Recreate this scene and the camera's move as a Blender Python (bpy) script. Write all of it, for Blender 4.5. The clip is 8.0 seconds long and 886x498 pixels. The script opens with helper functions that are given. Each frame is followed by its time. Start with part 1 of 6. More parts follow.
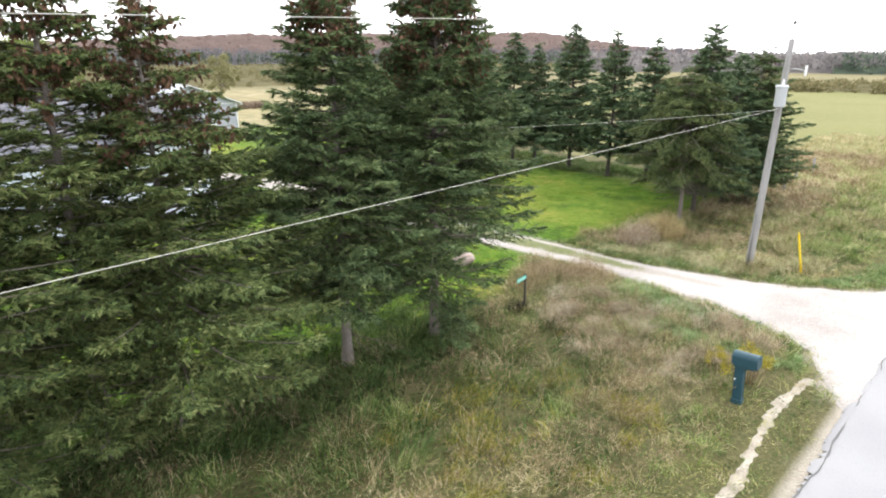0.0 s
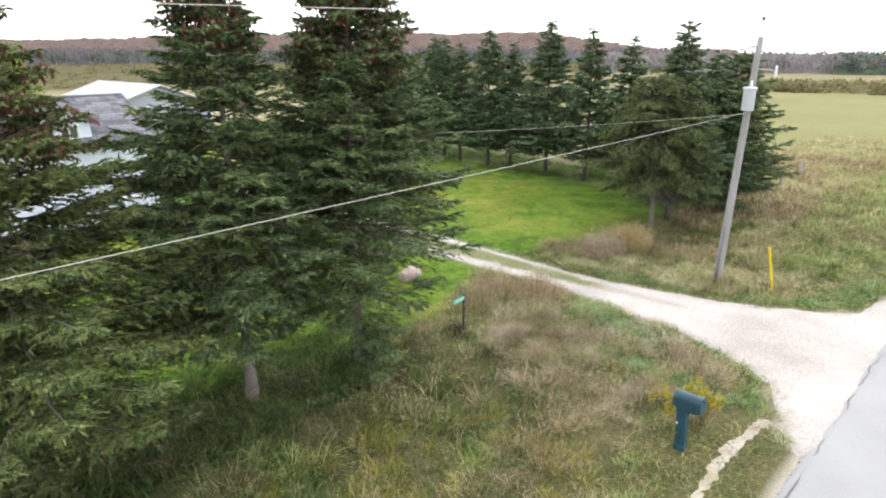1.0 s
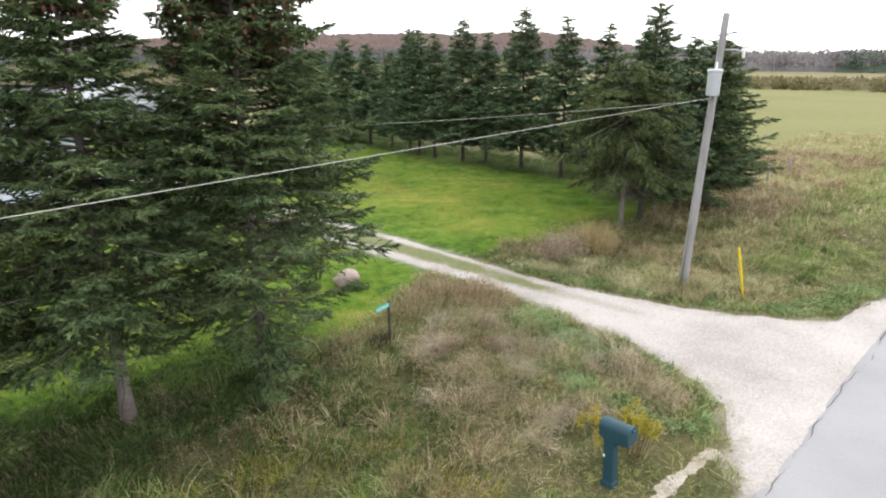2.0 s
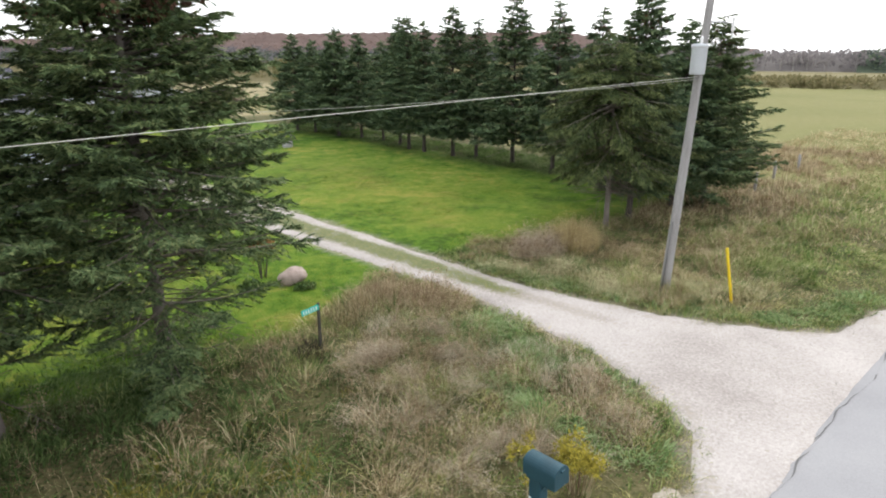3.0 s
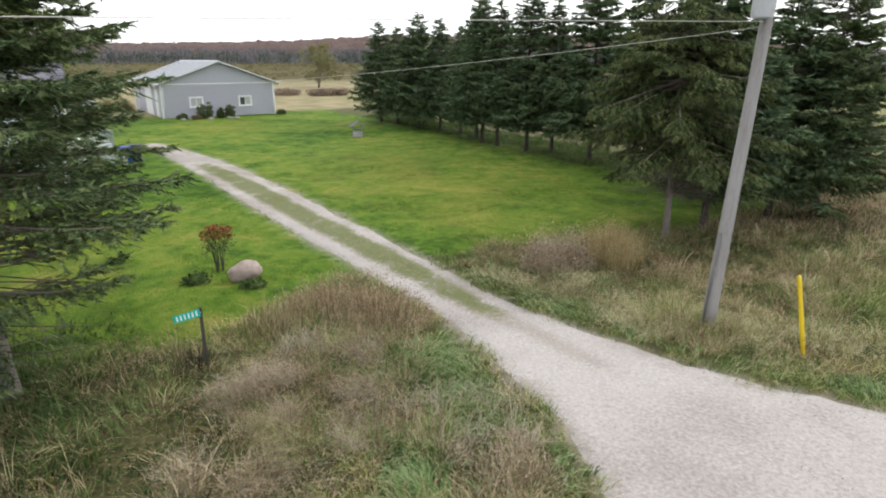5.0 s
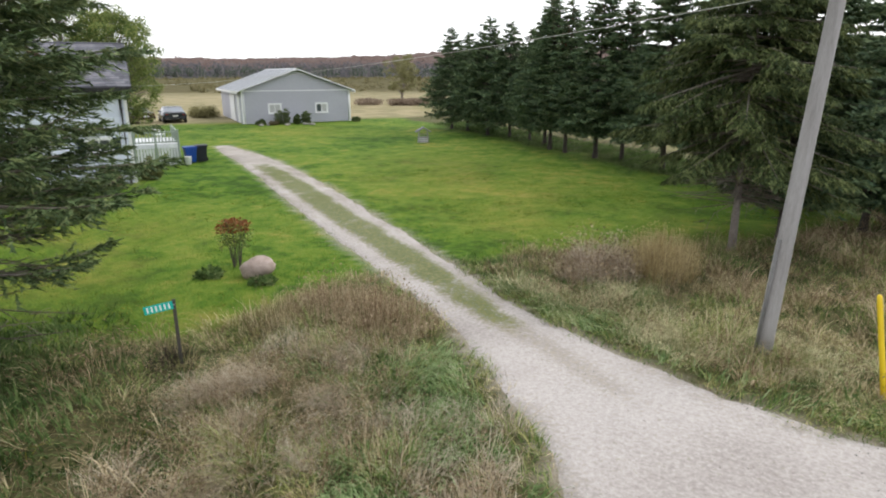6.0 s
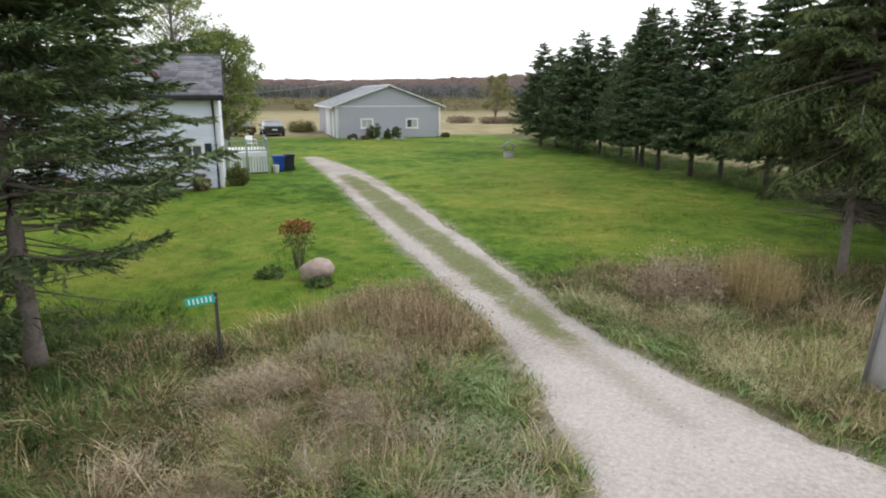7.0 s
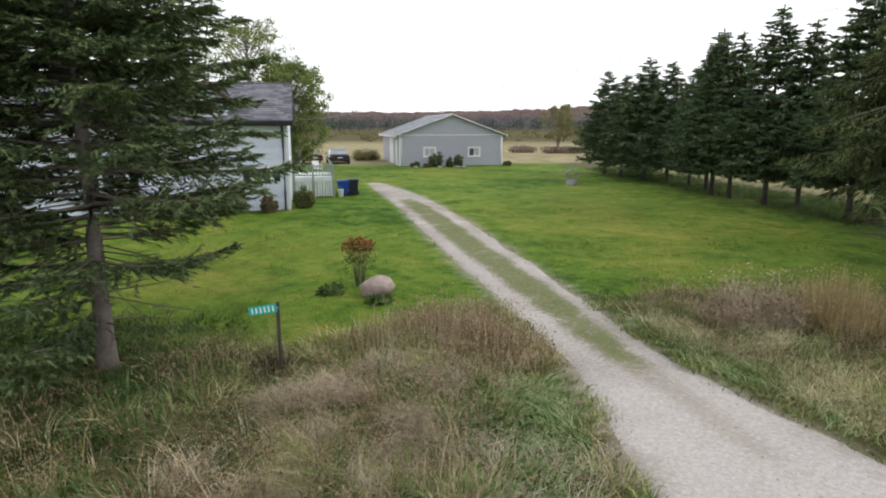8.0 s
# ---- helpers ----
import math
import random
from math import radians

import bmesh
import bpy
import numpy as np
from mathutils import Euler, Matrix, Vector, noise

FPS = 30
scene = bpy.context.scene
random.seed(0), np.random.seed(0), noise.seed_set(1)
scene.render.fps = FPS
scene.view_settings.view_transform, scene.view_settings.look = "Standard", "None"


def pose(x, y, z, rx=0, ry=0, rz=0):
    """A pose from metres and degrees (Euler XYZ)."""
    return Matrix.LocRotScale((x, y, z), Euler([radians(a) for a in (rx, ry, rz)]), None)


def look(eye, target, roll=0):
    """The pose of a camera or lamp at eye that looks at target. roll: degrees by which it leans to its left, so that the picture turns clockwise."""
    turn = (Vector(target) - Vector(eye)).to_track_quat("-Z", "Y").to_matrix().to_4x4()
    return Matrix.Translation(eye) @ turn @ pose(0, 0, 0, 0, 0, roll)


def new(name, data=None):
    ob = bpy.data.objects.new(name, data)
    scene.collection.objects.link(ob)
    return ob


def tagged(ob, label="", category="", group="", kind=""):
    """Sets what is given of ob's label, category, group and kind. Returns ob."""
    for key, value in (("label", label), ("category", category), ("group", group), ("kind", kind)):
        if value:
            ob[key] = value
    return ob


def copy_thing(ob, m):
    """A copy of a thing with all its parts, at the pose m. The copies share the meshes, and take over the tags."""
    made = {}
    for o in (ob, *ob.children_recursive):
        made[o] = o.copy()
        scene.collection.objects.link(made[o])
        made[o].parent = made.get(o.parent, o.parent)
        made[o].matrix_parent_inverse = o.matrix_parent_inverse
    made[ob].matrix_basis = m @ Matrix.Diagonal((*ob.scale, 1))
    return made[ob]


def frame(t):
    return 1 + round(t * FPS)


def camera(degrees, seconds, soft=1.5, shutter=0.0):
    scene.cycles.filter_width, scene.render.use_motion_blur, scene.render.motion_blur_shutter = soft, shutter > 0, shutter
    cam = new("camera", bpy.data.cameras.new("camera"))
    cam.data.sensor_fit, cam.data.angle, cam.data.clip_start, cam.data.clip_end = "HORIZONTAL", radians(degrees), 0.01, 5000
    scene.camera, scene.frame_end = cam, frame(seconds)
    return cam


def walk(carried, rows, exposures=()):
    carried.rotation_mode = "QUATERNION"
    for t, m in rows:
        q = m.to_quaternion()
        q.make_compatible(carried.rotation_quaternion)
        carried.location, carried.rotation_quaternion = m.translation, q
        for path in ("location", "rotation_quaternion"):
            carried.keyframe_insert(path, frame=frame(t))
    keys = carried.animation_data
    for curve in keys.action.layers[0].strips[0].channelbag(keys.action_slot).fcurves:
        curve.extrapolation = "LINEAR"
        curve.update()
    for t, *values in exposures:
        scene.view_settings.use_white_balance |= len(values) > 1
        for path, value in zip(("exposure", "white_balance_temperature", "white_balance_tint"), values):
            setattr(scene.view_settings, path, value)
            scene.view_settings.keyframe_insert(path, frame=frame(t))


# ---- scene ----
cam = camera(71.7, 8.0, soft=2.0)
PATH = [
    (0, (0.802, 0.333, 7.351), (0.782, 2.239, 6.745), -0.2),
    (0.5, (1.733, 1.211, 7.357), (1.711, 3.116, 6.749), -0.2),
    (1, (2.742, 2.102, 7.31), (2.718, 4.008, 6.703), -0.1),
    (1.5, (3.749, 3.009, 7.089), (3.719, 4.915, 6.483), -0.3),
    (2, (4.712, 3.893, 6.745), (4.676, 5.799, 6.141), -0.3),
    (3.5, (7.118, 6.622, 5.842), (6.972, 8.523, 5.237), 0.0),
    (4, (7.947, 7.598, 5.615), (7.704, 9.489, 5.01), 0.0),
    (5.5, (10.026, 10.493, 4.667), (9.414, 12.306, 4.088), -0.0),
    (6, (10.428, 11.19, 4.372), (9.682, 12.962, 3.82), -0.1),
    (6.5, (10.649, 11.714, 4.121), (9.763, 13.429, 3.598), 0.1),
    (7, (10.697, 12.054, 3.922), (9.681, 13.706, 3.434), 0.1),
    (7.5, (10.657, 12.125, 3.774), (9.537, 13.722, 3.334), 0.0),
    (8, (10.618, 12.12, 3.646), (9.43, 13.68, 3.255), -0.0),
]
SITE = 1.15  # the plan below is drawn in units of 1.15 m
walk(cam, [(t, look(eye, target, roll)) for t, eye, target, roll in PATH],
     exposures=[(0, 0.86), (1, 0.70), (2, 0.50), (3.5, 0.24), (4, 0.18), (5.5, 0.06), (7, -0.05), (8, -0.20)])

# ---- light ----
world = bpy.data.worlds.new("overcast_sky")
scene.world = world
world.use_nodes = True
wn, wl = world.node_tree.nodes, world.node_tree.links
sky = wn.new("ShaderNodeTexSky")
sky.sky_type, sky.sun_disc = "NISHITA", False
sky.sun_elevation, sky.sun_rotation = radians(42), radians(40)
sky.dust_density, sky.ozone_density = 4.0, 1.0
cloud = wn.new("ShaderNodeMix")
cloud.data_type = "RGBA"
cloud.inputs[0].default_value = 0.90
cloud.inputs[7].default_value = (10.2, 10.3, 10.6, 1)
wl.new(sky.outputs[0], cloud.inputs[6])
wl.new(cloud.outputs[2], wn["Background"].inputs[0])
wn["Background"].inputs[1].default_value = 0.155
sun = new("sun", bpy.data.lights.new("sun", "SUN"))
sun.data.energy, sun.data.angle, sun.data.color = 1.5, radians(25), (1.0, 0.96, 0.90)
sun.matrix_world = look((25, 30, 35), (0, 0, 0))

# ---- plan: u runs along the road, v away from it ----
R2 = math.sqrt(2)


def at(u, v, z=0.0, turn=0.0):
    """Pose at road coordinates; local x runs along the road, local y away from it."""
    return pose(-1.25 + (u - v) / R2, 1.25 + (u + v) / R2, z, 0, 0, 45 + turn)


def to_uv(x, y):
    return (x + y) / R2, (y - x - 2.5) / R2


def smooth(a, b, x):
    t = np.clip((x - a) / (b - a), 0, 1)
    return t * t * (3 - 2 * t)


def lattice(ix, iy, seed):
    n = (ix * 374761393 + iy * 668265263 + seed * 974711) & 0x7FFFFFFF
    n = ((n ^ (n >> 13)) * 1274126177) & 0x7FFFFFFF
    return ((n ^ (n >> 16)) & 0xFFFF) / 65535.0


def vnoise(x, y, size, seed=0, octaves=3):
    """Smooth value noise in 0..1."""
    x, y = np.asarray(x, float), np.asarray(y, float)
    total, amp, norm = np.zeros(np.broadcast(x, y).shape), 1.0, 0.0
    for o in range(octaves):
        fx, fy = x / size, y / size
        ix, iy = np.floor(fx).astype(np.int64), np.floor(fy).astype(np.int64)
        tx, ty = fx - ix, fy - iy
        tx, ty = tx * tx * (3 - 2 * tx), ty * ty * (3 - 2 * ty)
        a = lattice(ix, iy, seed + o) * (1 - tx) + lattice(ix + 1, iy, seed + o) * tx
        b = lattice(ix, iy + 1, seed + o) * (1 - tx) + lattice(ix + 1, iy + 1, seed + o) * tx
        total += amp * (a * (1 - ty) + b * ty)
        norm += amp
        amp, size = amp * 0.5, size * 0.5
    return total / norm


def from_uv(u, v):
    return -1.25 + (u - v) / R2, 1.25 + (u + v) / R2


# driveway: middle line (u, v) and half width, from the yard to the road
DRIVE = [(*from_uv(u, v), w) for u, v, w in ((14.85, 33.2, 0.30), (15.18, 31.0, 0.56), (15.88, 27.0, 0.74), (16.30, 23.0, 0.82), (16.74, 18.0, 0.88),
                                              (17.11, 13.0, 0.82), (17.32, 10.0, 0.72), (17.40, 7.6, 0.66), (17.52, 6.0, 0.76), (17.62, 5.0, 0.95))]
# the splay where it meets the road
APRON = [from_uv(u, v) for u, v in ((16.75, 6.5), (16.62, 5.2), (16.50, 4.2), (16.42, 3.4), (16.22, 2.8), (16.05, 2.3), (15.75, 1.55), (15.40, 1.05), (14.70, 0.75),
                                    (14.15, 0.45), (13.50, 0.05), (13.50, -0.45), (18.0, -0.45), (25.5, -0.45), (25.0, 0.05), (23.1, 0.28), (22.1, 0.50), (20.75, 0.76),
                                    (20.1, 1.50), (19.4, 2.60), (18.95, 3.60), (18.62, 4.90), (18.36, 5.90), (18.20, 6.50))]


def drive_dist(x, y):
    """Metres outside (+) or inside (-) the driveway, and the signed offset from its middle line."""
    best, off = np.full(x.shape, 1e9), np.zeros(x.shape)
    for (ax, ay, aw), (bx, by, bw) in zip(DRIVE[:-1], DRIVE[1:]):
        dx, dy = bx - ax, by - ay
        t = np.clip(((x - ax) * dx + (y - ay) * dy) / (dx * dx + dy * dy), 0, 1)
        px, py = x - ax - t * dx, y - ay - t * dy
        d = np.hypot(px, py) - (aw + t * (bw - aw))
        side = (px * dy - py * dx) / math.hypot(dx, dy)
        near = d < best
        best, off = np.where(near, d, best), np.where(near, side, off)
    return best, off


def apron_dist(x, y):
    inside, dist = np.zeros(x.shape, bool), np.full(x.shape, 1e9)
    for (ax, ay), (bx, by) in zip(APRON, APRON[1:] + APRON[:1]):
        dx, dy = bx - ax, by - ay
        t = np.clip(((x - ax) * dx + (y - ay) * dy) / (dx * dx + dy * dy), 0, 1)
        dist = np.minimum(dist, np.hypot(x - ax - t * dx, y - ay - t * dy))
        cross = ((ay > y) != (by > y)) & (x < dx * (y - ay) / (dy + 1e-12) + ax)
        inside ^= cross
    return np.where(inside, -dist, dist)


def gravel_dist(x, y):
    return np.minimum(drive_dist(x, y)[0], apron_dist(x, y))


def ground_z(x, y):
    x, y = np.asarray(x, float), np.asarray(y, float)
    u, v = to_uv(x, y)
    z = -0.25 * smooth(16, 10.5, u) * smooth(19, 10, v) + 0.12 * smooth(14, 24, v)
    z -= 0.10 * np.exp(-((v - 5.2) / 2.0) ** 2) * smooth(1.0, 3.0, gravel_dist(x, y))
    z += 0.10 * (vnoise(x, y, 5.0, 3) - 0.5) * smooth(0.0, 2.0, gravel_dist(x, y)) * smooth(-0.2, 1.5, v)
    z += 0.26 * (vnoise(x, y, 1.0, 23, 2) - 0.5) * smooth(0.3, 1.5, gravel_dist(x, y)) * smooth(0.9, 2.4, v) * smooth(9.4, 7.8, v) * smooth(-30, -20, u) * smooth(40, 30, u)
    far = np.hypot(x, y)
    az = np.degrees(np.arctan2(x, y))
    z += smooth(400, 560, far) * (1.0 + 14.5 * smooth(20, 6, az) * (0.50 + 0.50 * smooth(-34, -14, az))) * (0.8 + 0.4 * vnoise(az * 4, far * 0.0, 40, 5))
    return z


def lawn_mask(x, y):
    u, v = to_uv(x, y)
    wob = (vnoise(x, y, 2.2, 11) - 0.5) * 1.6
    m = smooth(-0.35, 0.35, v - 8.75 - 0.9 * smooth(13.0, 15.0, u) * smooth(22, 20, u) + wob)
    m = m * smooth(0.6, -0.6, u - 30.4 + wob) * smooth(1.5, -1.5, v - 50.5 - wob) * smooth(-26, -22, u)
    return m


# ---- mesh helpers ----
def mesh_arrays(name, verts, quads=None, tris=None):
    """A mesh from numpy arrays."""
    verts = np.asarray(verts, np.float32).reshape(-1, 3)
    loops, starts, pos = [], [], 0
    for f, n in ((quads, 4), (tris, 3)):
        if f is not None and len(f):
            f = np.asarray(f, np.int32).reshape(-1, n)
            loops.append(f.ravel())
            starts.append(pos + np.arange(len(f), dtype=np.int32) * n)
            pos += f.size
    loops, starts = np.concatenate(loops), np.concatenate(starts)
    me = bpy.data.meshes.new(name)
    me.vertices.add(len(verts))
    me.vertices.foreach_set("co", verts.ravel())
    me.loops.add(len(loops))
    me.loops.foreach_set("vertex_index", loops)
    me.polygons.add(len(starts))
    me.polygons.foreach_set("loop_start", starts)
    me.update(calc_edges=True)
    return me


MASSES = ("branchwork", "deadwood", "crown_tip", "stem_cluster", "stalk_mass", "seed_fluff", "bloom", "foliage", "red_foliage", "green_foliage", "limbwork", "crown", "canopy", "trunk_stand", "thicket")


def part(name, shape, material, parent=None, label=""):
    """Links a bmesh or a mesh as one object, under a thing or a part."""
    if isinstance(shape, bpy.types.Mesh):
        me = shape
    else:
        me = bpy.data.meshes.new(name)
        shape.to_mesh(me)
        shape.free()
    if not me.materials:
        me.materials.append(material)
    ob = new(name, me)
    if parent is not None:
        ob.parent = parent
    if label:
        tagged(ob, label)
    if name in MASSES:
        tagged(ob, kind="stuff")
    return ob


def thing(name, m, label, category, group="", kind=""):
    ob = new(name)
    ob.matrix_basis = m
    ob.empty_display_size = 0.2
    return tagged(ob, label, category, group, kind)


def box(x0, y0, z0, x1, y1, z1, bevel=0.0, bm=None):
    bm = bm or bmesh.new()
    r = bmesh.ops.create_cube(bm, size=1.0, matrix=Matrix.Translation(((x0 + x1) / 2, (y0 + y1) / 2, (z0 + z1) / 2)) @ Matrix.Diagonal((x1 - x0, y1 - y0, z1 - z0, 1)))
    if bevel:
        edges = list({e for v in r["verts"] for e in v.link_edges})
        bmesh.ops.bevel(bm, geom=edges, offset=bevel, segments=2, affect="EDGES", profile=0.6)
    return bm


def tube(points, radii, sides=8, caps=True, bm=None):
    """A round bar along points, with a radius at each."""
    bm = bm or bmesh.new()
    rings = []
    pts = [Vector(p) for p in points]
    for i, p in enumerate(pts):
        way = (pts[min(i + 1, len(pts) - 1)] - pts[max(i - 1, 0)]).normalized()
        q = way.to_track_quat("Z", "Y")
        rings.append([bm.verts.new(p + q @ Vector((math.cos(a) * radii[i], math.sin(a) * radii[i], 0))) for a in (2 * math.pi * k / sides for k in range(sides))])
    for a, b in zip(rings, rings[1:]):
        for k in range(sides):
            f = bm.faces.new((a[k], a[(k + 1) % sides], b[(k + 1) % sides], b[k]))
            f.smooth = True
    if caps:
        bm.faces.new(rings[0][::-1])
        bm.faces.new(rings[-1])
    return bm


def prism(outline, y0, y1, bm=None):
    """An outline in x, z, drawn out along y."""
    bm = bm or bmesh.new()
    a = [bm.verts.new((x, y0, z)) for x, z in outline]
    b = [bm.verts.new((x, y1, z)) for x, z in outline]
    n = len(outline)
    for k in range(n):
        bm.faces.new((a[k], a[(k + 1) % n], b[(k + 1) % n], b[k]))
    bm.faces.new(a[::-1])
    bm.faces.new(b)
    bmesh.ops.recalc_face_normals(bm, faces=bm.faces[:])
    return bm


def blob(size, seed, rough=0.18, level=3, flat=0.0):
    """A stone-like lump."""
    bm = bmesh.new()
    bmesh.ops.create_icosphere(bm, subdivisions=level, radius=1.0)
    for v in bm.verts:
        d = 1 + rough * noise.noise(v.co * 1.3 + Vector((seed, 0, 0))) + rough * 0.4 * noise.noise(v.co * 4 + Vector((0, seed, 0)))
        v.co = Vector((v.co.x * size[0], v.co.y * size[1], v.co.z * size[2])) * d
        if v.co.z < -flat * size[2]:
            v.co.z = -flat * size[2]
    for f in bm.faces:
        f.smooth = True
    return bm


# ---- materials ----
def mat(name, colors, size=1.0, rough=0.8, metal=0.0, bump=0.0, bump_size=None, island=0.0, spec=0.4, fine=None, objrand=0.0, stretch=(1, 1, 1), leafy=0.0, span=0.44, broad=0.55):
    """A surface whose colour wanders between colors at two scales."""
    m = bpy.data.materials.new(name)
    m.use_nodes = True
    n, l = m.node_tree.nodes, m.node_tree.links
    p = n["Principled BSDF"]
    p.inputs["Roughness"].default_value, p.inputs["Metallic"].default_value = rough, metal
    p.inputs["Specular IOR Level"].default_value = spec
    co = n.new("ShaderNodeTexCoord")
    mp = n.new("ShaderNodeMapping")
    mp.inputs["Scale"].default_value = stretch
    l.new(co.outputs["Object"], mp.inputs[0])
    big, small = n.new("ShaderNodeTexNoise"), n.new("ShaderNodeTexNoise")
    big.inputs["Scale"].default_value, big.inputs["Detail"].default_value = 1.0 / size, 5
    small.inputs["Scale"].default_value, small.inputs["Detail"].default_value = 1.0 / (fine or size * 0.08), 4
    l.new(mp.outputs[0], big.inputs[0])
    l.new(mp.outputs[0], small.inputs[0])
    fac = n.new("ShaderNodeMath")
    fac.operation = "MULTIPLY_ADD"
    fac.inputs[1].default_value = broad
    half = n.new("ShaderNodeMath")
    half.operation = "MULTIPLY"
    half.inputs[1].default_value = 1 - broad
    l.new(small.outputs[0], half.inputs[0])
    l.new(big.outputs[0], fac.inputs[0])
    l.new(half.outputs[0], fac.inputs[2])
    out = fac.outputs[0]
    if island or objrand:
        src = n.new("ShaderNodeNewGeometry").outputs["Random Per Island"] if island else n.new("ShaderNodeObjectInfo").outputs["Random"]
        if island and objrand:
            both = n.new("ShaderNodeMath")
            both.operation = "ADD"
            l.new(src, both.inputs[0])
            l.new(n.new("ShaderNodeObjectInfo").outputs["Random"], both.inputs[1])
            wrap = n.new("ShaderNodeMath")
            wrap.operation = "FRACT"
            l.new(both.outputs[0], wrap.inputs[0])
            src = wrap.outputs[0]
        add = n.new("ShaderNodeMath")
        add.operation = "MULTIPLY_ADD"
        sub = n.new("ShaderNodeMath")
        sub.operation = "SUBTRACT"
        sub.inputs[1].default_value = 0.5
        l.new(src, sub.inputs[0])
        l.new(sub.outputs[0], add.inputs[0])
        add.inputs[1].default_value = island or objrand
        l.new(out, add.inputs[2])
        out = add.outputs[0]
    ramp = n.new("ShaderNodeValToRGB")
    els = ramp.color_ramp.elements
    k = len(colors)
    while len(els) < k:
        els.new(0.5)
    for i, c in enumerate(colors):
        els[i].position = 0.5 - span / 2 + span * i / max(k - 1, 1)
        els[i].color = (*c, 1)
    l.new(out, ramp.inputs[0])
    l.new(ramp.outputs[0], p.inputs["Base Color"])
    if bump:
        b = n.new("ShaderNodeBump")
        b.inputs["Strength"].default_value, b.inputs["Distance"].default_value = min(1.0, bump * 20), bump
        if bump_size:
            t = n.new("ShaderNodeTexNoise")
            t.inputs["Scale"].default_value, t.inputs["Detail"].default_value = 1.0 / bump_size, 3
            l.new(mp.outputs[0], t.inputs[0])
            l.new(t.outputs[0], b.inputs["Height"])
        else:
            l.new(small.outputs[0], b.inputs["Height"])
        l.new(b.outputs[0], p.inputs["Normal"])
    if leafy:
        tr, mx = n.new("ShaderNodeBsdfTranslucent"), n.new("ShaderNodeMixShader")
        mx.inputs[0].default_value = leafy
        l.new(ramp.outputs[0], tr.inputs[0])
        l.new(p.outputs[0], mx.inputs[1])
        l.new(tr.outputs[0], mx.inputs[2])
        l.new(mx.outputs[0], n["Material Output"].inputs[0])
    return m


def ground_material():
    """Lawn, rough grass, fields and bare soil, chosen by the ground's own masks."""
    m = bpy.data.materials.new("ground_cover")
    m.use_nodes = True
    n, l = m.node_tree.nodes, m.node_tree.links
    p = n["Principled BSDF"]
    p.inputs["Roughness"].default_value, p.inputs["Specular IOR Level"].default_value = 0.95, 0.15
    geo = n.new("ShaderNodeNewGeometry")

    def tex(scale, detail=5):
        t = n.new("ShaderNodeTexNoise")
        t.inputs["Scale"].default_value, t.inputs["Detail"].default_value = scale, detail
        l.new(geo.outputs["Position"], t.inputs[0])
        return t.outputs[0]

    def ramp(src, *cols, lo=0.3, hi=0.7):
        r = n.new("ShaderNodeValToRGB")
        while len(r.color_ramp.elements) < len(cols):
            r.color_ramp.elements.new(0.5)
        for i, c in enumerate(cols):
            r.color_ramp.elements[i].position = lo + (hi - lo) * i / (len(cols) - 1)
            r.color_ramp.elements[i].color = (*c, 1)
        l.new(src, r.inputs[0])
        return r.outputs[0]

    def mix(f, a, b, kind="MIX"):
        x = n.new("ShaderNodeMix")
        x.data_type, x.blend_type = "RGBA", kind
        if isinstance(f, float):
            x.inputs[0].default_value = f
        else:
            l.new(f, x.inputs[0])
        l.new(a, x.inputs[6])
        l.new(b, x.inputs[7])
        return x.outputs[2]

    def mask(name):
        a = n.new("ShaderNodeAttribute")
        a.attribute_name = name
        return a.outputs["Fac"]

    def total(*terms):
        out = None
        for weight, scale, detail in terms:
            a = n.new("ShaderNodeMath")
            a.operation = "MULTIPLY_ADD"
            a.inputs[1].default_value = weight
            l.new(tex(scale, detail), a.inputs[0])
            if out is not None:
                l.new(out, a.inputs[2])
            else:
                a.inputs[2].default_value = 0.0
            out = a.outputs[0]
        return out

    lawn = ramp(total((0.34, 0.15, 5), (0.26, 1.0, 5), (0.25, 3.4, 5), (0.15, 20.0, 4)), (0.026, 0.068, 0.004), (0.064, 0.132, 0.010), (0.114, 0.172, 0.019), (0.200, 0.200, 0.042), lo=0.42, hi=0.60)
    dry = ramp(total((0.30, 0.4, 5), (0.30, 1.6, 5), (0.25, 5.0, 5), (0.15, 20.0, 4)), (0.085, 0.125, 0.012), (0.150, 0.180, 0.024), (0.215, 0.205, 0.040), (0.270, 0.215, 0.070), lo=0.40, hi=0.62)
    lawn = mix(mask("dry"), lawn, dry)
    # verge soil toned down; shadow between the tussocks is part of this colour
    wild = mix(0.5, ramp(tex(0.7), (0.044, 0.064, 0.018), (0.086, 0.086, 0.034), (0.140, 0.120, 0.060)),
               ramp(tex(14.0, 4), (0.022, 0.027, 0.010), (0.080, 0.076, 0.033), (0.170, 0.142, 0.082)))
    straw = mix(0.5, ramp(tex(0.02, 6), (0.205, 0.185, 0.098), (0.29, 0.25, 0.150), (0.165, 0.155, 0.080)), ramp(tex(0.35, 6), (0.145, 0.135, 0.065), (0.32, 0.27, 0.155), lo=0.40, hi=0.60))
    hay = mix(0.45, ramp(tex(0.03, 5), (0.152, 0.158, 0.056), (0.195, 0.186, 0.078), (0.135, 0.143, 0.050)), ramp(tex(1.4, 5), (0.120, 0.130, 0.044), (0.198, 0.190, 0.082)))
    soil = mix(0.5, ramp(tex(2.0), (0.30, 0.26, 0.21), (0.42, 0.38, 0.33)), ramp(tex(40.0), (0.22, 0.19, 0.15), (0.52, 0.48, 0.43)))
    col = mix(mask("lawn"), wild, lawn)
    col = mix(mask("straw"), col, straw)
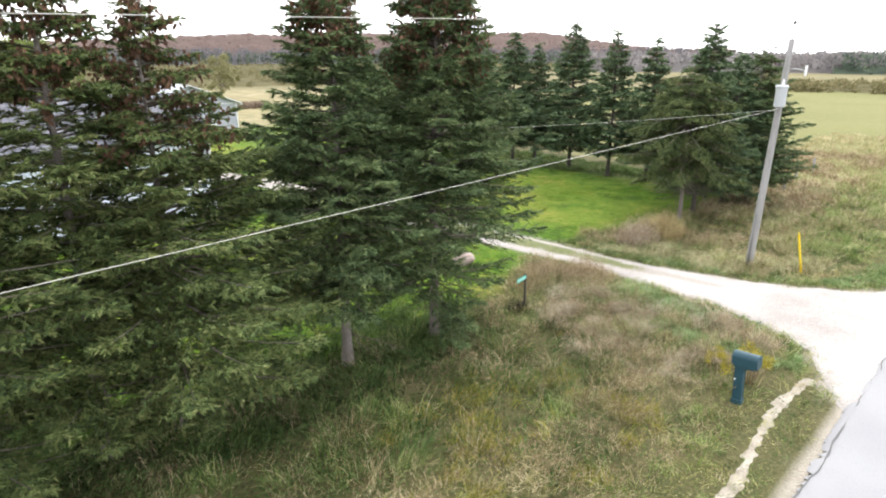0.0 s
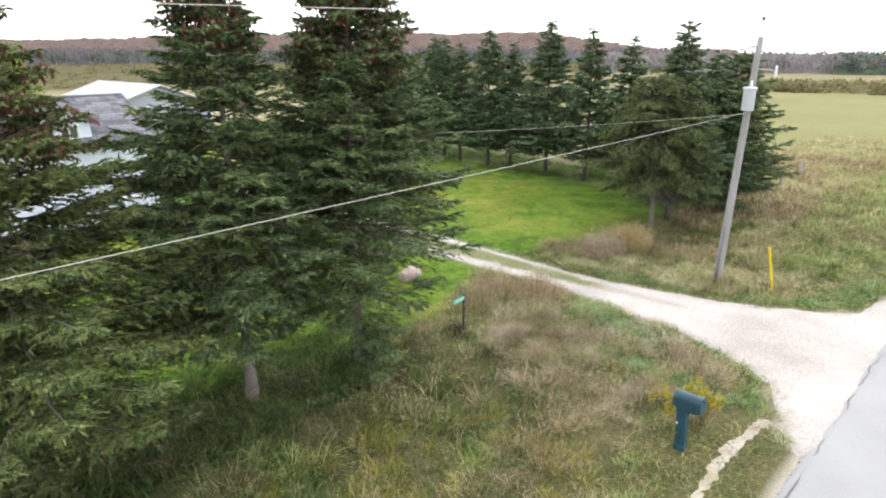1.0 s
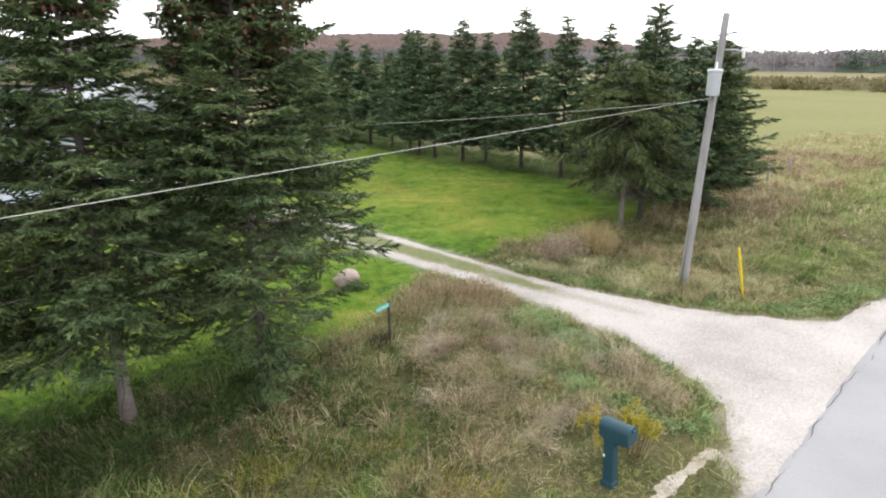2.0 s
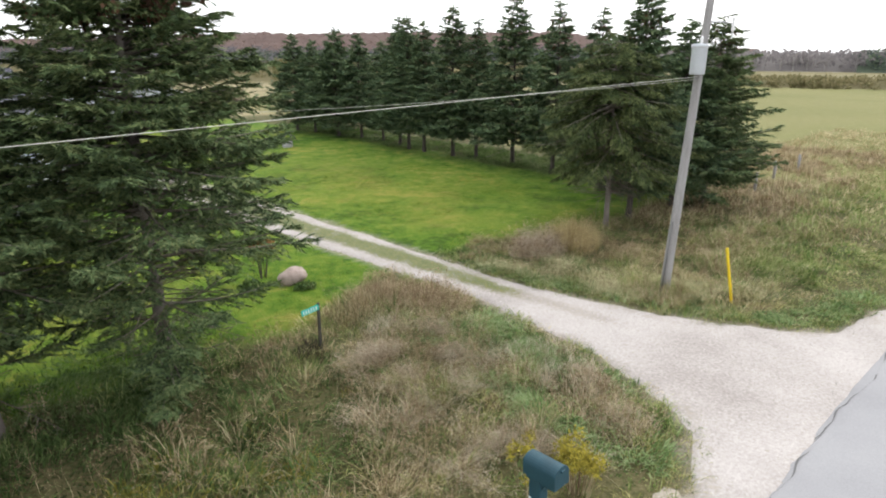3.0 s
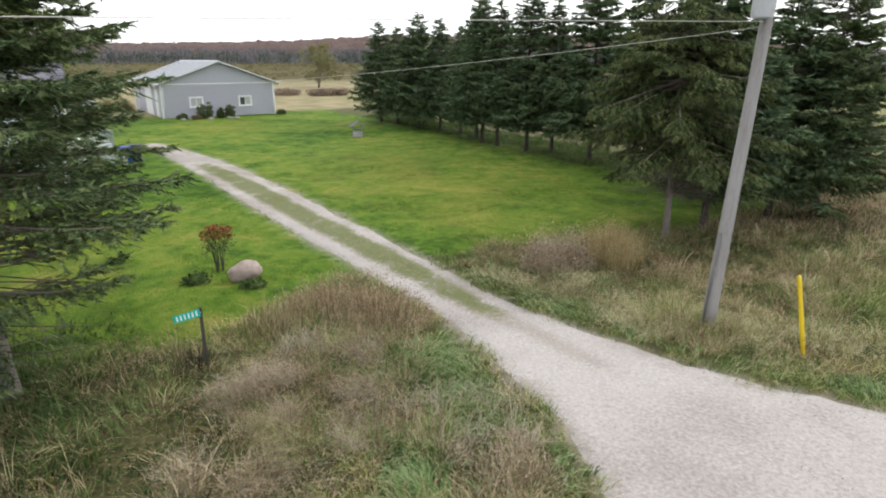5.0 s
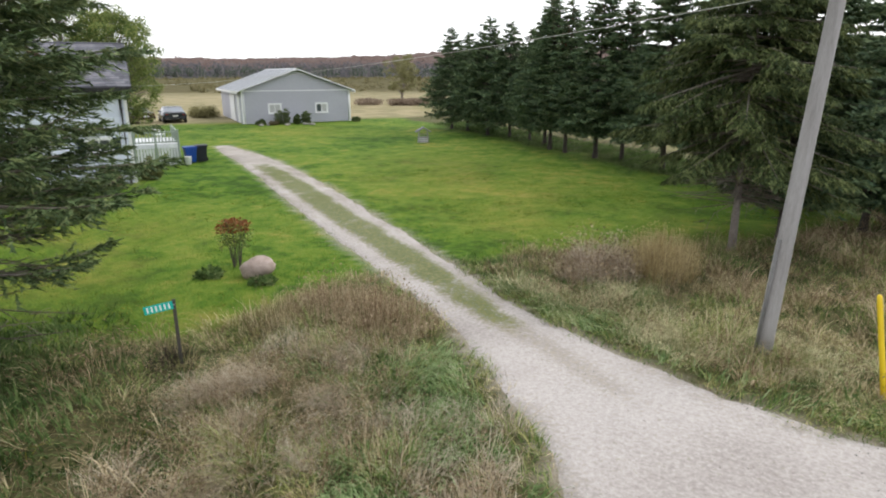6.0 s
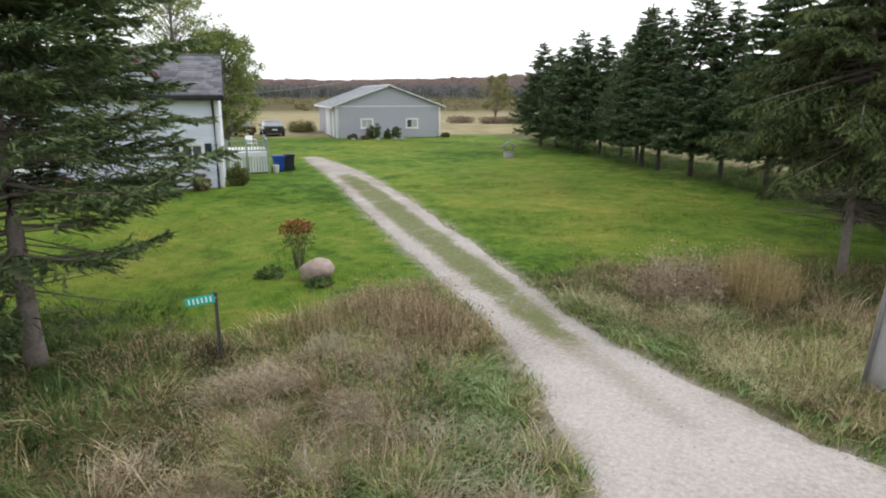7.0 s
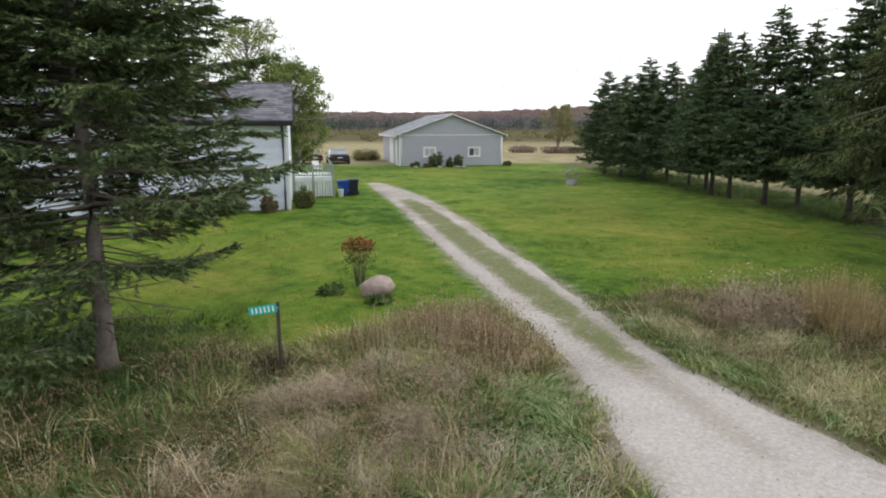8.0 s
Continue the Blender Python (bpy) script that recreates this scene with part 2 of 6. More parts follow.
    col = mix(mask("hay"), col, hay)
    scrub = mix(0.5, ramp(tex(0.03, 6), (0.120, 0.108, 0.055), (0.175, 0.155, 0.080), (0.235, 0.200, 0.115)), ramp(tex(0.3, 5), (0.115, 0.110, 0.050), (0.215, 0.185, 0.100)))
    col = mix(mask("scrub"), col, scrub)
    col = mix(mask("soil"), col, soil)
    l.new(col, p.inputs["Base Color"])
    b = n.new("ShaderNodeBump")
    b.inputs["Strength"].default_value, b.inputs["Distance"].default_value = 0.8, 0.05
    l.new(tex(18.0, 5), b.inputs["Height"])
    l.new(b.outputs[0], p.inputs["Normal"])
    return m


GROUND = ground_material()


def gravel_material():
    m = mat("crushed_limestone", [(0.268, 0.243, 0.232), (0.375, 0.350, 0.336), (0.455, 0.429, 0.417)], 2.2, 0.95, fine=0.05, bump=0.006, bump_size=0.025, spec=0.2, span=0.30)
    n, l = m.node_tree.nodes, m.node_tree.links
    p = n["Principled BSDF"]
    old = p.inputs["Base Color"].links[0].from_socket
    geo, vor = n.new("ShaderNodeNewGeometry"), n.new("ShaderNodeTexVoronoi")
    vor.inputs["Scale"].default_value = 62
    l.new(geo.outputs["Position"], vor.inputs[0])
    r = n.new("ShaderNodeValToRGB")
    r.color_ramp.elements[0].position, r.color_ramp.elements[0].color = 0.05, (0.62, 0.60, 0.57, 1)
    r.color_ramp.elements[1].position, r.color_ramp.elements[1].color = 0.9, (1.15, 1.13, 1.10, 1)
    l.new(vor.outputs["Color"], r.inputs[0])
    x = n.new("ShaderNodeMix")
    x.data_type, x.blend_type = "RGBA", "MULTIPLY"
    x.inputs[0].default_value = 0.38
    l.new(old, x.inputs[6])
    l.new(r.outputs[0], x.inputs[7])

    def ragged(name, scale, gain):
        """A mask of the mesh, frayed at its edges by noise."""
        a, t = n.new("ShaderNodeAttribute"), n.new("ShaderNodeTexNoise")
        a.attribute_name = name
        t.inputs["Scale"].default_value, t.inputs["Detail"].default_value = scale, 4
        l.new(geo.outputs["Position"], t.inputs[0])
        add = n.new("ShaderNodeMath")
        add.operation = "MULTIPLY_ADD"
        add.inputs[1].default_value = 1.6
        l.new(t.outputs[0], add.inputs[0])
        l.new(a.outputs["Fac"], add.inputs[2])
        cut = n.new("ShaderNodeMapRange")
        cut.inputs[1].default_value, cut.inputs[2].default_value = 0.98, 1.62
        cut.inputs[3].default_value, cut.inputs[4].default_value = 0.0, gain
        l.new(add.outputs[0], cut.inputs[0])
        return cut.outputs[0], t.outputs[0]

    def over(base, fac, dark, light, noise):
        r = n.new("ShaderNodeValToRGB")
        r.color_ramp.elements[0].position, r.color_ramp.elements[0].color = 0.38, (*dark, 1)
        r.color_ramp.elements[1].position, r.color_ramp.elements[1].color = 0.64, (*light, 1)
        l.new(noise, r.inputs[0])
        x = n.new("ShaderNodeMix")
        x.data_type = "RGBA"
        l.new(fac, x.inputs[0])
        l.new(base, x.inputs[6])
        l.new(r.outputs[0], x.inputs[7])
        return x.outputs[2]

    fac, noise = ragged("dirt", 14.0, 0.78)
    c = over(x.outputs[2], fac, (0.120, 0.105, 0.078), (0.300, 0.265, 0.210), noise)
    fac, noise = ragged("crown", 13.0, 0.88)
    c = over(c, fac, (0.062, 0.092, 0.016), (0.150, 0.152, 0.050), noise)
    l.new(c, p.inputs["Base Color"])
    return m


GRAVEL = gravel_material()
SAND = mat("bare_sandy_soil", [(0.20, 0.170, 0.130), (0.33, 0.295, 0.245), (0.45, 0.410, 0.355)], 0.35, 0.95, fine=0.04, bump=0.01, bump_size=0.04, spec=0.2, span=0.30)
ASPHALT = mat("worn_asphalt", [(0.22, 0.22, 0.23), (0.275, 0.275, 0.285), (0.32, 0.32, 0.325)], 1.6, 0.9, fine=0.02, bump=0.006, bump_size=0.02, spec=0.3)
CRACK = mat("crack_filler", [(0.09, 0.09, 0.09), (0.15, 0.15, 0.15)], 0.3, 0.95)
BARK = mat("spruce_bark", [(0.10, 0.085, 0.075), (0.19, 0.165, 0.15), (0.28, 0.255, 0.235)], 0.25, 0.95, bump=0.02, bump_size=0.05, fine=0.04)
BARK_DARK = mat("dark_spruce_bark", [(0.035, 0.029, 0.025), (0.070, 0.059, 0.052), (0.115, 0.100, 0.090)], 0.25, 0.95, bump=0.02, bump_size=0.05, fine=0.04)
BRANCH = mat("dead_branch", [(0.088, 0.074, 0.058), (0.166, 0.142, 0.117), (0.254, 0.229, 0.205)], 0.5, 0.95, island=0.3)
NEEDLE = mat("spruce_needles", [(0.036, 0.060, 0.026), (0.078, 0.125, 0.050), (0.127, 0.179, 0.072), (0.200, 0.239, 0.102)], 0.9, 0.75, island=0.45, fine=0.3, spec=0.25, leafy=0.12)
NEEDLE_DARK = mat("dark_spruce_needles", [(0.038, 0.072, 0.040), (0.084, 0.136, 0.069), (0.134, 0.194, 0.094), (0.199, 0.254, 0.121)], 0.9, 0.75, island=0.45, fine=0.3, spec=0.25, leafy=0.12)
NEEDLE_OLD = mat("yellowing_spruce_needles", [(0.022, 0.038, 0.013), (0.048, 0.071, 0.023), (0.087, 0.114, 0.038), (0.167, 0.190, 0.074)], 0.8, 0.8, island=0.5, fine=0.3, spec=0.2, leafy=0.15)
NEEDLE_OLIVE = mat("olive_spruce_needles", [(0.035, 0.057, 0.019), (0.076, 0.111, 0.035), (0.121, 0.158, 0.050), (0.191, 0.209, 0.080)], 0.9, 0.75, island=0.45, fine=0.3, spec=0.25, leafy=0.12)
CONE = mat("spruce_cones", [(0.076, 0.040, 0.025), (0.128, 0.069, 0.042), (0.195, 0.110, 0.067)], 0.3, 0.85, island=0.5)
GRASS_GREEN = mat("green_grass", [(0.091, 0.152, 0.034), (0.159, 0.234, 0.059), (0.232, 0.305, 0.095), (0.348, 0.384, 0.159)], 0.5, 0.85, island=0.38, fine=0.11, spec=0.2, leafy=0.25, span=0.20)
GRASS_DRY = mat("dry_grass", [(0.228, 0.184, 0.095), (0.349, 0.290, 0.158), (0.465, 0.394, 0.230), (0.614, 0.527, 0.342)], 0.5, 0.9, island=0.38, fine=0.11, spec=0.15, leafy=0.25, span=0.20)
WEED_BROWN = mat("withered_weeds", [(0.165, 0.116, 0.070), (0.278, 0.204, 0.128), (0.402, 0.314, 0.204), (0.548, 0.456, 0.310)], 0.45, 0.9, island=0.35, fine=0.11, spec=0.15, leafy=0.25, span=0.20)
GRASS_OLIVE = mat("olive_grass", [(0.154, 0.164, 0.046), (0.243, 0.248, 0.077), (0.330, 0.323, 0.113), (0.429, 0.407, 0.166)], 0.5, 0.85, island=0.38, fine=0.11, spec=0.2, leafy=0.25, span=0.20)
STRAW_TAN = mat("tan_feathery_grass", [(0.318, 0.244, 0.121), (0.469, 0.382, 0.203), (0.651, 0.553, 0.316)], 0.6, 0.9, island=0.4, fine=0.16, spec=0.15, leafy=0.45, span=0.30)
STRAW_PALE = mat("pale_withered_stalks", [(0.270, 0.214, 0.149), (0.378, 0.314, 0.225), (0.495, 0.423, 0.320), (0.594, 0.528, 0.414)], 0.6, 0.9, island=0.4, fine=0.16, spec=0.15, leafy=0.35, span=0.30)
STRAW_LIGHT = mat("bleached_weed_stalks", [(0.380, 0.300, 0.230), (0.510, 0.425, 0.335), (0.640, 0.560, 0.460)], 0.6, 0.9, island=0.4, fine=0.16, spec=0.15, leafy=0.5, span=0.25)
STRAW_OLIVE = mat("pale_olive_straw", [(0.242, 0.242, 0.121), (0.374, 0.363, 0.198), (0.517, 0.490, 0.292), (0.660, 0.616, 0.396)], 0.5, 0.9, island=0.4, fine=0.16, spec=0.15, leafy=0.3, span=0.22)
WEED_DARK = mat("blackened_weeds", [(0.022, 0.018, 0.012), (0.045, 0.036, 0.024), (0.080, 0.062, 0.042)], 0.5, 0.9, island=0.4, leafy=0.3)
GRASS_GOLD = mat("yellow_green_grass", [(0.150, 0.150, 0.025), (0.250, 0.240, 0.040), (0.350, 0.320, 0.065), (0.420, 0.380, 0.100)], 0.8, 0.85, island=0.35, fine=0.16, spec=0.2, leafy=0.35, span=0.30)
WEED_BRIGHT = mat("bright_leafy_weeds", [(0.110, 0.184, 0.060), (0.178, 0.276, 0.103), (0.256, 0.360, 0.156), (0.364, 0.453, 0.231)], 0.8, 0.8, island=0.35, fine=0.16, spec=0.2, leafy=0.35, span=0.25)
# real weed green, dark enough to carry shade under spruces and in gaps
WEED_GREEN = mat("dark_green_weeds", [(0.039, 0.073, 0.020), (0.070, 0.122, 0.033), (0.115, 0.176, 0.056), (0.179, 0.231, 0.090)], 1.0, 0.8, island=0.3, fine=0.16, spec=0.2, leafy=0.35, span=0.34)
LAWN_BLADE = mat("lawn_blades", [(0.030, 0.083, 0.004), (0.076, 0.145, 0.009), (0.130, 0.195, 0.016), (0.250, 0.225, 0.052)], 3.6, 0.85, island=0.30, fine=0.45, spec=0.2, leafy=0.35, span=0.20, broad=0.55)

# ---- ground, one sheet to the horizon ----
def axis(lo, hi, step, reach):
    mid = np.arange(lo, hi + step / 2, step)
    out, d = [], step
    while sum(out) < reach:
        d *= 1.16
        out.append(d)
    out = np.cumsum(out)
    return np.concatenate((lo - out[::-1], mid, hi + out))


gx, gy = axis(-26, 24, 0.26, 2600), axis(-2, 56, 0.26, 2600)
X, Y = np.meshgrid(gx, gy)
Z = ground_z(X, Y) + 0.05 * (vnoise(X, Y, 0.9, 21) - 0.5) * smooth(0.1, 0.8, gravel_dist(X, Y)) * smooth(200, 60, np.hypot(X, Y))
Z -= 0.05 * smooth(0.25, -0.35, gravel_dist(X, Y))
U, V = to_uv(X, Y)
Z -= 0.06 * smooth(0.15, -0.3, V) * smooth(-7.4, -6.8, V)
nx, ny = len(gx), len(gy)
idx = np.arange(nx * ny).reshape(ny, nx)
ground_mesh = mesh_arrays("ground", np.dstack((X, Y, Z)), np.stack((idx[:-1, :-1], idx[:-1, 1:], idx[1:, 1:], idx[1:, :-1]), -1))
far = np.hypot(X, Y)
masks = {
    "lawn": lawn_mask(X, Y),
    "straw": np.maximum(smooth(49, 53, V + 2 * vnoise(X, Y, 6, 31)), smooth(34, 37, U) * smooth(14, 24, V)) * (1 - smooth(112, 150, far) * smooth(14, 6, np.degrees(np.arctan2(X, Y)))),
    "scrub": np.maximum(smooth(112, 150, far + 30 * (vnoise(X, Y, 30, 38) - 0.5)) * smooth(16, 6, np.degrees(np.arctan2(X, Y))), smooth(124, 132, far)),
    "dry": np.clip(1.5 * vnoise(X, Y, 2.2, 39) - 0.15, 0, 1) * np.maximum(np.maximum(np.exp(-((U - 22.3) / 3.2) ** 2 - ((V - 17.5) / 7.5) ** 2), 1.0 * np.exp(-((U - 10.6) / 3.2) ** 2 - ((V - 14.2) / 3.2) ** 2)), 0.7 * np.exp(-((U - 20.0) / 3.0) ** 2 - ((V - 40.0) / 5.0) ** 2)),
    "hay": smooth(34, 37.5, U + 3 * (vnoise(X, Y, 3, 33) - 0.5)) * smooth(75, 50, V),
    "soil": 0.8 * smooth(0.25, 0.0, gravel_dist(X, Y) + 0.4 * (vnoise(X, Y, 0.5, 35) - 0.4))
    + 0.8 * smooth(0.22, 0.05, V + 0.2 * vnoise(X, Y, 0.6, 37)) * smooth(-7.2, -6.6, V),
}
for key, value in masks.items():
    a = ground_mesh.attributes.new(key, "FLOAT", "POINT")
    a.data.foreach_set("value", np.clip(value, 0, 1).astype(np.float32).ravel())
ground_mesh.polygons.foreach_set("use_smooth", np.ones(len(ground_mesh.polygons), bool))
tagged(part("ground", ground_mesh, GROUND), "mown green lawn, rough roadside grass and pale autumn fields", "ground", kind="structure")


def strip(name, step, keep, lift, extra=None):
    """A sheet laid over the ground wherever keep(x, y) is below 0; its rim dips under the ground."""
    xs, ys = np.arange(-16, 34, step), np.arange(-6, 40, step)
    x, y = np.meshgrid(xs, ys)
    d = keep(x, y)
    z = ground_z(x, y) + lift(x, y, d)
    ids = np.arange(x.size).reshape(x.shape)
    q = np.stack((ids[:-1, :-1], ids[:-1, 1:], ids[1:, 1:], ids[1:, :-1]), -1).reshape(-1, 4)
    q = q[(d.ravel()[q] < 0.16).all(1)]
    used, inv = np.unique(q, return_inverse=True)
    me = mesh_arrays(name, np.dstack((x, y, z)).reshape(-1, 3)[used], inv.reshape(-1, 4))
    if extra is not None:
        for key, field in extra.items():
            a = me.attributes.new(key, "FLOAT", "POINT")
            a.data.foreach_set("value", field(x, y).ravel()[used].astype(np.float32))
    me.polygons.foreach_set("use_smooth", np.ones(len(me.polygons), bool))
    return me


def ridge(x, y):
    """Metres from the middle of the ridge between the wheel tracks, its half width, and v."""
    u, v = to_uv(x, y)
    mid = np.interp(v, (3.6, 4.3, 5.5, 6.8, 9.0, 11.0, 14.5, 19.5, 23.0, 26.0), (17.95, 17.88, 17.74, 17.54, 17.40, 17.28, 16.99, 16.55, 16.15, 15.82))
    half = np.interp(v, (3.6, 5.5, 7.0, 9.0, 11.0, 18.0, 24.0), (0.14, 0.18, 0.25, 0.32, 0.37, 0.44, 0.38))
    return u - mid + 0.16 * (vnoise(x, y, 0.8, 48) - 0.5), half, v


def crown(x, y):
    """The grassy ridge between the wheel tracks."""
    off, half, v = ridge(x, y)
    edge = np.abs(off) - half - 0.14 * (vnoise(x, y, 0.5, 41) - 0.5)
    m = smooth(0.24, -0.20, edge) * smooth(4.9, 8.4, v + 2.4 * (vnoise(x, y, 0.6, 42) - 0.5)) * smooth(27.5, 24.0, v + 4 * (vnoise(x, y, 0.9, 44) - 0.5))
    return np.clip(m * (1 - 0.4 * smooth(0.56, 0.70, vnoise(x, y, 0.35, 43)) * (0.6 + 0.4 * smooth(13, 20, v))), 0, 1)


def dirt(x, y):
    """Dark fines washed out along the ridge and at the rims."""
    off, half, v = ridge(x, y)
    g = gravel_dist(x, y)
    strip_ = smooth(0.20, -0.10, np.abs(off) - half) * smooth(3.2, 4.6, v) * smooth(9.5, 7.5, v)
    rim = smooth(-0.55, -0.10, g) * smooth(0.46, 0.66, vnoise(x, y, 0.5, 50, 4))
    end = smooth(15, 24, v) * (0.35 + 0.65 * vnoise(x, y, 1.0, 56))
    return np.clip(0.52 * strip_ + 0.45 * rim + 0.58 * end, 0, 1)


def drive_keep(x, y):
    return gravel_dist(x, y) + 0.22 * (vnoise(x, y, 0.45, 45) - 0.5) + 0.25 * (vnoise(x, y, 1.8, 46) - 0.5)


drive_mesh = strip("driveway", 0.1, drive_keep, lambda x, y, d: 0.012 - 0.07 * smooth(-0.10, 0.16, d) + 0.012 * (vnoise(x, y, 0.35, 47) - 0.5) + 0.02 * crown(x, y), {"crown": crown, "dirt": dirt})
tagged(part("driveway", drive_mesh, GRAVEL), "pale crushed-stone driveway with two wheel tracks and grassy middle", "driveway", kind="structure")


def road_keep(x, y):
    u, v = to_uv(x, y)
    return np.maximum(v + 0.16 + 0.16 * (vnoise(x, y, 0.5, 51) - 0.5) + 0.14 * (vnoise(x, y, 2.2, 52) - 0.5), -6.6 - v)


road_mesh = strip("road", 0.14, road_keep, lambda x, y, d: 0.03 - 0.11 * smooth(-0.03, 0.15, d))
road = tagged(part("road", road_mesh, ASPHALT), "worn light grey asphalt road with a crumbling edge", "road", kind="structure")


def track_keep(x, y):
    u, v = to_uv(x, y)
    mid = np.interp(u, (-8, 4, 10, 11.5, 13, 14.2), (0.45, 0.48, 0.56, 0.80, 0.86, 0.66))
    return np.abs(v - mid) - 0.050 - 0.20 * (vnoise(x, y, 0.14, 54, 3) - 0.5) - 0.16 * (vnoise(x, y, 0.9, 57, 2) - 0.5) + 2 * smooth(14.0, 14.8, u)


track_mesh = strip("sand_track", 0.04, track_keep, lambda x, y, d: 0.012 - 0.05 * smooth(-0.04, 0.15, d))
tagged(part("sand_track", track_mesh, SAND), "narrow bare sandy rut along the road's grass edge", "track", kind="structure")
us = np.arange(-8, 32, 0.12)
for v0, seed, wide in ((-0.22, 55, 0.034),):
    mid = v0 + 0.16 * (vnoise(us, us * 0, 1.6, seed) - 0.5) + 0.10 * (vnoise(us, us * 0, 0.35, seed + 1) - 0.5)
    w = wide * np.clip(3.2 * vnoise(us, us * 0, 0.6, seed + 2) - 1.1, 0.02, 1.4)
    rows = []
    for sgn in (-1, 1):
        vv = mid + sgn * w / 2
        x, y = -1.25 + (us - vv) / R2, 1.25 + (us + vv) / R2
        rows.append(np.stack((x, y, ground_z(x, y) + 0.036), 1))
    k = np.arange(len(us) - 1)
    n = len(us)
    part("crack", mesh_arrays("crack", np.concatenate(rows), np.stack((k, k + 1, k + 1 + n, k + n), 1)), CRACK, road, "dark crack along the road's edge")


def loose_stones(count, seed, near_rim=True):
    """Small stones kicked to the rims of the gravel."""
    rng = np.random.default_rng(seed)
    u, v = rng.uniform(6, 26, count * 6), rng.uniform(0.0, 14, count * 6)
    x, y = -1.25 + (u - v) / R2, 1.25 + (u + v) / R2
    d, (dd, off) = gravel_dist(x, y), drive_dist(x, y)
    p = smooth(0.18, 0.0, d) * (0.03 + 0.9 * smooth(-0.45, -0.05, d) + 0.8 * smooth(0.35, 0.1, np.abs(off)) * smooth(12, 9, v))
    if not near_rim:
        p = smooth(0.10, -0.1, d) * smooth(-1.5, -0.2, d) * smooth(18.0, 19.5, u) * smooth(0.42, 0.60, vnoise(x, y, 0.5, 59)) + 0.35 * smooth(0.30, 0.05, np.abs(ridge(x, y)[0])) * smooth(3.5, 4.5, v) * smooth(9.0, 7.5, v)
    keep = rng.random(len(x)) < p
    x, y = x[keep][:count], y[keep][:count]
    n = len(x)
    size = rng.uniform(0.004, 0.011, n) * rng.choice((1.0, 1.0, 1.5), n)
    c = np.stack((x, y, ground_z(x, y) + 0.012), 1)
    dirs = np.array([(1, 0, 0), (0, 1, 0), (-1, 0, 0), (0, -1, 0), (0, 0, 1), (0, 0, -1)], float)
    vv = c[:, None] + dirs[None] * size[:, None, None] * rng.uniform(0.5, 1.2, (n, 6, 1)) * np.array([1, 1, 0.7])
    f = np.array([(0, 1, 4), (1, 2, 4), (2, 3, 4), (3, 0, 4), (1, 0, 5), (2, 1, 5), (3, 2, 5), (0, 3, 5)])
    t = (np.arange(n)[:, None, None] * 6 + f[None]).reshape(-1, 3)
    return mesh_arrays("loose_stones", vv.reshape(-1, 3), None, t)


PEBBLE = mat("loose_limestone", [(0.30, 0.28, 0.255), (0.42, 0.40, 0.37), (0.55, 0.525, 0.49)], 0.5, 0.9, island=0.8)
tagged(part("loose_stones", loose_stones(6000, 58), PEBBLE), "loose pale stones along the gravel's rims", "gravel", kind="stuff")

PEBBLE_DARK = mat("grey_gravel", [(0.135, 0.135, 0.128), (0.230, 0.223, 0.209), (0.365, 0.351, 0.331)], 0.5, 0.9, island=0.8)
tagged(part("loose_stones", loose_stones(8000, 60, False), PEBBLE_DARK), "loose dark grey stones on the gravel", "gravel", kind="stuff")

# ---- spruces ----
def diamonds(base, way, side, length, width):
    """Small leaf-like blades: one quad each."""
    mid = base + way * (length * 0.45)[:, None]
    tip = base + way * length[:, None]
    s = side * width[:, None]
    return np.stack((base, mid + s, tip, mid - s), 1).reshape(-1, 3)


def spikes(base, way, side, length, width):
    """Slim pointed tufts: one triangle each."""
    s = side * width[:, None]
    return np.stack((base - s, base + s, base + way * length[:, None]), 1).reshape(-1, 3)


def unit(a):
    return a / np.maximum(np.linalg.norm(a, axis=-1, keepdims=True), 1e-9)


def quads_for(n):
    return np.arange(n * 4).reshape(n, 4)


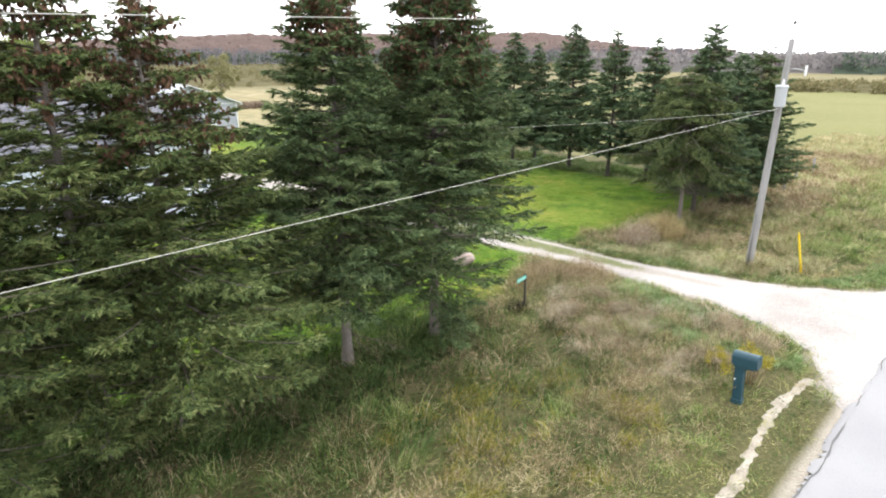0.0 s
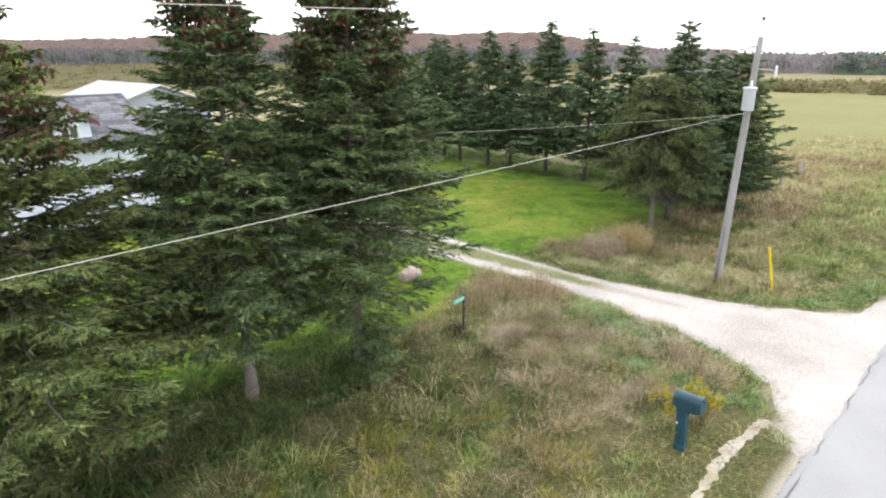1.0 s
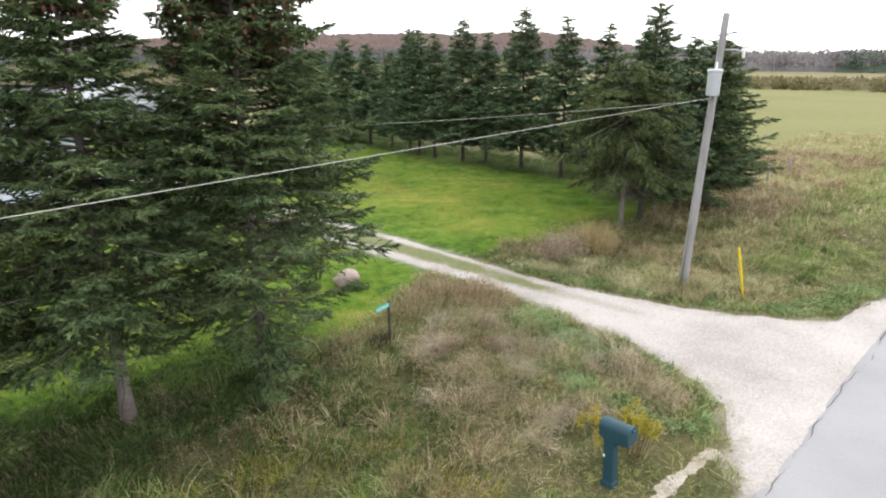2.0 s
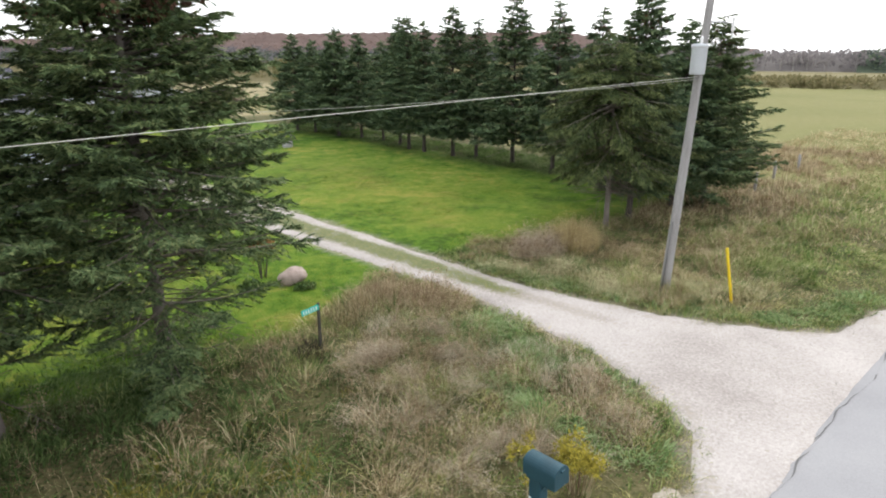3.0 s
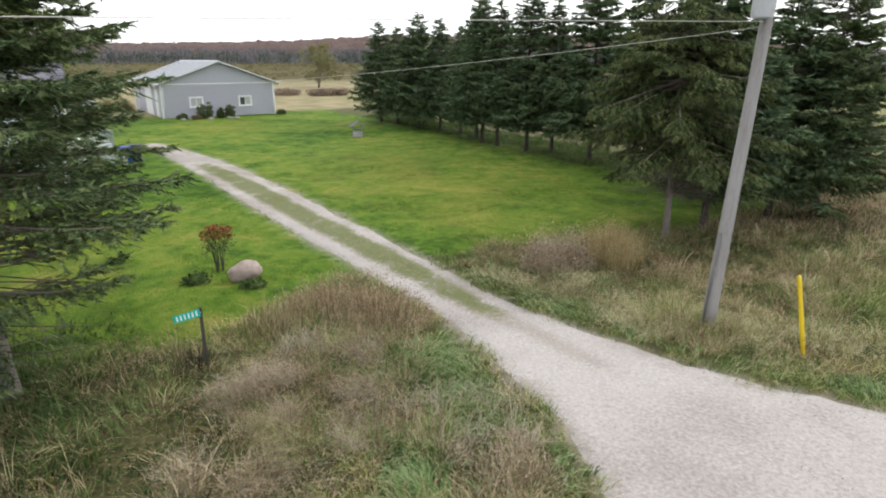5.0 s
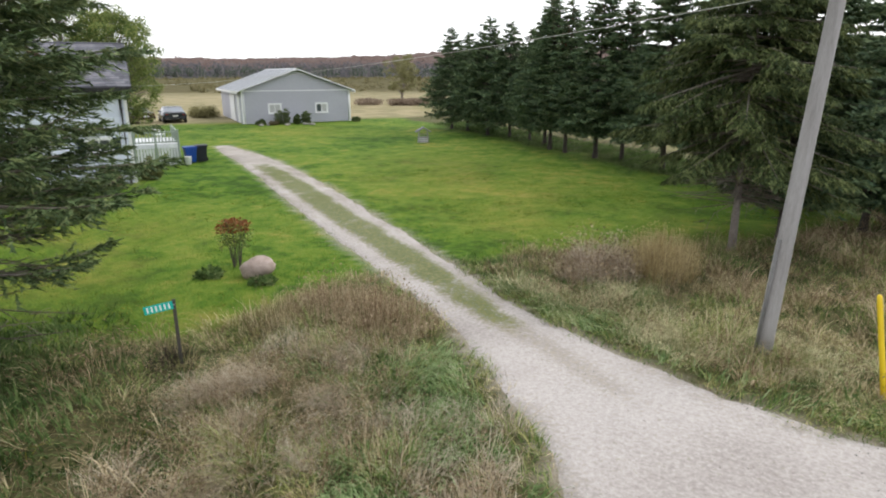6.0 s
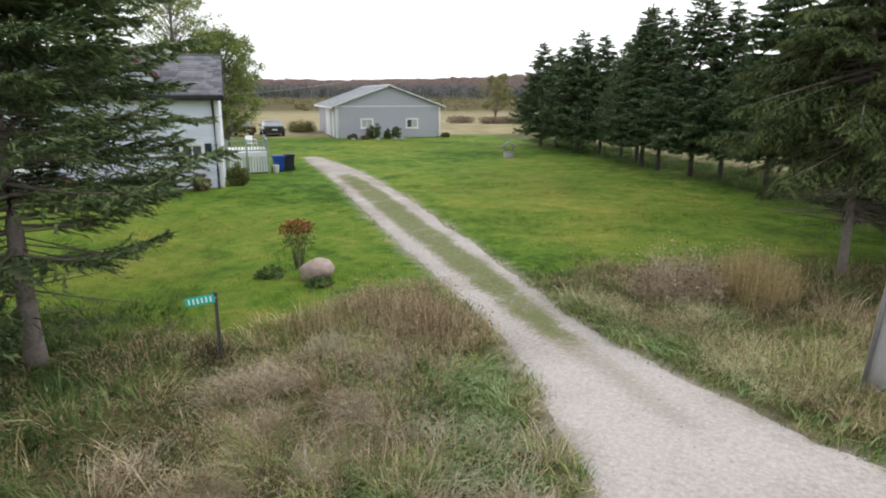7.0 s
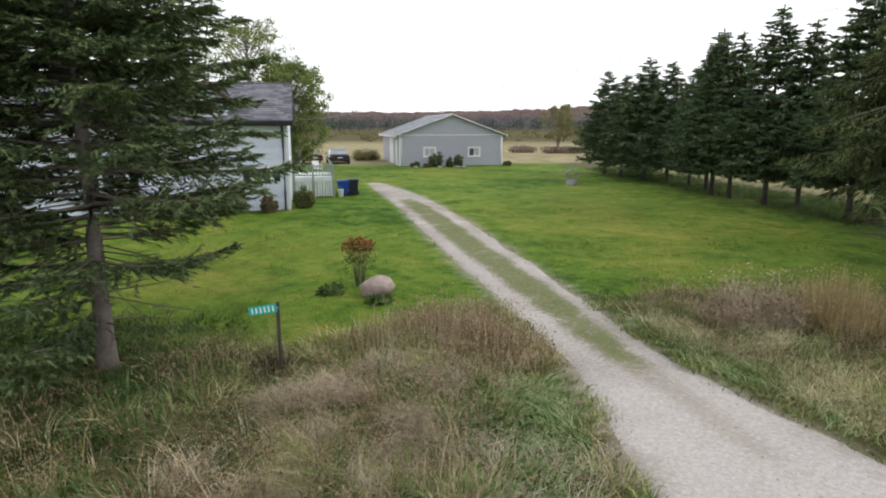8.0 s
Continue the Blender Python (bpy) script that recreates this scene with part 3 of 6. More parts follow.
def spruce_meshes(seed, height, radius, bare, whorl=0.21, spacing=0.064, sprays=9, needle=0.17, width=0.020, sag=0.0, thin=0.0, cones=1.0, lop=0.0, dead_count=1.0, taper=0.76, low_thin=0.0, cone_from=0.62, low=(), shoulder=0.0):
    """Trunk, boughs, needles and cones of one spruce."""
    rng = np.random.default_rng(seed)
    bow = rng.normal(0, 0.10, 2)

    def stem(z):
        t = z / height
        return np.array([bow[0] * math.sin(3 * t), bow[1] * math.sin(2.3 * t + 1), z])

    r0 = 0.010 * height + 0.035
    zs = np.linspace(-0.25, height, 14)
    trunk = tube([stem(max(z, 0)) if z > 0 else stem(0) + np.array([0, 0, z]) for z in zs],
                 [(r0 * (1 - 0.96 * max(z, 0) / height) + (0.05 if z < 0.1 else 0)) for z in zs], 12)
    twigs, green, cone = bmesh.new(), [], []
    z = low[2] if low else bare
    while z < height - 0.15:
        t = max(0.0, (z - bare) / (height - bare))
        profile = min(1.0, 0.70 + 2.0 * t) * (min(1.0, shoulder * (1 - t)) if shoulder else (1 - t) ** taper) + 0.04
        n = int(rng.integers(5, 9)) if t < 0.85 else 5
        a0 = rng.uniform(0, 6.28)
        for k in range(n):
            if rng.random() < 0.06 + thin + low_thin * (t < 0.26):
                continue
            az = a0 + 6.283 * k / n + rng.normal(0, 0.18)
            # the lowest boughs hang on one side only
            if z < bare and abs((az - low[0] + math.pi) % (2 * math.pi) - math.pi) > low[1]:
                continue
            L = radius * profile * rng.uniform(0.68, 1.07) * (1 + lop * math.cos(az))
            if L < 0.08:
                continue
            e = np.array([math.cos(az), math.sin(az), 0.0])
            p = np.array([-math.sin(az), math.cos(az), 0.0])
            rise = 0.55 * t - 0.16 + rng.normal(0, 0.07) - sag * 0.55 - (0.12 if z < bare else 0.0)
            curl = 0.20 - 0.35 * t + rng.normal(0, 0.05) - sag * 0.35
            z0 = z + rng.normal(0, 0.14)
            start = stem(z0)

            def on(s):
                s = np.asarray(s)[..., None]
                return start + e * (L * s) + np.array([0, 0, L]) * (rise * s + curl * s * s)

            pts = on(np.linspace(0, 0.9, 5))
            rb = 0.010 + 0.009 * L
            tube(pts, [rb, rb * 0.8, rb * 0.6, rb * 0.4, rb * 0.15], 4, False, twigs)
            m = max(4, int(L / spacing))
            s = np.clip(np.linspace(0.18, 1.0, m) + rng.normal(0, 0.02, m), 0.1, 1)
            side = np.where(np.arange(m) % 2 == 0, 1.0, -1.0)
            tl = (0.46 * L * (1.02 - s) * np.minimum(1, s * 3.2) + 0.13) * rng.uniform(0.65, 1.25, m)
            root = on(s)
            slope = rise + 2 * curl * s
            way = unit(e * 0.80 + p * (side * rng.uniform(0.5, 0.95, m))[:, None] + np.array([0, 0, 1.0]) * (slope * 0.7 - 0.14 - 0.75 * sag + rng.normal(0, 0.20, m))[:, None])
            q = np.linspace(0.05, 0.95, sprays)
            base = (root[:, None, :] + way[:, None, :] * (tl[:, None] * q[None, :])[..., None]).reshape(-1, 3)
            w2 = np.repeat(way, sprays, 0)
            lat = unit(np.cross(w2, np.array([0, 0, 1.0])))
            sg = np.tile(np.where(np.arange(sprays) % 2 == 0, 1.0, -1.0), m)
            cnt = len(base)
            d = unit(w2 * rng.uniform(0.55, 1.0, cnt)[:, None] + lat * (sg * rng.uniform(0.2, 0.9, cnt))[:, None] + np.array([0, 0, 1.0]) * rng.normal(-0.10 - 0.55 * sag, 0.28, cnt)[:, None])
            sd = unit(np.cross(d, rng.normal(0, 0.55, (cnt, 3)) + np.array([0, 0, 1.0])))
            green.append(spikes(base - d * needle * 0.2, d, sd, needle * rng.uniform(0.6, 1.35, cnt) * (0.45 + 0.55 * min(1, L)), width * rng.uniform(0.7, 1.4, cnt)))
            if cones and t > cone_from and rng.random() < 0.9 * cones:
                c = int(13 * cones * (0.5 + L))
                b = on(rng.uniform(0.3, 1.0, c)) + rng.normal(0, 0.06, (c, 3))
                dd = unit(np.array([0, 0, -1.0]) + rng.normal(0, 0.35, (c, 3)))
                s1 = unit(np.cross(dd, rng.normal(0, 1, (c, 3))))
                s2 = np.cross(dd, s1)
                ln, wd = rng.uniform(0.07, 0.13, c), np.full(c, 0.030)
                cone += [diamonds(b, dd, s1, ln, wd), diamonds(b, dd, s2, ln, wd)]
        z += whorl * rng.uniform(0.75, 1.25) * (1.0 - 0.35 * t)
    lead = 34
    zz = rng.uniform(height - 0.75, height, lead)
    d = unit(rng.normal(0, 0.38, (lead, 3)) + np.array([0, 0, 0.9]))
    green.append(spikes(np.array([stem(h) for h in zz]), d, unit(np.cross(d, rng.normal(0, 1, (lead, 3)))), np.full(lead, needle * 0.8), np.full(lead, width * 0.8)))
    dead = bmesh.new()
    for i in range(int((10 + bare * 5) * dead_count)):
        z0 = rng.uniform(bare * 0.45, bare + 0.35 * (height - bare))
        az, L = rng.uniform(0, 6.28), radius * rng.uniform(0.25, 0.65)
        e = np.array([math.cos(az), math.sin(az), 0])
        p = np.array([-math.sin(az), math.cos(az), 0])
        b0 = stem(z0)
        dz = rng.uniform(-0.35, 0.1)
        tube([b0, b0 + e * L * 0.5 + np.array([0, 0, dz * 0.4 * L]), b0 + e * L + p * L * rng.normal(0, 0.1) + np.array([0, 0, dz * L])], [0.014, 0.009, 0.003], 4, False, dead)
        for j in range(6):
            s = rng.uniform(0.35, 0.95)
            b = b0 + e * L * s + np.array([0, 0, dz * L * s])
            w = e * 0.6 + p * rng.choice((-1, 1)) * 0.7 + np.array([0, 0, rng.normal(-0.1, 0.2)])
            tube([b, b + w * 0.3 * L * (1.2 - s)], [0.006, 0.002], 3, False, dead)
    g = np.concatenate(green)
    out = {"needles": mesh_arrays("needles", g, None, np.arange(len(g)).reshape(-1, 3)), "trunk": trunk, "branchwork": twigs, "deadwood": dead}
    if cone:
        c = np.concatenate(cone)
        out["crown_tip"] = mesh_arrays("crown_tip", c, quads_for(len(c) // 4))
    return out


def spruce(x, y, label, needles, group, turn=0.0, **kw):
    tree = thing("spruce_tree", pose(x, y, float(ground_z(x, y)), 0, 0, turn), label, "tree", group)
    m = spruce_meshes(**kw)
    part("trunk", m["trunk"], BARK_DARK if needles is NEEDLE_DARK else BARK, tree)
    part("branchwork", m["branchwork"], BRANCH, tree)
    part("deadwood", m["deadwood"], BRANCH, tree, "bare grey lower branches")
    part("crown", m["needles"], needles, tree)
    if "crown_tip" in m:
        part("crown_tip", m["crown_tip"], CONE, tree, "brown hanging cones near the top")
    return tree


ROW = "spruces along the road"
NEAR_KIND = dict(spacing=0.050, sprays=18, needle=0.130, width=0.0165)
spruce(0.45, 14.20, "tall green spruce with bare grey lower trunk beside the lawn", NEEDLE, ROW, seed=11, turn=66, lop=0.06, low_thin=0.51, height=9.4, radius=2.45, bare=1.40, whorl=0.138, thin=0.0, dead_count=4.5, cones=1.6, cone_from=0.58, low=(4.22, 0.34, 0.55), shoulder=1.42, **NEAR_KIND)
spruce(-1.57, 12.68, "tall dense green spruce with grey trunk in long grass", NEEDLE, ROW, seed=12, turn=185, lop=0.12, low_thin=0.10, height=8.8, radius=2.50, bare=1.65, whorl=0.150, thin=0.0, dead_count=2.0, cones=1.5, cone_from=0.70, shoulder=1.08, **NEAR_KIND)
spruce(-4.30, 10.42, "tall green spruce with brown cones at its top", NEEDLE_OLIVE, ROW, seed=13, lop=0.30, height=7.7, radius=2.55, bare=0.95, whorl=0.19, thin=0.06, low_thin=0.10, dead_count=2.0, cones=1.5, cone_from=0.60, shoulder=1.32, **NEAR_KIND)
spruce(-5.15, 9.35, "tall olive-green spruce with low drooping boughs", NEEDLE_OLIVE, ROW, seed=14, height=9.0, radius=2.0, bare=1.0, whorl=0.22, thin=0.12, low_thin=0.30, cones=1.2, shoulder=1.3, **NEAR_KIND)
spruce(-6.20, 7.90, "tall green spruce with boughs down to the grass", NEEDLE_OLIVE, ROW, seed=15, height=8.8, radius=2.2, bare=0.6, whorl=0.27, thin=0.10, shoulder=1.5, **NEAR_KIND)

BACK = "spruce windbreak beside the lawn"
spruce(9.84, 24.22, "old spruce with drooping yellow-green boughs and grey trunk", NEEDLE_OLD, BACK, seed=21, height=5.7, radius=3.0, bare=2.35, whorl=0.16, sag=0.40, taper=0.48, thin=0.06, low_thin=0.22, cones=0, spacing=0.052, sprays=18, needle=0.15, width=0.0135, turn=200, dead_count=6.0)
spruce(*from_uv(29.9, 7.9), "broad dark green spruce with boughs near the ground", NEEDLE, BACK, seed=22, height=6.6, radius=2.9, bare=0.9, whorl=0.20, spacing=0.066, sprays=16, needle=0.17, width=0.022, cones=0.4)
FAR = dict(whorl=0.175, spacing=0.080, sprays=10, needle=0.20, width=0.036, taper=0.92)
far_kinds = [
    spruce(*from_uv(30.64, 18.05), "dark green spruce with bare lower trunk", NEEDLE_DARK, BACK, seed=31, height=8.0, radius=2.5, bare=1.25, cones=0.4, **FAR),
    spruce(*from_uv(29.90, 37.9), "dark bushy spruce with dense low boughs", NEEDLE_DARK, BACK, seed=32, height=6.5, radius=2.5, bare=1.0, cones=0, **FAR),
    spruce(*from_uv(30.40, 15.4), "slim dark green spruce with bare lower trunk", NEEDLE_DARK, BACK, seed=33, height=7.5, radius=2.2, bare=1.3, thin=0.04, cones=0.5, **FAR),
]
# kind, u, v, turn and height of the others
for i, u, v, turn, high in ((1, 30.3, 36.0, 70, 6.1), (1, 30.4, 33.2, 160, 6.8), (1, 30.8, 31.3, 250, 6.4), (1, 31.4, 35.3, 310, 5.9), (0, 30.9, 29.0, 40, 6.0),
                            (0, 30.6, 26.9, 110, 7.3), (0, 29.9, 25.3, 200, 7.2), (2, 30.0, 24.0, 300, 6.9), (0, 30.2, 21.9, 30, 7.6), (2, 30.6, 20.5, 220, 6.9),
                            (2, 30.5, 13.2, 140, 7.1), (0, 25.8, 8.5, 75, 7.6), (1, 28.5, 8.4, 15, 6.4), (1, 29.5, 10.6, 120, 5.2)):
    x, y = from_uv(u, v)
    copy_thing(far_kinds[i], pose(x, y, float(ground_z(x, y)), 0, 0, turn) @ Matrix.Scale(high / (8.0, 6.5, 7.5)[i], 4))


# ---- broad-leaved trees and shrubs ----
def leaf_cloud(rng, centres, radius, count, leaf, width):
    """Leaves scattered in uneven clumps."""
    c = np.repeat(centres, count, 0)
    n = len(c)
    off = rng.normal(0, 1, (n, 3))
    off = unit(off) * (rng.random((n, 1)) ** 0.5) * np.repeat(np.asarray(radius), count)[:, None] * np.array([1, 1, 0.75])
    d = unit(rng.normal(0, 1, (n, 3)) + np.array([0, 0, -0.2]))
    v = diamonds(c + off, d, unit(np.cross(d, rng.normal(0, 1, (n, 3)))), leaf * rng.uniform(0.6, 1.3, n), width * rng.uniform(0.7, 1.3, n))
    return mesh_arrays("foliage", v, quads_for(n))


def broad_tree(x, y, seed, height, spread, leafmat, barkmat, label, first=0.3, clumps=60, count=60, leaf=0.16, width=0.06, name="broadleaf_tree"):
    rng = np.random.default_rng(seed)
    tree = thing(name, pose(x, y, float(ground_z(x, y))), label, "tree")
    top = np.array([rng.normal(0, 0.2), rng.normal(0, 0.2), height * 0.85])
    wood = tube([(0, 0, -0.2), top * 0.3 + rng.normal(0, 0.06, 3), top * 0.65 + rng.normal(0, 0.1, 3), top], [height * 0.02 + 0.05, height * 0.016, height * 0.010, 0.02], 9)
    limbs, centres = bmesh.new(), []
    for i in range(clumps):
        t = rng.uniform(first, 1.0)
        az = rng.uniform(0, 6.28)
        L = spread * (0.35 + 0.65 * math.sin(math.pi * min(1, 0.15 + 0.85 * (t - first) / (1.05 - first)))) * rng.uniform(0.45, 1.05)
        b = top * (t * 0.85)
        tip = b + np.array([math.cos(az) * L, math.sin(az) * L, height * 0.10 + L * rng.uniform(0.1, 0.6)])
        mid = (b + tip) / 2 + np.array([0, 0, 0.12 * L])
        tube([b, mid, tip], [0.035 * (1.2 - t) + 0.008, 0.018, 0.005], 5, False, limbs)
        centres += [tip, mid * 0.4 + tip * 0.6 + rng.normal(0, 0.15 * L, 3)]
    part("trunk", wood, barkmat, tree)
    part("limbwork", limbs, barkmat, tree)
    part("crown", leaf_cloud(rng, np.array(centres), rng.uniform(0.10, 0.26, len(centres)) * spread, count, leaf, width), leafmat, tree)
    return tree


LEAF = mat("autumn_green_leaves", [(0.082, 0.128, 0.031), (0.146, 0.204, 0.050), (0.219, 0.271, 0.083), (0.310, 0.328, 0.108)], 1.5, 0.7, island=0.5, fine=0.3, leafy=0.35)
LEAF_YELLOW = mat("yellowing_leaves", [(0.165, 0.168, 0.075), (0.225, 0.222, 0.105), (0.285, 0.272, 0.140)], 1.5, 0.8, island=0.5, fine=0.3, leafy=0.35)
LEAF_SHRUB = mat("shrub_leaves", [(0.046, 0.078, 0.031), (0.095, 0.133, 0.047), (0.157, 0.186, 0.069)], 0.5, 0.75, island=0.5, leafy=0.35)
LEAF_OLIVE = mat("olive_shrub_leaves", [(0.072, 0.087, 0.027), (0.128, 0.142, 0.045), (0.200, 0.203, 0.075)], 0.5, 0.75, island=0.5, leafy=0.35)
LEAF_BROWN = mat("browning_shrub_leaves", [(0.098, 0.077, 0.042), (0.168, 0.140, 0.077), (0.238, 0.196, 0.112)], 0.5, 0.8, island=0.5, leafy=0.35)
BRUSH_LOW = mat("olive_brown_bush_leaves", [(0.150, 0.143, 0.063), (0.225, 0.210, 0.093), (0.300, 0.270, 0.128)], 0.6, 0.85, island=0.5, leafy=0.35)
LEAF_RED = mat("rust_red_leaves", [(0.14, 0.045, 0.018), (0.24, 0.075, 0.028), (0.30, 0.11, 0.040), (0.20, 0.14, 0.04)], 0.4, 0.75, island=0.6, leafy=0.35)
GOLD = mat("goldenrod_flowers", [(0.225, 0.203, 0.033), (0.375, 0.323, 0.048), (0.525, 0.450, 0.075)], 0.4, 0.85, island=0.5, leafy=0.35)

broad_tree(-23.9, 37.6, 41, 8.2, 2.6, LEAF, BARK, "leafy green tree behind the white house", first=0.03, clumps=190, count=95, leaf=0.11, width=0.045)
broad_tree(-26.6, 36.4, 42, 11.6, 2.9, LEAF, BARK, "tall airy green tree behind the white house", first=0.32, clumps=110, count=60, leaf=0.11, width=0.045)
broad_tree(-17.6, 16.0, 43, 6.5, 2.2, LEAF, BARK, "leafy yellow-green tree beside the white house", first=0.22, clumps=80, count=80, leaf=0.12, width=0.05)
for x, y, h, r, seed in ((-34, 96, 7, 3.0, 44), (-22, 101, 5, 2.4, 45)):
    broad_tree(x, y, seed, h, r, LEAF_YELLOW, BARK, "small yellowing tree standing in the far field", first=0.04, clumps=60, count=60, leaf=0.2, width=0.08)


def shrub(u, v, r, h, leafmat, seed, label, count=70, leaf=0.07, width=0.028, z=None):
    rng = np.random.default_rng(seed)
    m = at(u, v)
    zz = float(ground_z(m.translation.x, m.translation.y))
    m.translation.z = zz
    ob = thing("shrub", m, label, "shrub")
    stems, centres = bmesh.new(), []
    for i in range(16):
        az, q = rng.uniform(0, 6.28), rng.uniform(0.15, 1) ** 0.5
        tip = np.array([math.cos(az) * r * q * 0.8, math.sin(az) * r * q * 0.8, h * rng.uniform(0.45, 0.92) * (1.05 - 0.4 * q)])
        tube([(0, 0, -0.08), tip * np.array([0.5, 0.5, 0.55]), tip], [0.012, 0.009, 0.004], 4, False, stems)
        centres += [tip, tip * np.array([1.05, 1.05, 0.6]), tip * np.array([0.8, 0.8, 0.28])]
    part("stem_cluster", stems, BRANCH, ob)
    part("foliage", leaf_cloud(rng, np.array(centres), np.full(len(centres), 0.33 * r), count, leaf, width), leafmat, ob)
    return ob


# ---- buildings ----
SIDING = mat("white_painted_siding", [(0.531, 0.583, 0.688), (0.637, 0.693, 0.805), (0.708, 0.759, 0.870)], 1.2, 0.6, fine=0.1, stretch=(0.4, 1, 2.5), objrand=0.25)
SHINGLE = mat("grey_asphalt_shingles", [(0.075, 0.077, 0.092), (0.120, 0.122, 0.142), (0.185, 0.184, 0.208)], 1.1, 0.95, fine=0.12, bump=0.008, island=0.42, objrand=1.0)
TRIM_WHITE = mat("white_trim", [(0.70, 0.71, 0.73), (0.80, 0.81, 0.82)], 0.6, 0.55, fine=0.05)
TRIM_DARK = mat("dark_brown_metal_trim", [(0.020, 0.020, 0.024), (0.040, 0.038, 0.042)], 0.4, 0.5, fine=0.04)
TRIM_RED = mat("dull_red_trim", [(0.10, 0.035, 0.035), (0.15, 0.055, 0.05)], 0.4, 0.65, fine=0.04)
SHUTTER = mat("dark_blue_green_shutter", [(0.012, 0.028, 0.036), (0.022, 0.042, 0.052)], 0.3, 0.6, fine=0.03)
STEEL = mat("grey_steel_siding", [(0.370, 0.377, 0.437), (0.435, 0.441, 0.505)], 2.0, 0.55, fine=0.15)
STEEL_ROOF = mat("pale_steel_roof", [(0.339, 0.355, 0.386), (0.414, 0.430, 0.456)], 2.0, 0.38, metal=0.0, fine=0.15, spec=0.6)
CONCRETE = mat("concrete_base", [(0.25, 0.24, 0.23), (0.36, 0.35, 0.33)], 0.6, 0.9, fine=0.05)
DECK_WOOD = mat("pale_painted_boards", [(0.493, 0.507, 0.525), (0.725, 0.742, 0.761)], 0.5, 0.75, fine=0.05, objrand=0.3)
RAIL_GREEN = mat("faded_green_rail", [(0.22, 0.27, 0.22), (0.31, 0.36, 0.30)], 0.4, 0.75, fine=0.05)
GLASS = bpy.data.materials.new("window_glass")
GLASS.use_nodes = True
gp = GLASS.node_tree.nodes["Principled BSDF"]
gp.inputs["Base Color"].default_value = (0.085, 0.098, 0.105, 1)
gp.inputs["Roughness"].default_value, gp.inputs["Specular IOR Level"].default_value = 0.06, 0.8
# sky reflection in the garage panes, painted in as a pale glossy colour
PALE_PANE = mat("sky_pale_pane", [(0.42, 0.43, 0.43), (0.52, 0.53, 0.52)], 0.4, 0.12, spec=0.6)


def spans(a, b, holes):
    """The stretches of a..b that the holes leave over."""
    out, x = [], a
    for h0, h1 in sorted(holes):
        if h0 > x:
            out.append((x, min(h0, b)))
        x = max(x, h1)
    if x < b:
        out.append((x, b))
    return [(p, q) for p, q in out if q - p > 0.01]


def boarded_wall(wall, x0, x1, z0, z1, holes, course, material, y=0.0):
    """Lapped boards on the wall's outer face (towards -y), cut round the holes (x0, x1, z0, z1)."""
    z, made = z0, {}
    while z < z1 - 0.02:
        top = min(z + course, z1)
        cut = [(h[0], h[1]) for h in holes if h[2] < top - 0.02 and h[3] > z + 0.02]
        for a, b in spans(x0, x1, cut):
            bm = bmesh.new()
            c = [(-0.018, z), (-0.004, top + 0.010), (0.0, top + 0.010), (0.0, z)]
            p = [bm.verts.new((a, y + yy, zz)) for yy, zz in c]
            q = [bm.verts.new((b, y + yy, zz)) for yy, zz in c]
            for k in range(4):
                bm.faces.new((p[k], p[(k + 1) % 4], q[(k + 1) % 4], q[k]))
            bm.faces.new(p[::-1])
            bm.faces.new(q)
            bmesh.ops.recalc_face_normals(bm, faces=bm.faces[:])
            part("siding_board", bm, material, wall)
        z = top


def wall_core(x0, x1, z0, z1, holes, y0, y1):
    """A solid wall with the holes left open."""
    bm = bmesh.new()
    cuts = sorted({z0, z1, *[h[2] for h in holes], *[h[3] for h in holes]})
    for a, b in zip(cuts, cuts[1:]):
        for p, q in spans(x0, x1, [(h[0], h[1]) for h in holes if h[2] < (a + b) / 2 < h[3]]):
            box(p, y0, a, q, y1, b, bm=bm)
    return bm


def window_unit(parent, x0, x1, z0, z1, y, trim=0.09, panes=2, shutters=0.0, sky_panes=()):
    win = part("window", box(x0 - trim, y - 0.055, z0 - trim, x0, y + 0.02, z1 + trim, bm=box(x1, y - 0.055, z0 - trim, x1 + trim, y + 0.02, z1 + trim, bm=box(x0, y - 0.055, z1, x1, y + 0.02, z1 + trim))), TRIM_WHITE, parent)
    part("sill", box(x0 - trim - 0.03, y - 0.09, z0 - trim - 0.004, x1 + trim + 0.03, y + 0.0, z0, 0.008), TRIM_WHITE, win)
    w = (x1 - x0) / panes
    for i in range(panes):
        part("pane", box(x0 + i * w + 0.02, y + 0.02, z0 + 0.02, x0 + (i + 1) * w - 0.02, y + 0.03, z1 - 0.02), PALE_PANE if i in sky_panes else GLASS, win, "window pane with pale sky reflection in its colour" if i in sky_panes else "")
    fr = bmesh.new()
    for i in range(panes + 1):
        xx = x0 + i * w
        box(xx - 0.022, y - 0.02, z0, xx + 0.022, y + 0.035, z1, bm=fr)
    box(x0, y - 0.018, z0, x1, y + 0.033, z0 + 0.03, bm=fr)
    box(x0, y - 0.018, z1 - 0.03, x1, y + 0.033, z1, bm=fr)
    part("sash", fr, TRIM_WHITE, win)
    if shutters:
        for a in (x0 - trim - shutters, x1 + trim):
            sh = part("shutter", box(a + 0.01, y - 0.05, z0 - 0.06, a + shutters - 0.01, y - 0.02, z1 + 0.06, 0.006), SHUTTER, parent, "dark blue-green louvred shutter")
            for k in range(8):
                zz = z0 - 0.02 + (z1 - z0 + 0.04) * (k + 0.5) / 8
                part("louvre", box(a + 0.04, y - 0.062, zz - 0.02, a + shutters - 0.04, y - 0.049, zz + 0.02), SHUTTER, sh)
    return win


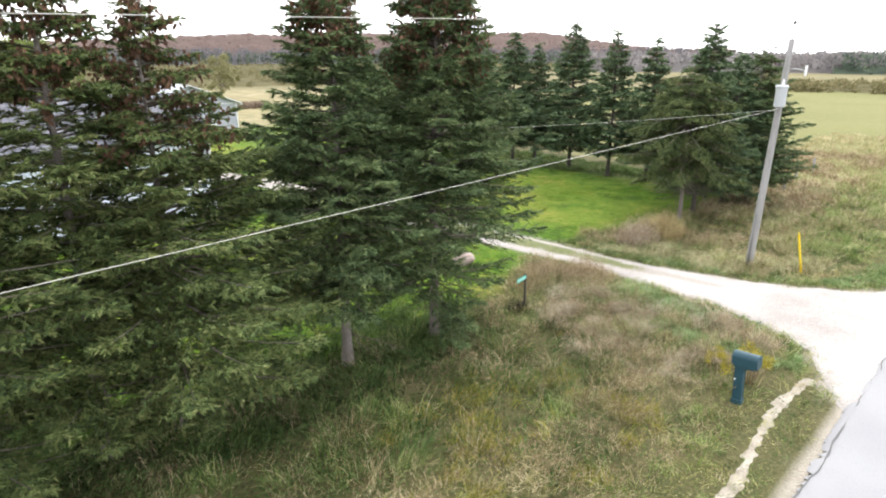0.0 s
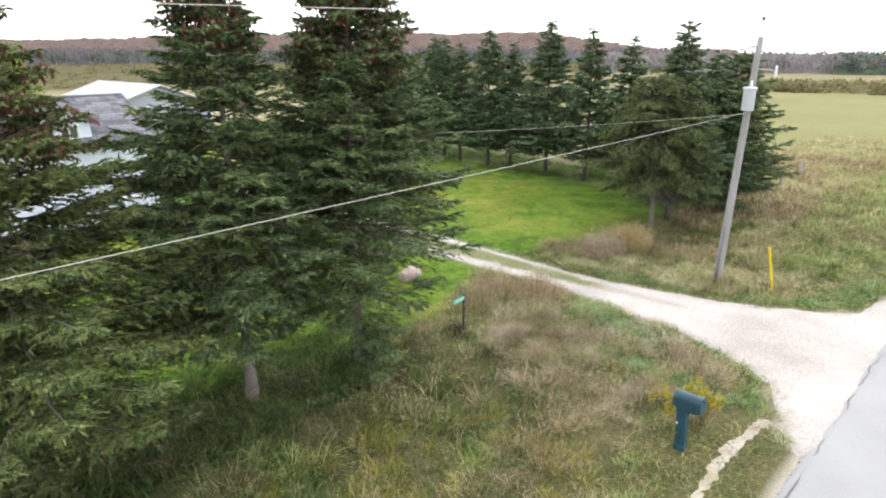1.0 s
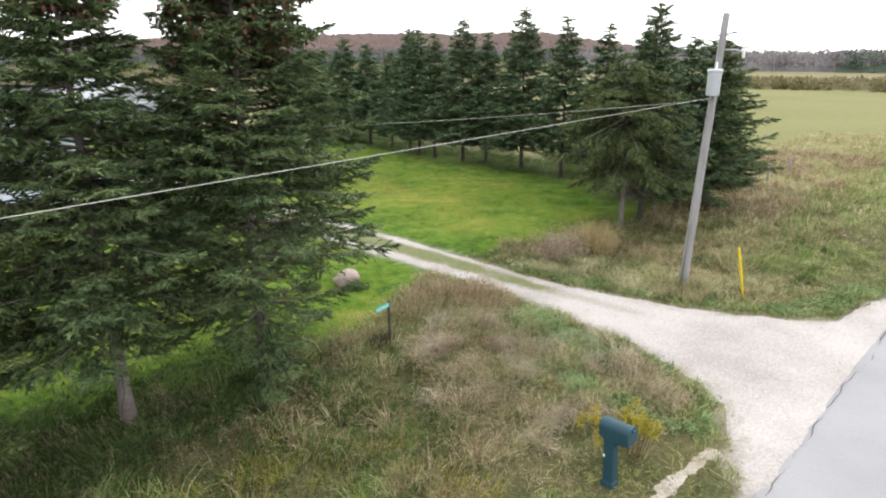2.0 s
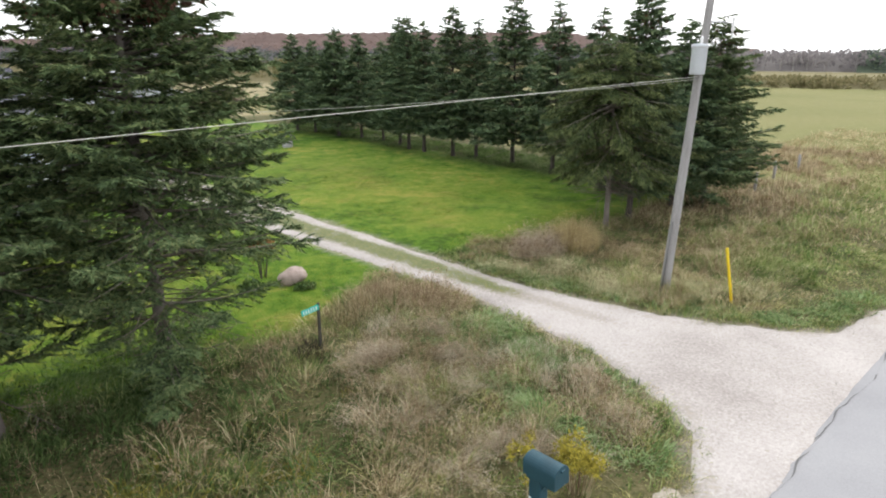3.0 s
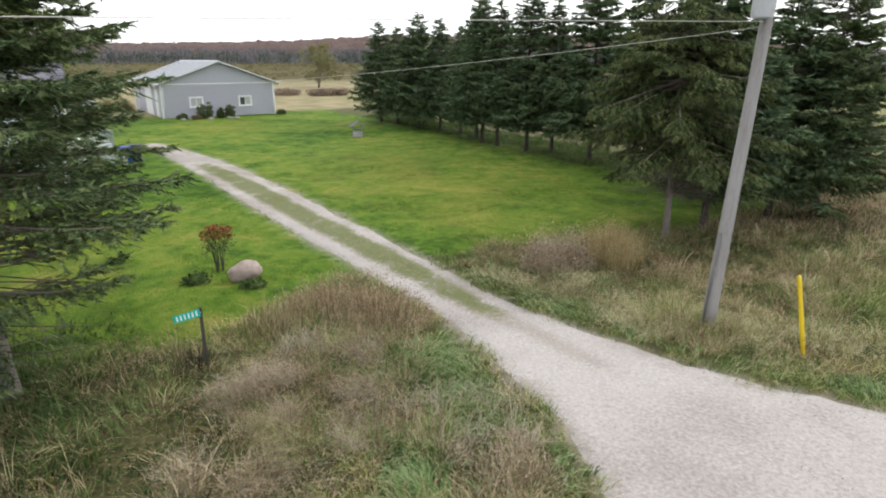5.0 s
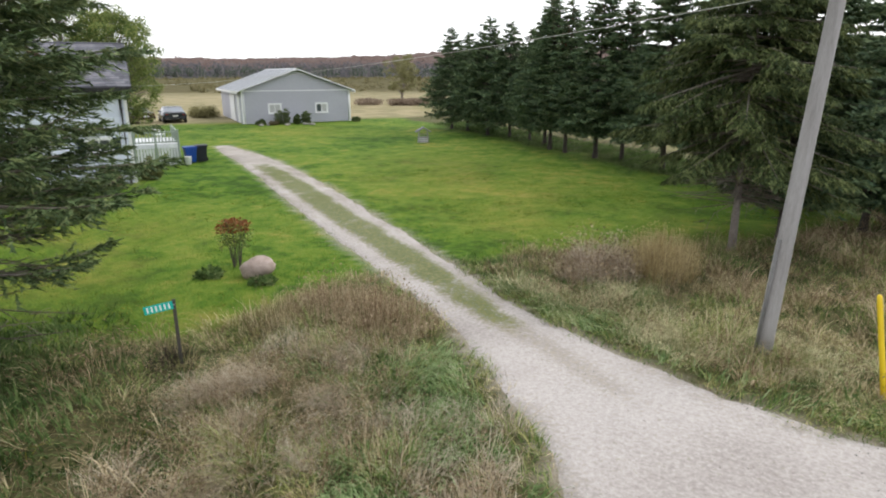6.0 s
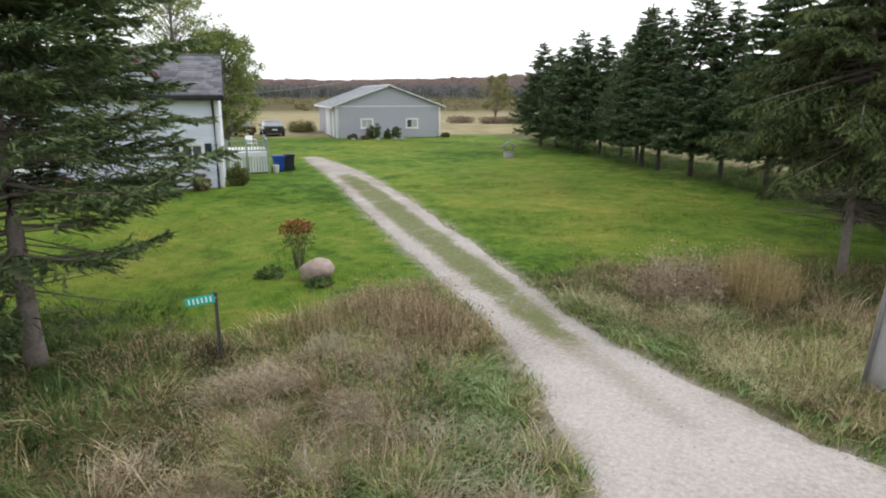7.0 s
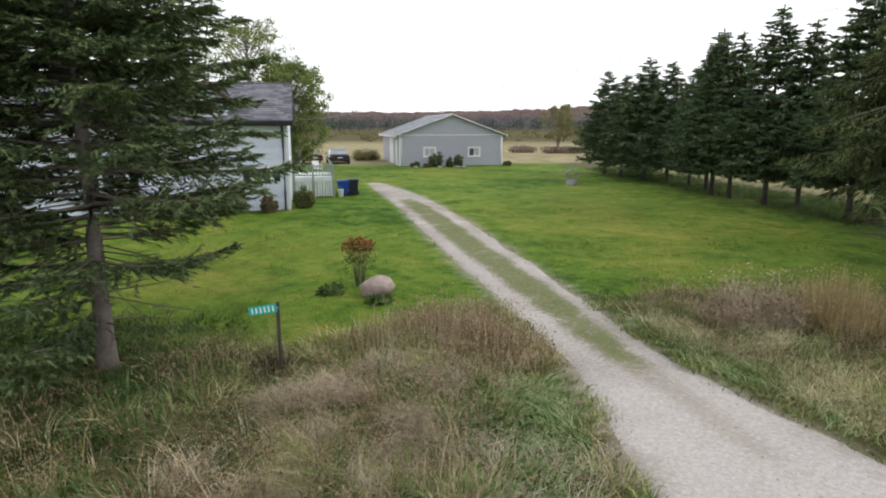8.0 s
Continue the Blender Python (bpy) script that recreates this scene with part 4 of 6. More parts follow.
def shingle_roof(house, x0, x1, y0, z0, y1, z1, course=0.16, thick=0.05, holes=()):
    """One slope from its eave (y0, z0) up to its ridge (y1, z1), laid in lapped courses."""
    roof = part("roof", prism([(y0, z0 - thick), (y1, z1 - thick), (y1, z1), (y0, z0)], x0, x1), SHINGLE, house, "grey shingle roof slope")
    for v in roof.data.vertices:
        v.co = (v.co.y, v.co.x, v.co.z)
    roof.data.flip_normals()
    run = math.hypot(y1 - y0, z1 - z0)
    n = int(run / course)
    rng = random.Random(int(x0 * 10 + y0 * 100))
    for i in range(n):
        a, b = i / n, (i + 1) / n + 0.01
        bm = bmesh.new()
        ya, za, yb, zb = y0 + (y1 - y0) * a, z0 + (z1 - z0) * a, y0 + (y1 - y0) * min(b, 1), z0 + (z1 - z0) * min(b, 1)
        x = x0 - 0.01 - rng.uniform(0, 0.3)
        while x < x1:
            l, r = max(x, x0 - 0.01), min(x + 0.30, x1 + 0.01)
            h0 = rng.uniform(0.012, 0.022)
            c = [(ya, za + h0 + 0.004), (yb, zb + 0.008), (ya, za + 0.001)]
            p = [bm.verts.new((l + 0.003, yy, zz)) for yy, zz in c]
            q = [bm.verts.new((r - 0.003, yy, zz)) for yy, zz in c]
            for k in range(3):
                bm.faces.new((p[k], p[(k + 1) % 3], q[(k + 1) % 3], q[k]))
            bm.faces.new(p[::-1])
            bm.faces.new(q)
            x += 0.30
        bmesh.ops.recalc_face_normals(bm, faces=bm.faces[:])
        part("shingle_course", bm, SHINGLE, roof)
    return roof


def white_house():
    m = at(11.40, 22.4, 0.05, 5)
    h = thing("house", m, "white clapboard house with grey shingle roof and dark shutters", "house")
    W, EAVE, RIDGE, LEFT = 4.9, 3.44, 4.72, -11.0
    holes = [(-1.28, -0.64, 1.22, 1.62), (-6.3, -5.5, 0.95, 1.95)]
    part("foundation", box(LEFT + 0.04, 0.04, -0.3, -0.04, W - 0.04, 0.12), CONCRETE, h)
    front = part("wall", wall_core(LEFT, 0, 0.12, EAVE, holes, 0.0, 0.15), SIDING, h)
    boarded_wall(front, LEFT + 0.02, -0.06, 0.10, EAVE - 0.02, [(a - 0.09, b + 0.09, c - 0.09, d + 0.09) for a, b, c, d in holes], 0.14, SIDING)
    gable = [(0.15, 0.12), (W - 0.15, 0.12), (W - 0.15, EAVE), (W / 2, RIDGE - 0.12), (0.15, EAVE)]
    for x in (0.0, LEFT + 0.15):
        side = part("wall", prism(gable, x - 0.15, x), SIDING, h)
        for v in side.data.vertices:
            v.co = (v.co.y, v.co.x, v.co.z)
        side.data.flip_normals()
        if x == 0.0:
            z = 0.12
            while z < EAVE:
                part("siding_board", box(0.0, 0.1, z, 0.022, W - 0.1, min(z + 0.130, EAVE)), SIDING, side)
                z += 0.14
    part("wall", wall_core(LEFT, 0, 0.12, EAVE, [], W - 0.15, W), SIDING, h)
    for x, y in ((-0.06, -0.034), (-0.06, W - 0.06)):
        part("corner_board", box(x, y, 0.10, 0.034, y + 0.10, EAVE), TRIM_WHITE, h)
    window_unit(h, *holes[0], 0.0, shutters=0.25)
    window_unit(h, *holes[1], 0.0, shutters=0.30)
    s = (RIDGE - EAVE) / (W / 2)
    shingle_roof(h, LEFT - 0.3, 0.20, -0.30, EAVE - 0.30 * s + 0.06, W / 2, RIDGE + 0.06)
    shingle_roof(h, LEFT - 0.3, 0.20, W + 0.30, EAVE - 0.30 * s + 0.06, W / 2, RIDGE + 0.06)
    part("ridge_cap", tube([(LEFT - 0.3, W / 2, RIDGE + 0.06), (0.20, W / 2, RIDGE + 0.06)], [0.06, 0.06], 6), SHINGLE, h)
    ez = EAVE - 0.30 * s
    part("fascia", box(LEFT - 0.3, -0.325, ez - 0.13, 0.22, -0.30, ez + 0.03), TRIM_DARK, h)
    g = part("gutter", prism([(-0.42, ez - 0.09), (-0.33, ez - 0.09), (-0.327, ez + 0.03), (-0.34, ez + 0.03), (-0.34, ez - 0.07), (-0.41, ez - 0.07), (-0.43, ez + 0.03), (-0.44, ez + 0.03)], LEFT - 0.3, 0.19), TRIM_DARK, h)
    for v in g.data.vertices:
        v.co = (v.co.y, v.co.x, v.co.z)
    g.data.flip_normals()
    part("soffit", box(LEFT - 0.28, -0.30, ez - 0.06, 0.19, 0.0, ez - 0.04), TRIM_WHITE, h)
    down = part("downspout", tube([(-0.16, -0.38, ez - 0.05), (-0.16, -0.30, ez - 0.18), (-0.16, -0.085, ez - 0.34), (-0.16, -0.085, 0.16), (-0.16, -0.22, 0.06)], [0.045] * 5, 8), TRIM_DARK, h, "dark metal downspout")
    for z in (0.7, 1.6, 2.6):
        part("strap", box(-0.22, -0.09, z, -0.10, -0.03, z + 0.03), TRIM_DARK, down)
    for y0, y1 in ((-0.34, W / 2), (W + 0.34, W / 2)):
        bm = bmesh.new()
        z0, z1 = EAVE + (y0 * s if y0 < 0 else (W - y0) * s), RIDGE
        c = [(y0, z0 - 0.12), (y1, z1 - 0.12), (y1, z1 + 0.085), (y0, z0 + 0.085)]
        prism(c, 0.213, 0.235, bm)
        for v in bm.verts:
            v.co = Vector((v.co.y, v.co.x, v.co.z))
        bmesh.ops.recalc_face_normals(bm, faces=bm.faces[:])
        part("rake_board", bm, TRIM_DARK, h)
    # small front gable
    d = part("dormer", box(-3.42, 0.003, EAVE - 0.25, -2.02, 1.6, 4.08, bm=prism([(-3.42, 4.08), (-2.02, 4.08), (-2.72, 4.58)], 0.003, 2.1)), SIDING, h, "white gabled dormer with red trim")
    for sx in (-1, 1):
        c = [(-2.72, 4.60), (-2.72 + sx * 0.92, 3.95), (-2.72 + sx * 0.92, 4.05), (-2.72, 4.70)]
        part("dormer_roof", prism(c, -0.20, 2.3), SHINGLE, d)
        c = [(-2.72, 4.54), (-2.72 + sx * 0.94, 3.88), (-2.72 + sx * 0.94, 4.04), (-2.72, 4.705)]
        part("rake_trim", prism(c, -0.235, -0.203), TRIM_RED, d, "dull red rake trim")
    window_unit(d, -3.00, -2.45, 3.52, 3.90, -0.02, trim=0.07)
    # deck at the back corner
    deck = thing("deck", at(11.40, 22.4, 0.05, 5) @ pose(0.06, 4.05, 0), "small raised deck with slatted skirt and pale green railing", "deck")
    DX, DY = 1.72, 3.2
    part("platform", box(0, 0, 0.89, DX, DY, 0.95), DECK_WOOD, deck)
    part("rim_board", box(-0.0, -0.03, 0.80, DX + 0.03, 0.0, 0.97), DECK_WOOD, deck)
    for k in range(15):
        x = 0.02 + k * (DX - 0.02) / 15
        part("skirt_slat", box(x, -0.024, 0.12, x + 0.086, -0.004, 0.80), DECK_WOOD, deck)
    for k in range(24):
        y = 0.0 + k * DY / 24
        part("skirt_slat", box(DX + 0.004, y, 0.04, DX + 0.024, y + 0.082, 0.80), DECK_WOOD, deck)
    for x, y in ((0.05, 0.0), (DX / 2, 0.0), (DX, 0.0), (DX, DY / 2), (DX, DY)):
        post = part("post", box(x - 0.045, y - 0.045, 0.0, x + 0.045, y + 0.045, 1.52, 0.006), RAIL_GREEN, deck)
    for z in (1.02, 1.42):
        part("rail", box(0.0, -0.03, z, DX, 0.03, z + 0.05), RAIL_GREEN, deck)
        part("rail", box(DX - 0.03, 0.03, z, DX + 0.03, DY, z + 0.05), RAIL_GREEN, deck)
    for k in range(13):
        x = 0.12 + k * (DX - 0.2) / 12
        part("baluster", box(x - 0.018, -0.018, 1.06, x + 0.018, 0.018, 1.42), RAIL_GREEN, deck)
    for k in range(22):
        y = 0.12 + k * (DY - 0.2) / 21
        part("baluster", box(DX - 0.018, y - 0.018, 1.06, DX + 0.018, y + 0.018, 1.42), RAIL_GREEN, deck)
    chair = thing("patio_chair", at(11.40, 22.4, 0.05, 5) @ pose(1.15, 5.25, 0.95, 0, 0, 30) @ Matrix.Scale(0.85, 4), "white plastic patio chair standing on the deck", "chair")
    part("seat", box(-0.21, -0.20, 0.36, 0.21, 0.20, 0.39, 0.01), TRIM_WHITE, chair)
    part("backrest", box(-0.21, 0.18, 0.42, 0.21, 0.21, 0.76, 0.01), TRIM_WHITE, chair)
    for x in (-0.19, 0.19):
        part("armrest", box(x - 0.02, -0.18, 0.56, x + 0.02, 0.19, 0.585, 0.005), TRIM_WHITE, chair)
        for y in (-0.18, 0.18):
            part("leg", box(x - 0.018, y - 0.018, 0.0, x + 0.018, y + 0.018, 0.57 if y < 0 else 0.45), TRIM_WHITE, chair)
    return h


white_house()


def grey_garage():
    g = thing("garage", at(17.10, 47.45, 0.08, 4), "long grey steel garage with white trim and pale roof", "garage")
    W, D, EAVE, RIDGE = 8.30, 11.5, 2.46, 3.95
    holes = [(1.98, 2.80, 0.84, 1.45), (5.58, 6.40, 0.82, 1.43)]
    part("foundation", box(0.03, 0.03, -0.3, W - 0.03, D - 0.03, 0.06), CONCRETE, g)
    front = part("wall", wall_core(0, W, 0.06, EAVE, holes, 0, 0.15), STEEL, g)
    ribs = bmesh.new()
    for k in range(12):
        z = 0.08 + k * 0.195
        for a, b in spans(0.1, W - 0.1, [(h[0] - 0.1, h[1] + 0.1) for h in holes if h[2] - 0.1 < z + 0.19 and h[3] + 0.1 > z]):
            box(a, -0.016, z, b, -0.001, z + 0.186, bm=ribs)
    part("lap_siding", ribs, STEEL, front)
    part("gable", prism([(0, EAVE), (W, EAVE), (W / 2, RIDGE)], 0.0, 0.15), STEEL, g)
    part("gable", prism([(0, EAVE), (W, EAVE), (W / 2, RIDGE)], D - 0.15, D), STEEL, g)
    part("belt_flashing", box(0.02, -0.045, EAVE - 0.035, W - 0.02, -0.001, EAVE + 0.03), TRIM_WHITE, g)
    part("wall", wall_core(0.0, W, 0.06, EAVE, [], D - 0.15, D), STEEL, g)
    part("wall", box(0, 0.15, 0.06, 0.15, D - 0.15, EAVE), STEEL, g)
    part("wall", box(W - 0.15, 0.15, 0.06, W, D - 0.15, EAVE), STEEL, g)
    for x0, x1 in ((-0.03, 0.10), (W - 0.10, W + 0.03)):
        part("corner_trim", box(x0, -0.034, 0.06, x1, 0.05, EAVE + 0.02), TRIM_WHITE, g)
    for y0, y1, top in ((1.0, 2.0, 2.05), (3.4, 6.0, 2.15)):
        door = part("door", box(-0.05, y0, 0.08, -0.004, y1, top, 0.01), TRIM_WHITE, g, "white side door")
        for k in range(4):
            z = 0.2 + k * (top - 0.3) / 4
            part("panel", box(-0.062, y0 + 0.1, z, -0.049, y1 - 0.1, z + (top - 0.3) / 4 - 0.08), TRIM_WHITE, door)
    # the numbered panes get the pale sky colour
    for hole, drawn in zip(holes, ((0, 1), (1,))):
        window_unit(g, *hole, 0.0, trim=0.10, sky_panes=drawn)
    s = (RIDGE - EAVE) / (W / 2)
    for sx in (0, 1):
        x0, x1 = (-0.35, W / 2) if not sx else (W + 0.35, W / 2)
        z0, z1 = EAVE - 0.35 * s + 0.05, RIDGE + 0.05
        roof = part("roof", prism([(x0, z0), (x1, z1), (x1, z1 + 0.06), (x0, z0 + 0.06)], -0.32, D + 0.32), STEEL_ROOF, g)
        for k in range(22):
            y = -0.3 + k * (D + 0.6) / 22
            bm = prism([(x0, z0 + 0.061), (x1, z1 + 0.061), (x1, z1 + 0.085), (x0, z0 + 0.085)], y, y + 0.05)
            part("seam", bm, STEEL_ROOF, roof)
        part("rake_trim", prism([(x0, z0), (x1, z1), (x1, z1 + 0.068), (x0, z0 + 0.068)], -0.36, -0.322), TRIM_WHITE, g)
        e = x0 - 0.02
        part("eave_trim", box(e, -0.34, z0 - 0.11, e + 0.04, D + 0.34, z0 + 0.05), TRIM_WHITE, g)
    part("ridge_cap", prism([(W / 2 - 0.16, RIDGE + 0.06), (W / 2, RIDGE + 0.135), (W / 2 + 0.16, RIDGE + 0.06), (W / 2, RIDGE + 0.15)], -0.33, D + 0.33), STEEL_ROOF, g)
    for x in (0.16, W - 0.10):
        part("downspout", tube([(x, -0.06, 0.1), (x, -0.06, EAVE - 0.2)], [0.03, 0.03], 6), TRIM_WHITE, g)
    return g


grey_garage()

# ---- utility pole and wires ----
POLE_WOOD = mat("weathered_pole_wood", [(0.176, 0.170, 0.164), (0.264, 0.255, 0.252), (0.344, 0.340, 0.336)], 0.5, 0.9, fine=0.05, bump=0.008, stretch=(6, 6, 0.5))
TANK = mat("grey_enamel_steel", [(0.48, 0.51, 0.55), (0.58, 0.61, 0.65)], 0.4, 0.45, fine=0.04)
PORCELAIN = mat("white_porcelain", [(0.70, 0.70, 0.70), (0.80, 0.80, 0.80)], 0.3, 0.3)
GALV = mat("galvanised_steel", [(0.38, 0.39, 0.40), (0.50, 0.51, 0.52)], 0.2, 0.5, metal=0.6, fine=0.02)
WIRE = mat("weathered_aluminium_wire", [(0.46, 0.45, 0.42), (0.58, 0.57, 0.53)], 0.5, 0.6, fine=0.05)
WIRE_DARK = mat("dark_cable", [(0.10, 0.10, 0.10), (0.18, 0.18, 0.17)], 0.5, 0.7, fine=0.05)
FOOT, TIP = Vector((10.12, 18.62, 0.0)), Vector((10.48, 18.85, 6.76))


def utility_pole():
    ob = thing("utility_pole", pose(*FOOT), "leaning weathered grey wooden utility pole with transformer", "utility pole")
    way = TIP - FOOT
    n = 12
    part("shaft", tube([way * (i / n) - (Vector((0, 0, 0.4)) if i == 0 else Vector()) for i in range(n + 1)], [0.116 - 0.040 * i / n for i in range(n + 1)], 14), POLE_WOOD, ob)
    part("conduit", tube([way * 0.0 + Vector((-0.10, -0.10, -0.1)), way * 0.25 + Vector((-0.085, -0.09, 0))], [0.022, 0.022], 8), WIRE_DARK, ob, "dark cable guard")
    c = way * (5.22 / 6.76) + Vector((-0.13, -0.22, 0))
    tank = part("transformer", tube([c + Vector((0, 0, z)) for z in (-0.32, -0.30, 0.22, 0.25, 0.29, 0.30)], [0.13, 0.155, 0.155, 0.175, 0.165, 0.05], 20), TANK, ob, "pale grey transformer can")
    part("lid_band", tube([c + Vector((0, 0, 0.215)), c + Vector((0, 0, 0.245))], [0.178, 0.178], 20, False), GALV, tank)
    part("bracket", box(c.x - 0.04, c.y - 0.02, c.z - 0.2, c.x + 0.16, c.y + 0.22, c.z - 0.14), GALV, tank)
    part("bracket", box(c.x - 0.04, c.y - 0.02, c.z + 0.08, c.x + 0.16, c.y + 0.22, c.z + 0.14), GALV, tank)
    part("bushing", tube([c + Vector((0.02, 0.0, 0.28 + 0.03 * k)) for k in range(7)], [0.035, 0.02, 0.038, 0.02, 0.036, 0.02, 0.012], 10), PORCELAIN, tank)
    pin = part("top_pin", tube([way + Vector((0, 0, -0.3)), way + Vector((0.01, 0.01, 0.42))], [0.014, 0.010], 6), GALV, ob)
    part("insulator", tube([way + Vector((0.01, 0.01, z)) for z in (0.40, 0.43, 0.47, 0.52)], [0.02, 0.05, 0.045, 0.02], 10), WIRE_DARK, pin, "dark pin insulator")
    a = way * (5.95 / 6.76)
    arm = part("cutout_arm", tube([a, a + Vector((0.30, -0.08, 0.0)), a + Vector((0.50, -0.12, -0.04))], [0.02, 0.02, 0.015], 6), GALV, ob)
    part("fuse_cutout", tube([a + Vector((0.50, -0.12, 0.10 - 0.05 * k)) for k in range(7)], [0.02, 0.042, 0.025, 0.042, 0.025, 0.042, 0.02], 10), PORCELAIN, arm, "white porcelain fuse cutout")
    part("jumper", tube([a + Vector((0.50, -0.12, 0.10)), a + Vector((0.25, -0.15, 0.35)), way + Vector((0, 0, 0.30))], [0.005, 0.005, 0.005], 4), WIRE_DARK, ob)
    return ob


utility_pole()


def cable(name, points, radius, material, label):
    me = bpy.data.curves.new(name, "CURVE")
    me.dimensions, me.bevel_depth, me.bevel_resolution = "3D", radius, 2
    sp = me.splines.new("POLY")
    sp.points.add(len(points) - 1)
    for p, c in zip(sp.points, points):
        p.co = (*c, 1)
    me.materials.append(material)
    return tagged(new(name, me), label, "wire")


def road_wire(v1, slope, bend, end):
    """A wire from far along the road up to the pole; v1, slope and bend act on the run back from the pole."""
    pts = []
    for u in np.linspace(-29, 20.2, 60):
        run = 20.5 - u
        pts.append(at(u, 4.1 + v1 * run, end[2] + slope * run + bend * run * run).translation[:])
    return pts + [end]


c5 = FOOT + (TIP - FOOT) * (4.86 / 6.76)
cable("service_wire", road_wire(0.003, -0.0263, 0.0002, (c5.x, c5.y, 4.86)), 0.0041, WIRE, "pale sagging overhead wire along the road")
cable("line_wire", road_wire(-0.02, -0.030, 0.0001, (TIP.x, TIP.y, 7.22)), 0.0038, WIRE, "thin pale overhead line on top of the pole")
drop = []
a, b = Vector((c5.x, c5.y, 4.80)), Vector((-8.75, 25.35, 3.40))
for k in range(50):
    t = k / 49
    p = a.lerp(b, t)
    drop.append((p.x, p.y, p.z - 0.25 * 4 * t * (1 - t)))
cable("drop_wire", drop, 0.0038, WIRE, "thin service cable hanging between pole and house")

# ---- roadside things ----
YELLOW = mat("yellow_marker_plastic", [(0.62, 0.44, 0.01), (0.72, 0.52, 0.02)], 0.3, 0.5, fine=0.03)
TEAL = mat("teal_mailbox_plastic", [(0.009, 0.038, 0.055), (0.015, 0.055, 0.076), (0.024, 0.072, 0.093)], 0.25, 0.5, fine=0.02, bump=0.002)
SIGN = mat("reflective_teal_sheet", [(0.0, 0.37, 0.30), (0.01, 0.44, 0.36)], 0.2, 0.4)
BAR = mat("white_sign_marks", [(0.75, 0.78, 0.76), (0.82, 0.84, 0.82)], 0.2, 0.5)
POST = mat("dark_steel_post", [(0.035, 0.035, 0.030), (0.070, 0.062, 0.050)], 0.2, 0.8, fine=0.02)


def cable_marker():
    x, y = 11.47, 17.97
    ob = thing("marker_post", pose(x, y, 0.0), "slim leaning bright yellow cable marker post", "marker post")
    a, b = Vector((0, 0, -0.25)), Vector((-0.27, 0.12, 1.25))
    part("tube", tube([a.lerp(b, t) for t in (0, 0.3, 0.6, 0.93, 0.99, 1)], [0.033, 0.033, 0.032, 0.031, 0.028, 0.010], 14), YELLOW, ob)
    part("cap_ring", tube([a.lerp(b, 0.90), a.lerp(b, 0.915)], [0.036, 0.036], 14, False), YELLOW, ob)
    return ob


cable_marker()


def mailbox():
    m = pose(6.38, 10.97, float(ground_z(6.38, 10.97)), 0, 0, -45) @ pose(0, 0, 0, 0, -2.5, 0)
    ob = thing("mailbox", m, "dark teal moulded plastic mailbox on its post", "mailbox")
    # local x points to the road
    post = box(-0.085, -0.075, -0.25, 0.085, 0.075, 0.86, 0.02)
    part("post", post, TEAL, ob)
    part("base_collar", box(-0.10, -0.09, -0.2, 0.10, 0.09, 0.10, 0.02), TEAL, ob)
    prof = [(-0.125, 0.84), (0.125, 0.84)] + [(0.125 * math.cos(a), 0.99 + 0.105 * math.sin(a)) for a in np.linspace(0, math.pi, 13)]
    bm = prism([(p, q) for p, q in prof], -0.14, 0.31)
    for v in bm.verts:
        v.co = Vector((v.co.y, v.co.x, v.co.z))
    bmesh.ops.recalc_face_normals(bm, faces=bm.faces[:])
    bmesh.ops.bevel(bm, geom=[e for e in bm.edges if e.calc_face_angle(0) > 1.0], offset=0.012, segments=2, affect="EDGES")
    body = part("box", bm, TEAL, ob)
    prof = [(p * 1.06, 0.84 + (q - 0.84) * 1.03 - 0.006) for p, q in prof]
    bm = prism(prof, 0.295, 0.335)
    for v in bm.verts:
        v.co = Vector((v.co.y, v.co.x, v.co.z))
    bmesh.ops.recalc_face_normals(bm, faces=bm.faces[:])
    door = part("door", bm, TEAL, ob)
    part("pull", box(0.335, -0.03, 1.03, 0.358, 0.03, 1.06, 0.005), TEAL, door)
    part("brace", prism([(0.08, 0.66), (0.08, 0.842), (0.18, 0.842)], -0.05, 0.05), TEAL, ob)
    part("newspaper_slot", box(-0.10, -0.10, 0.79, 0.27, 0.10, 0.842, 0.015), TEAL, ob)
    part("label", box(-0.075, -0.079, 0.50, -0.045, -0.0755, 0.54), BAR, ob, "small white sticker")
    return ob


mailbox()


def address_sign():
    x, y = 2.715, 15.46
    g = float(ground_z(x, y))
    ob = thing("address_sign", pose(x, y, g, 0, 0, 45), "small teal sign plate on a dark metal post", "sign")
    h = 0.88 - g
    part("post", box(-0.022, -0.010, -0.3, 0.022, 0.010, h, bm=box(-0.022, 0.010, -0.3, -0.012, 0.034, h, bm=box(0.012, 0.010, -0.3, 0.022, 0.034, h))), POST, ob)
    plate = part("plate", box(-0.385, -0.018, h - 0.125, -0.02, -0.012, h - 0.012, 0.002), SIGN, ob)
    for k in range(6):
        a = -0.355 + k * 0.054
        part("mark", box(a + 0.006, -0.0205, h - 0.108, a + 0.026, -0.0182, h - 0.032), BAR, plate)
    plate.matrix_basis = pose(0, 0, h, 0, -7, 0) @ pose(0, 0, -h)
    part("bolt", tube([(-0.0, -0.012, h - 0.07), (-0.0, -0.020, h - 0.07)], [0.009, 0.009], 8), GALV, ob)
    return ob


address_sign()

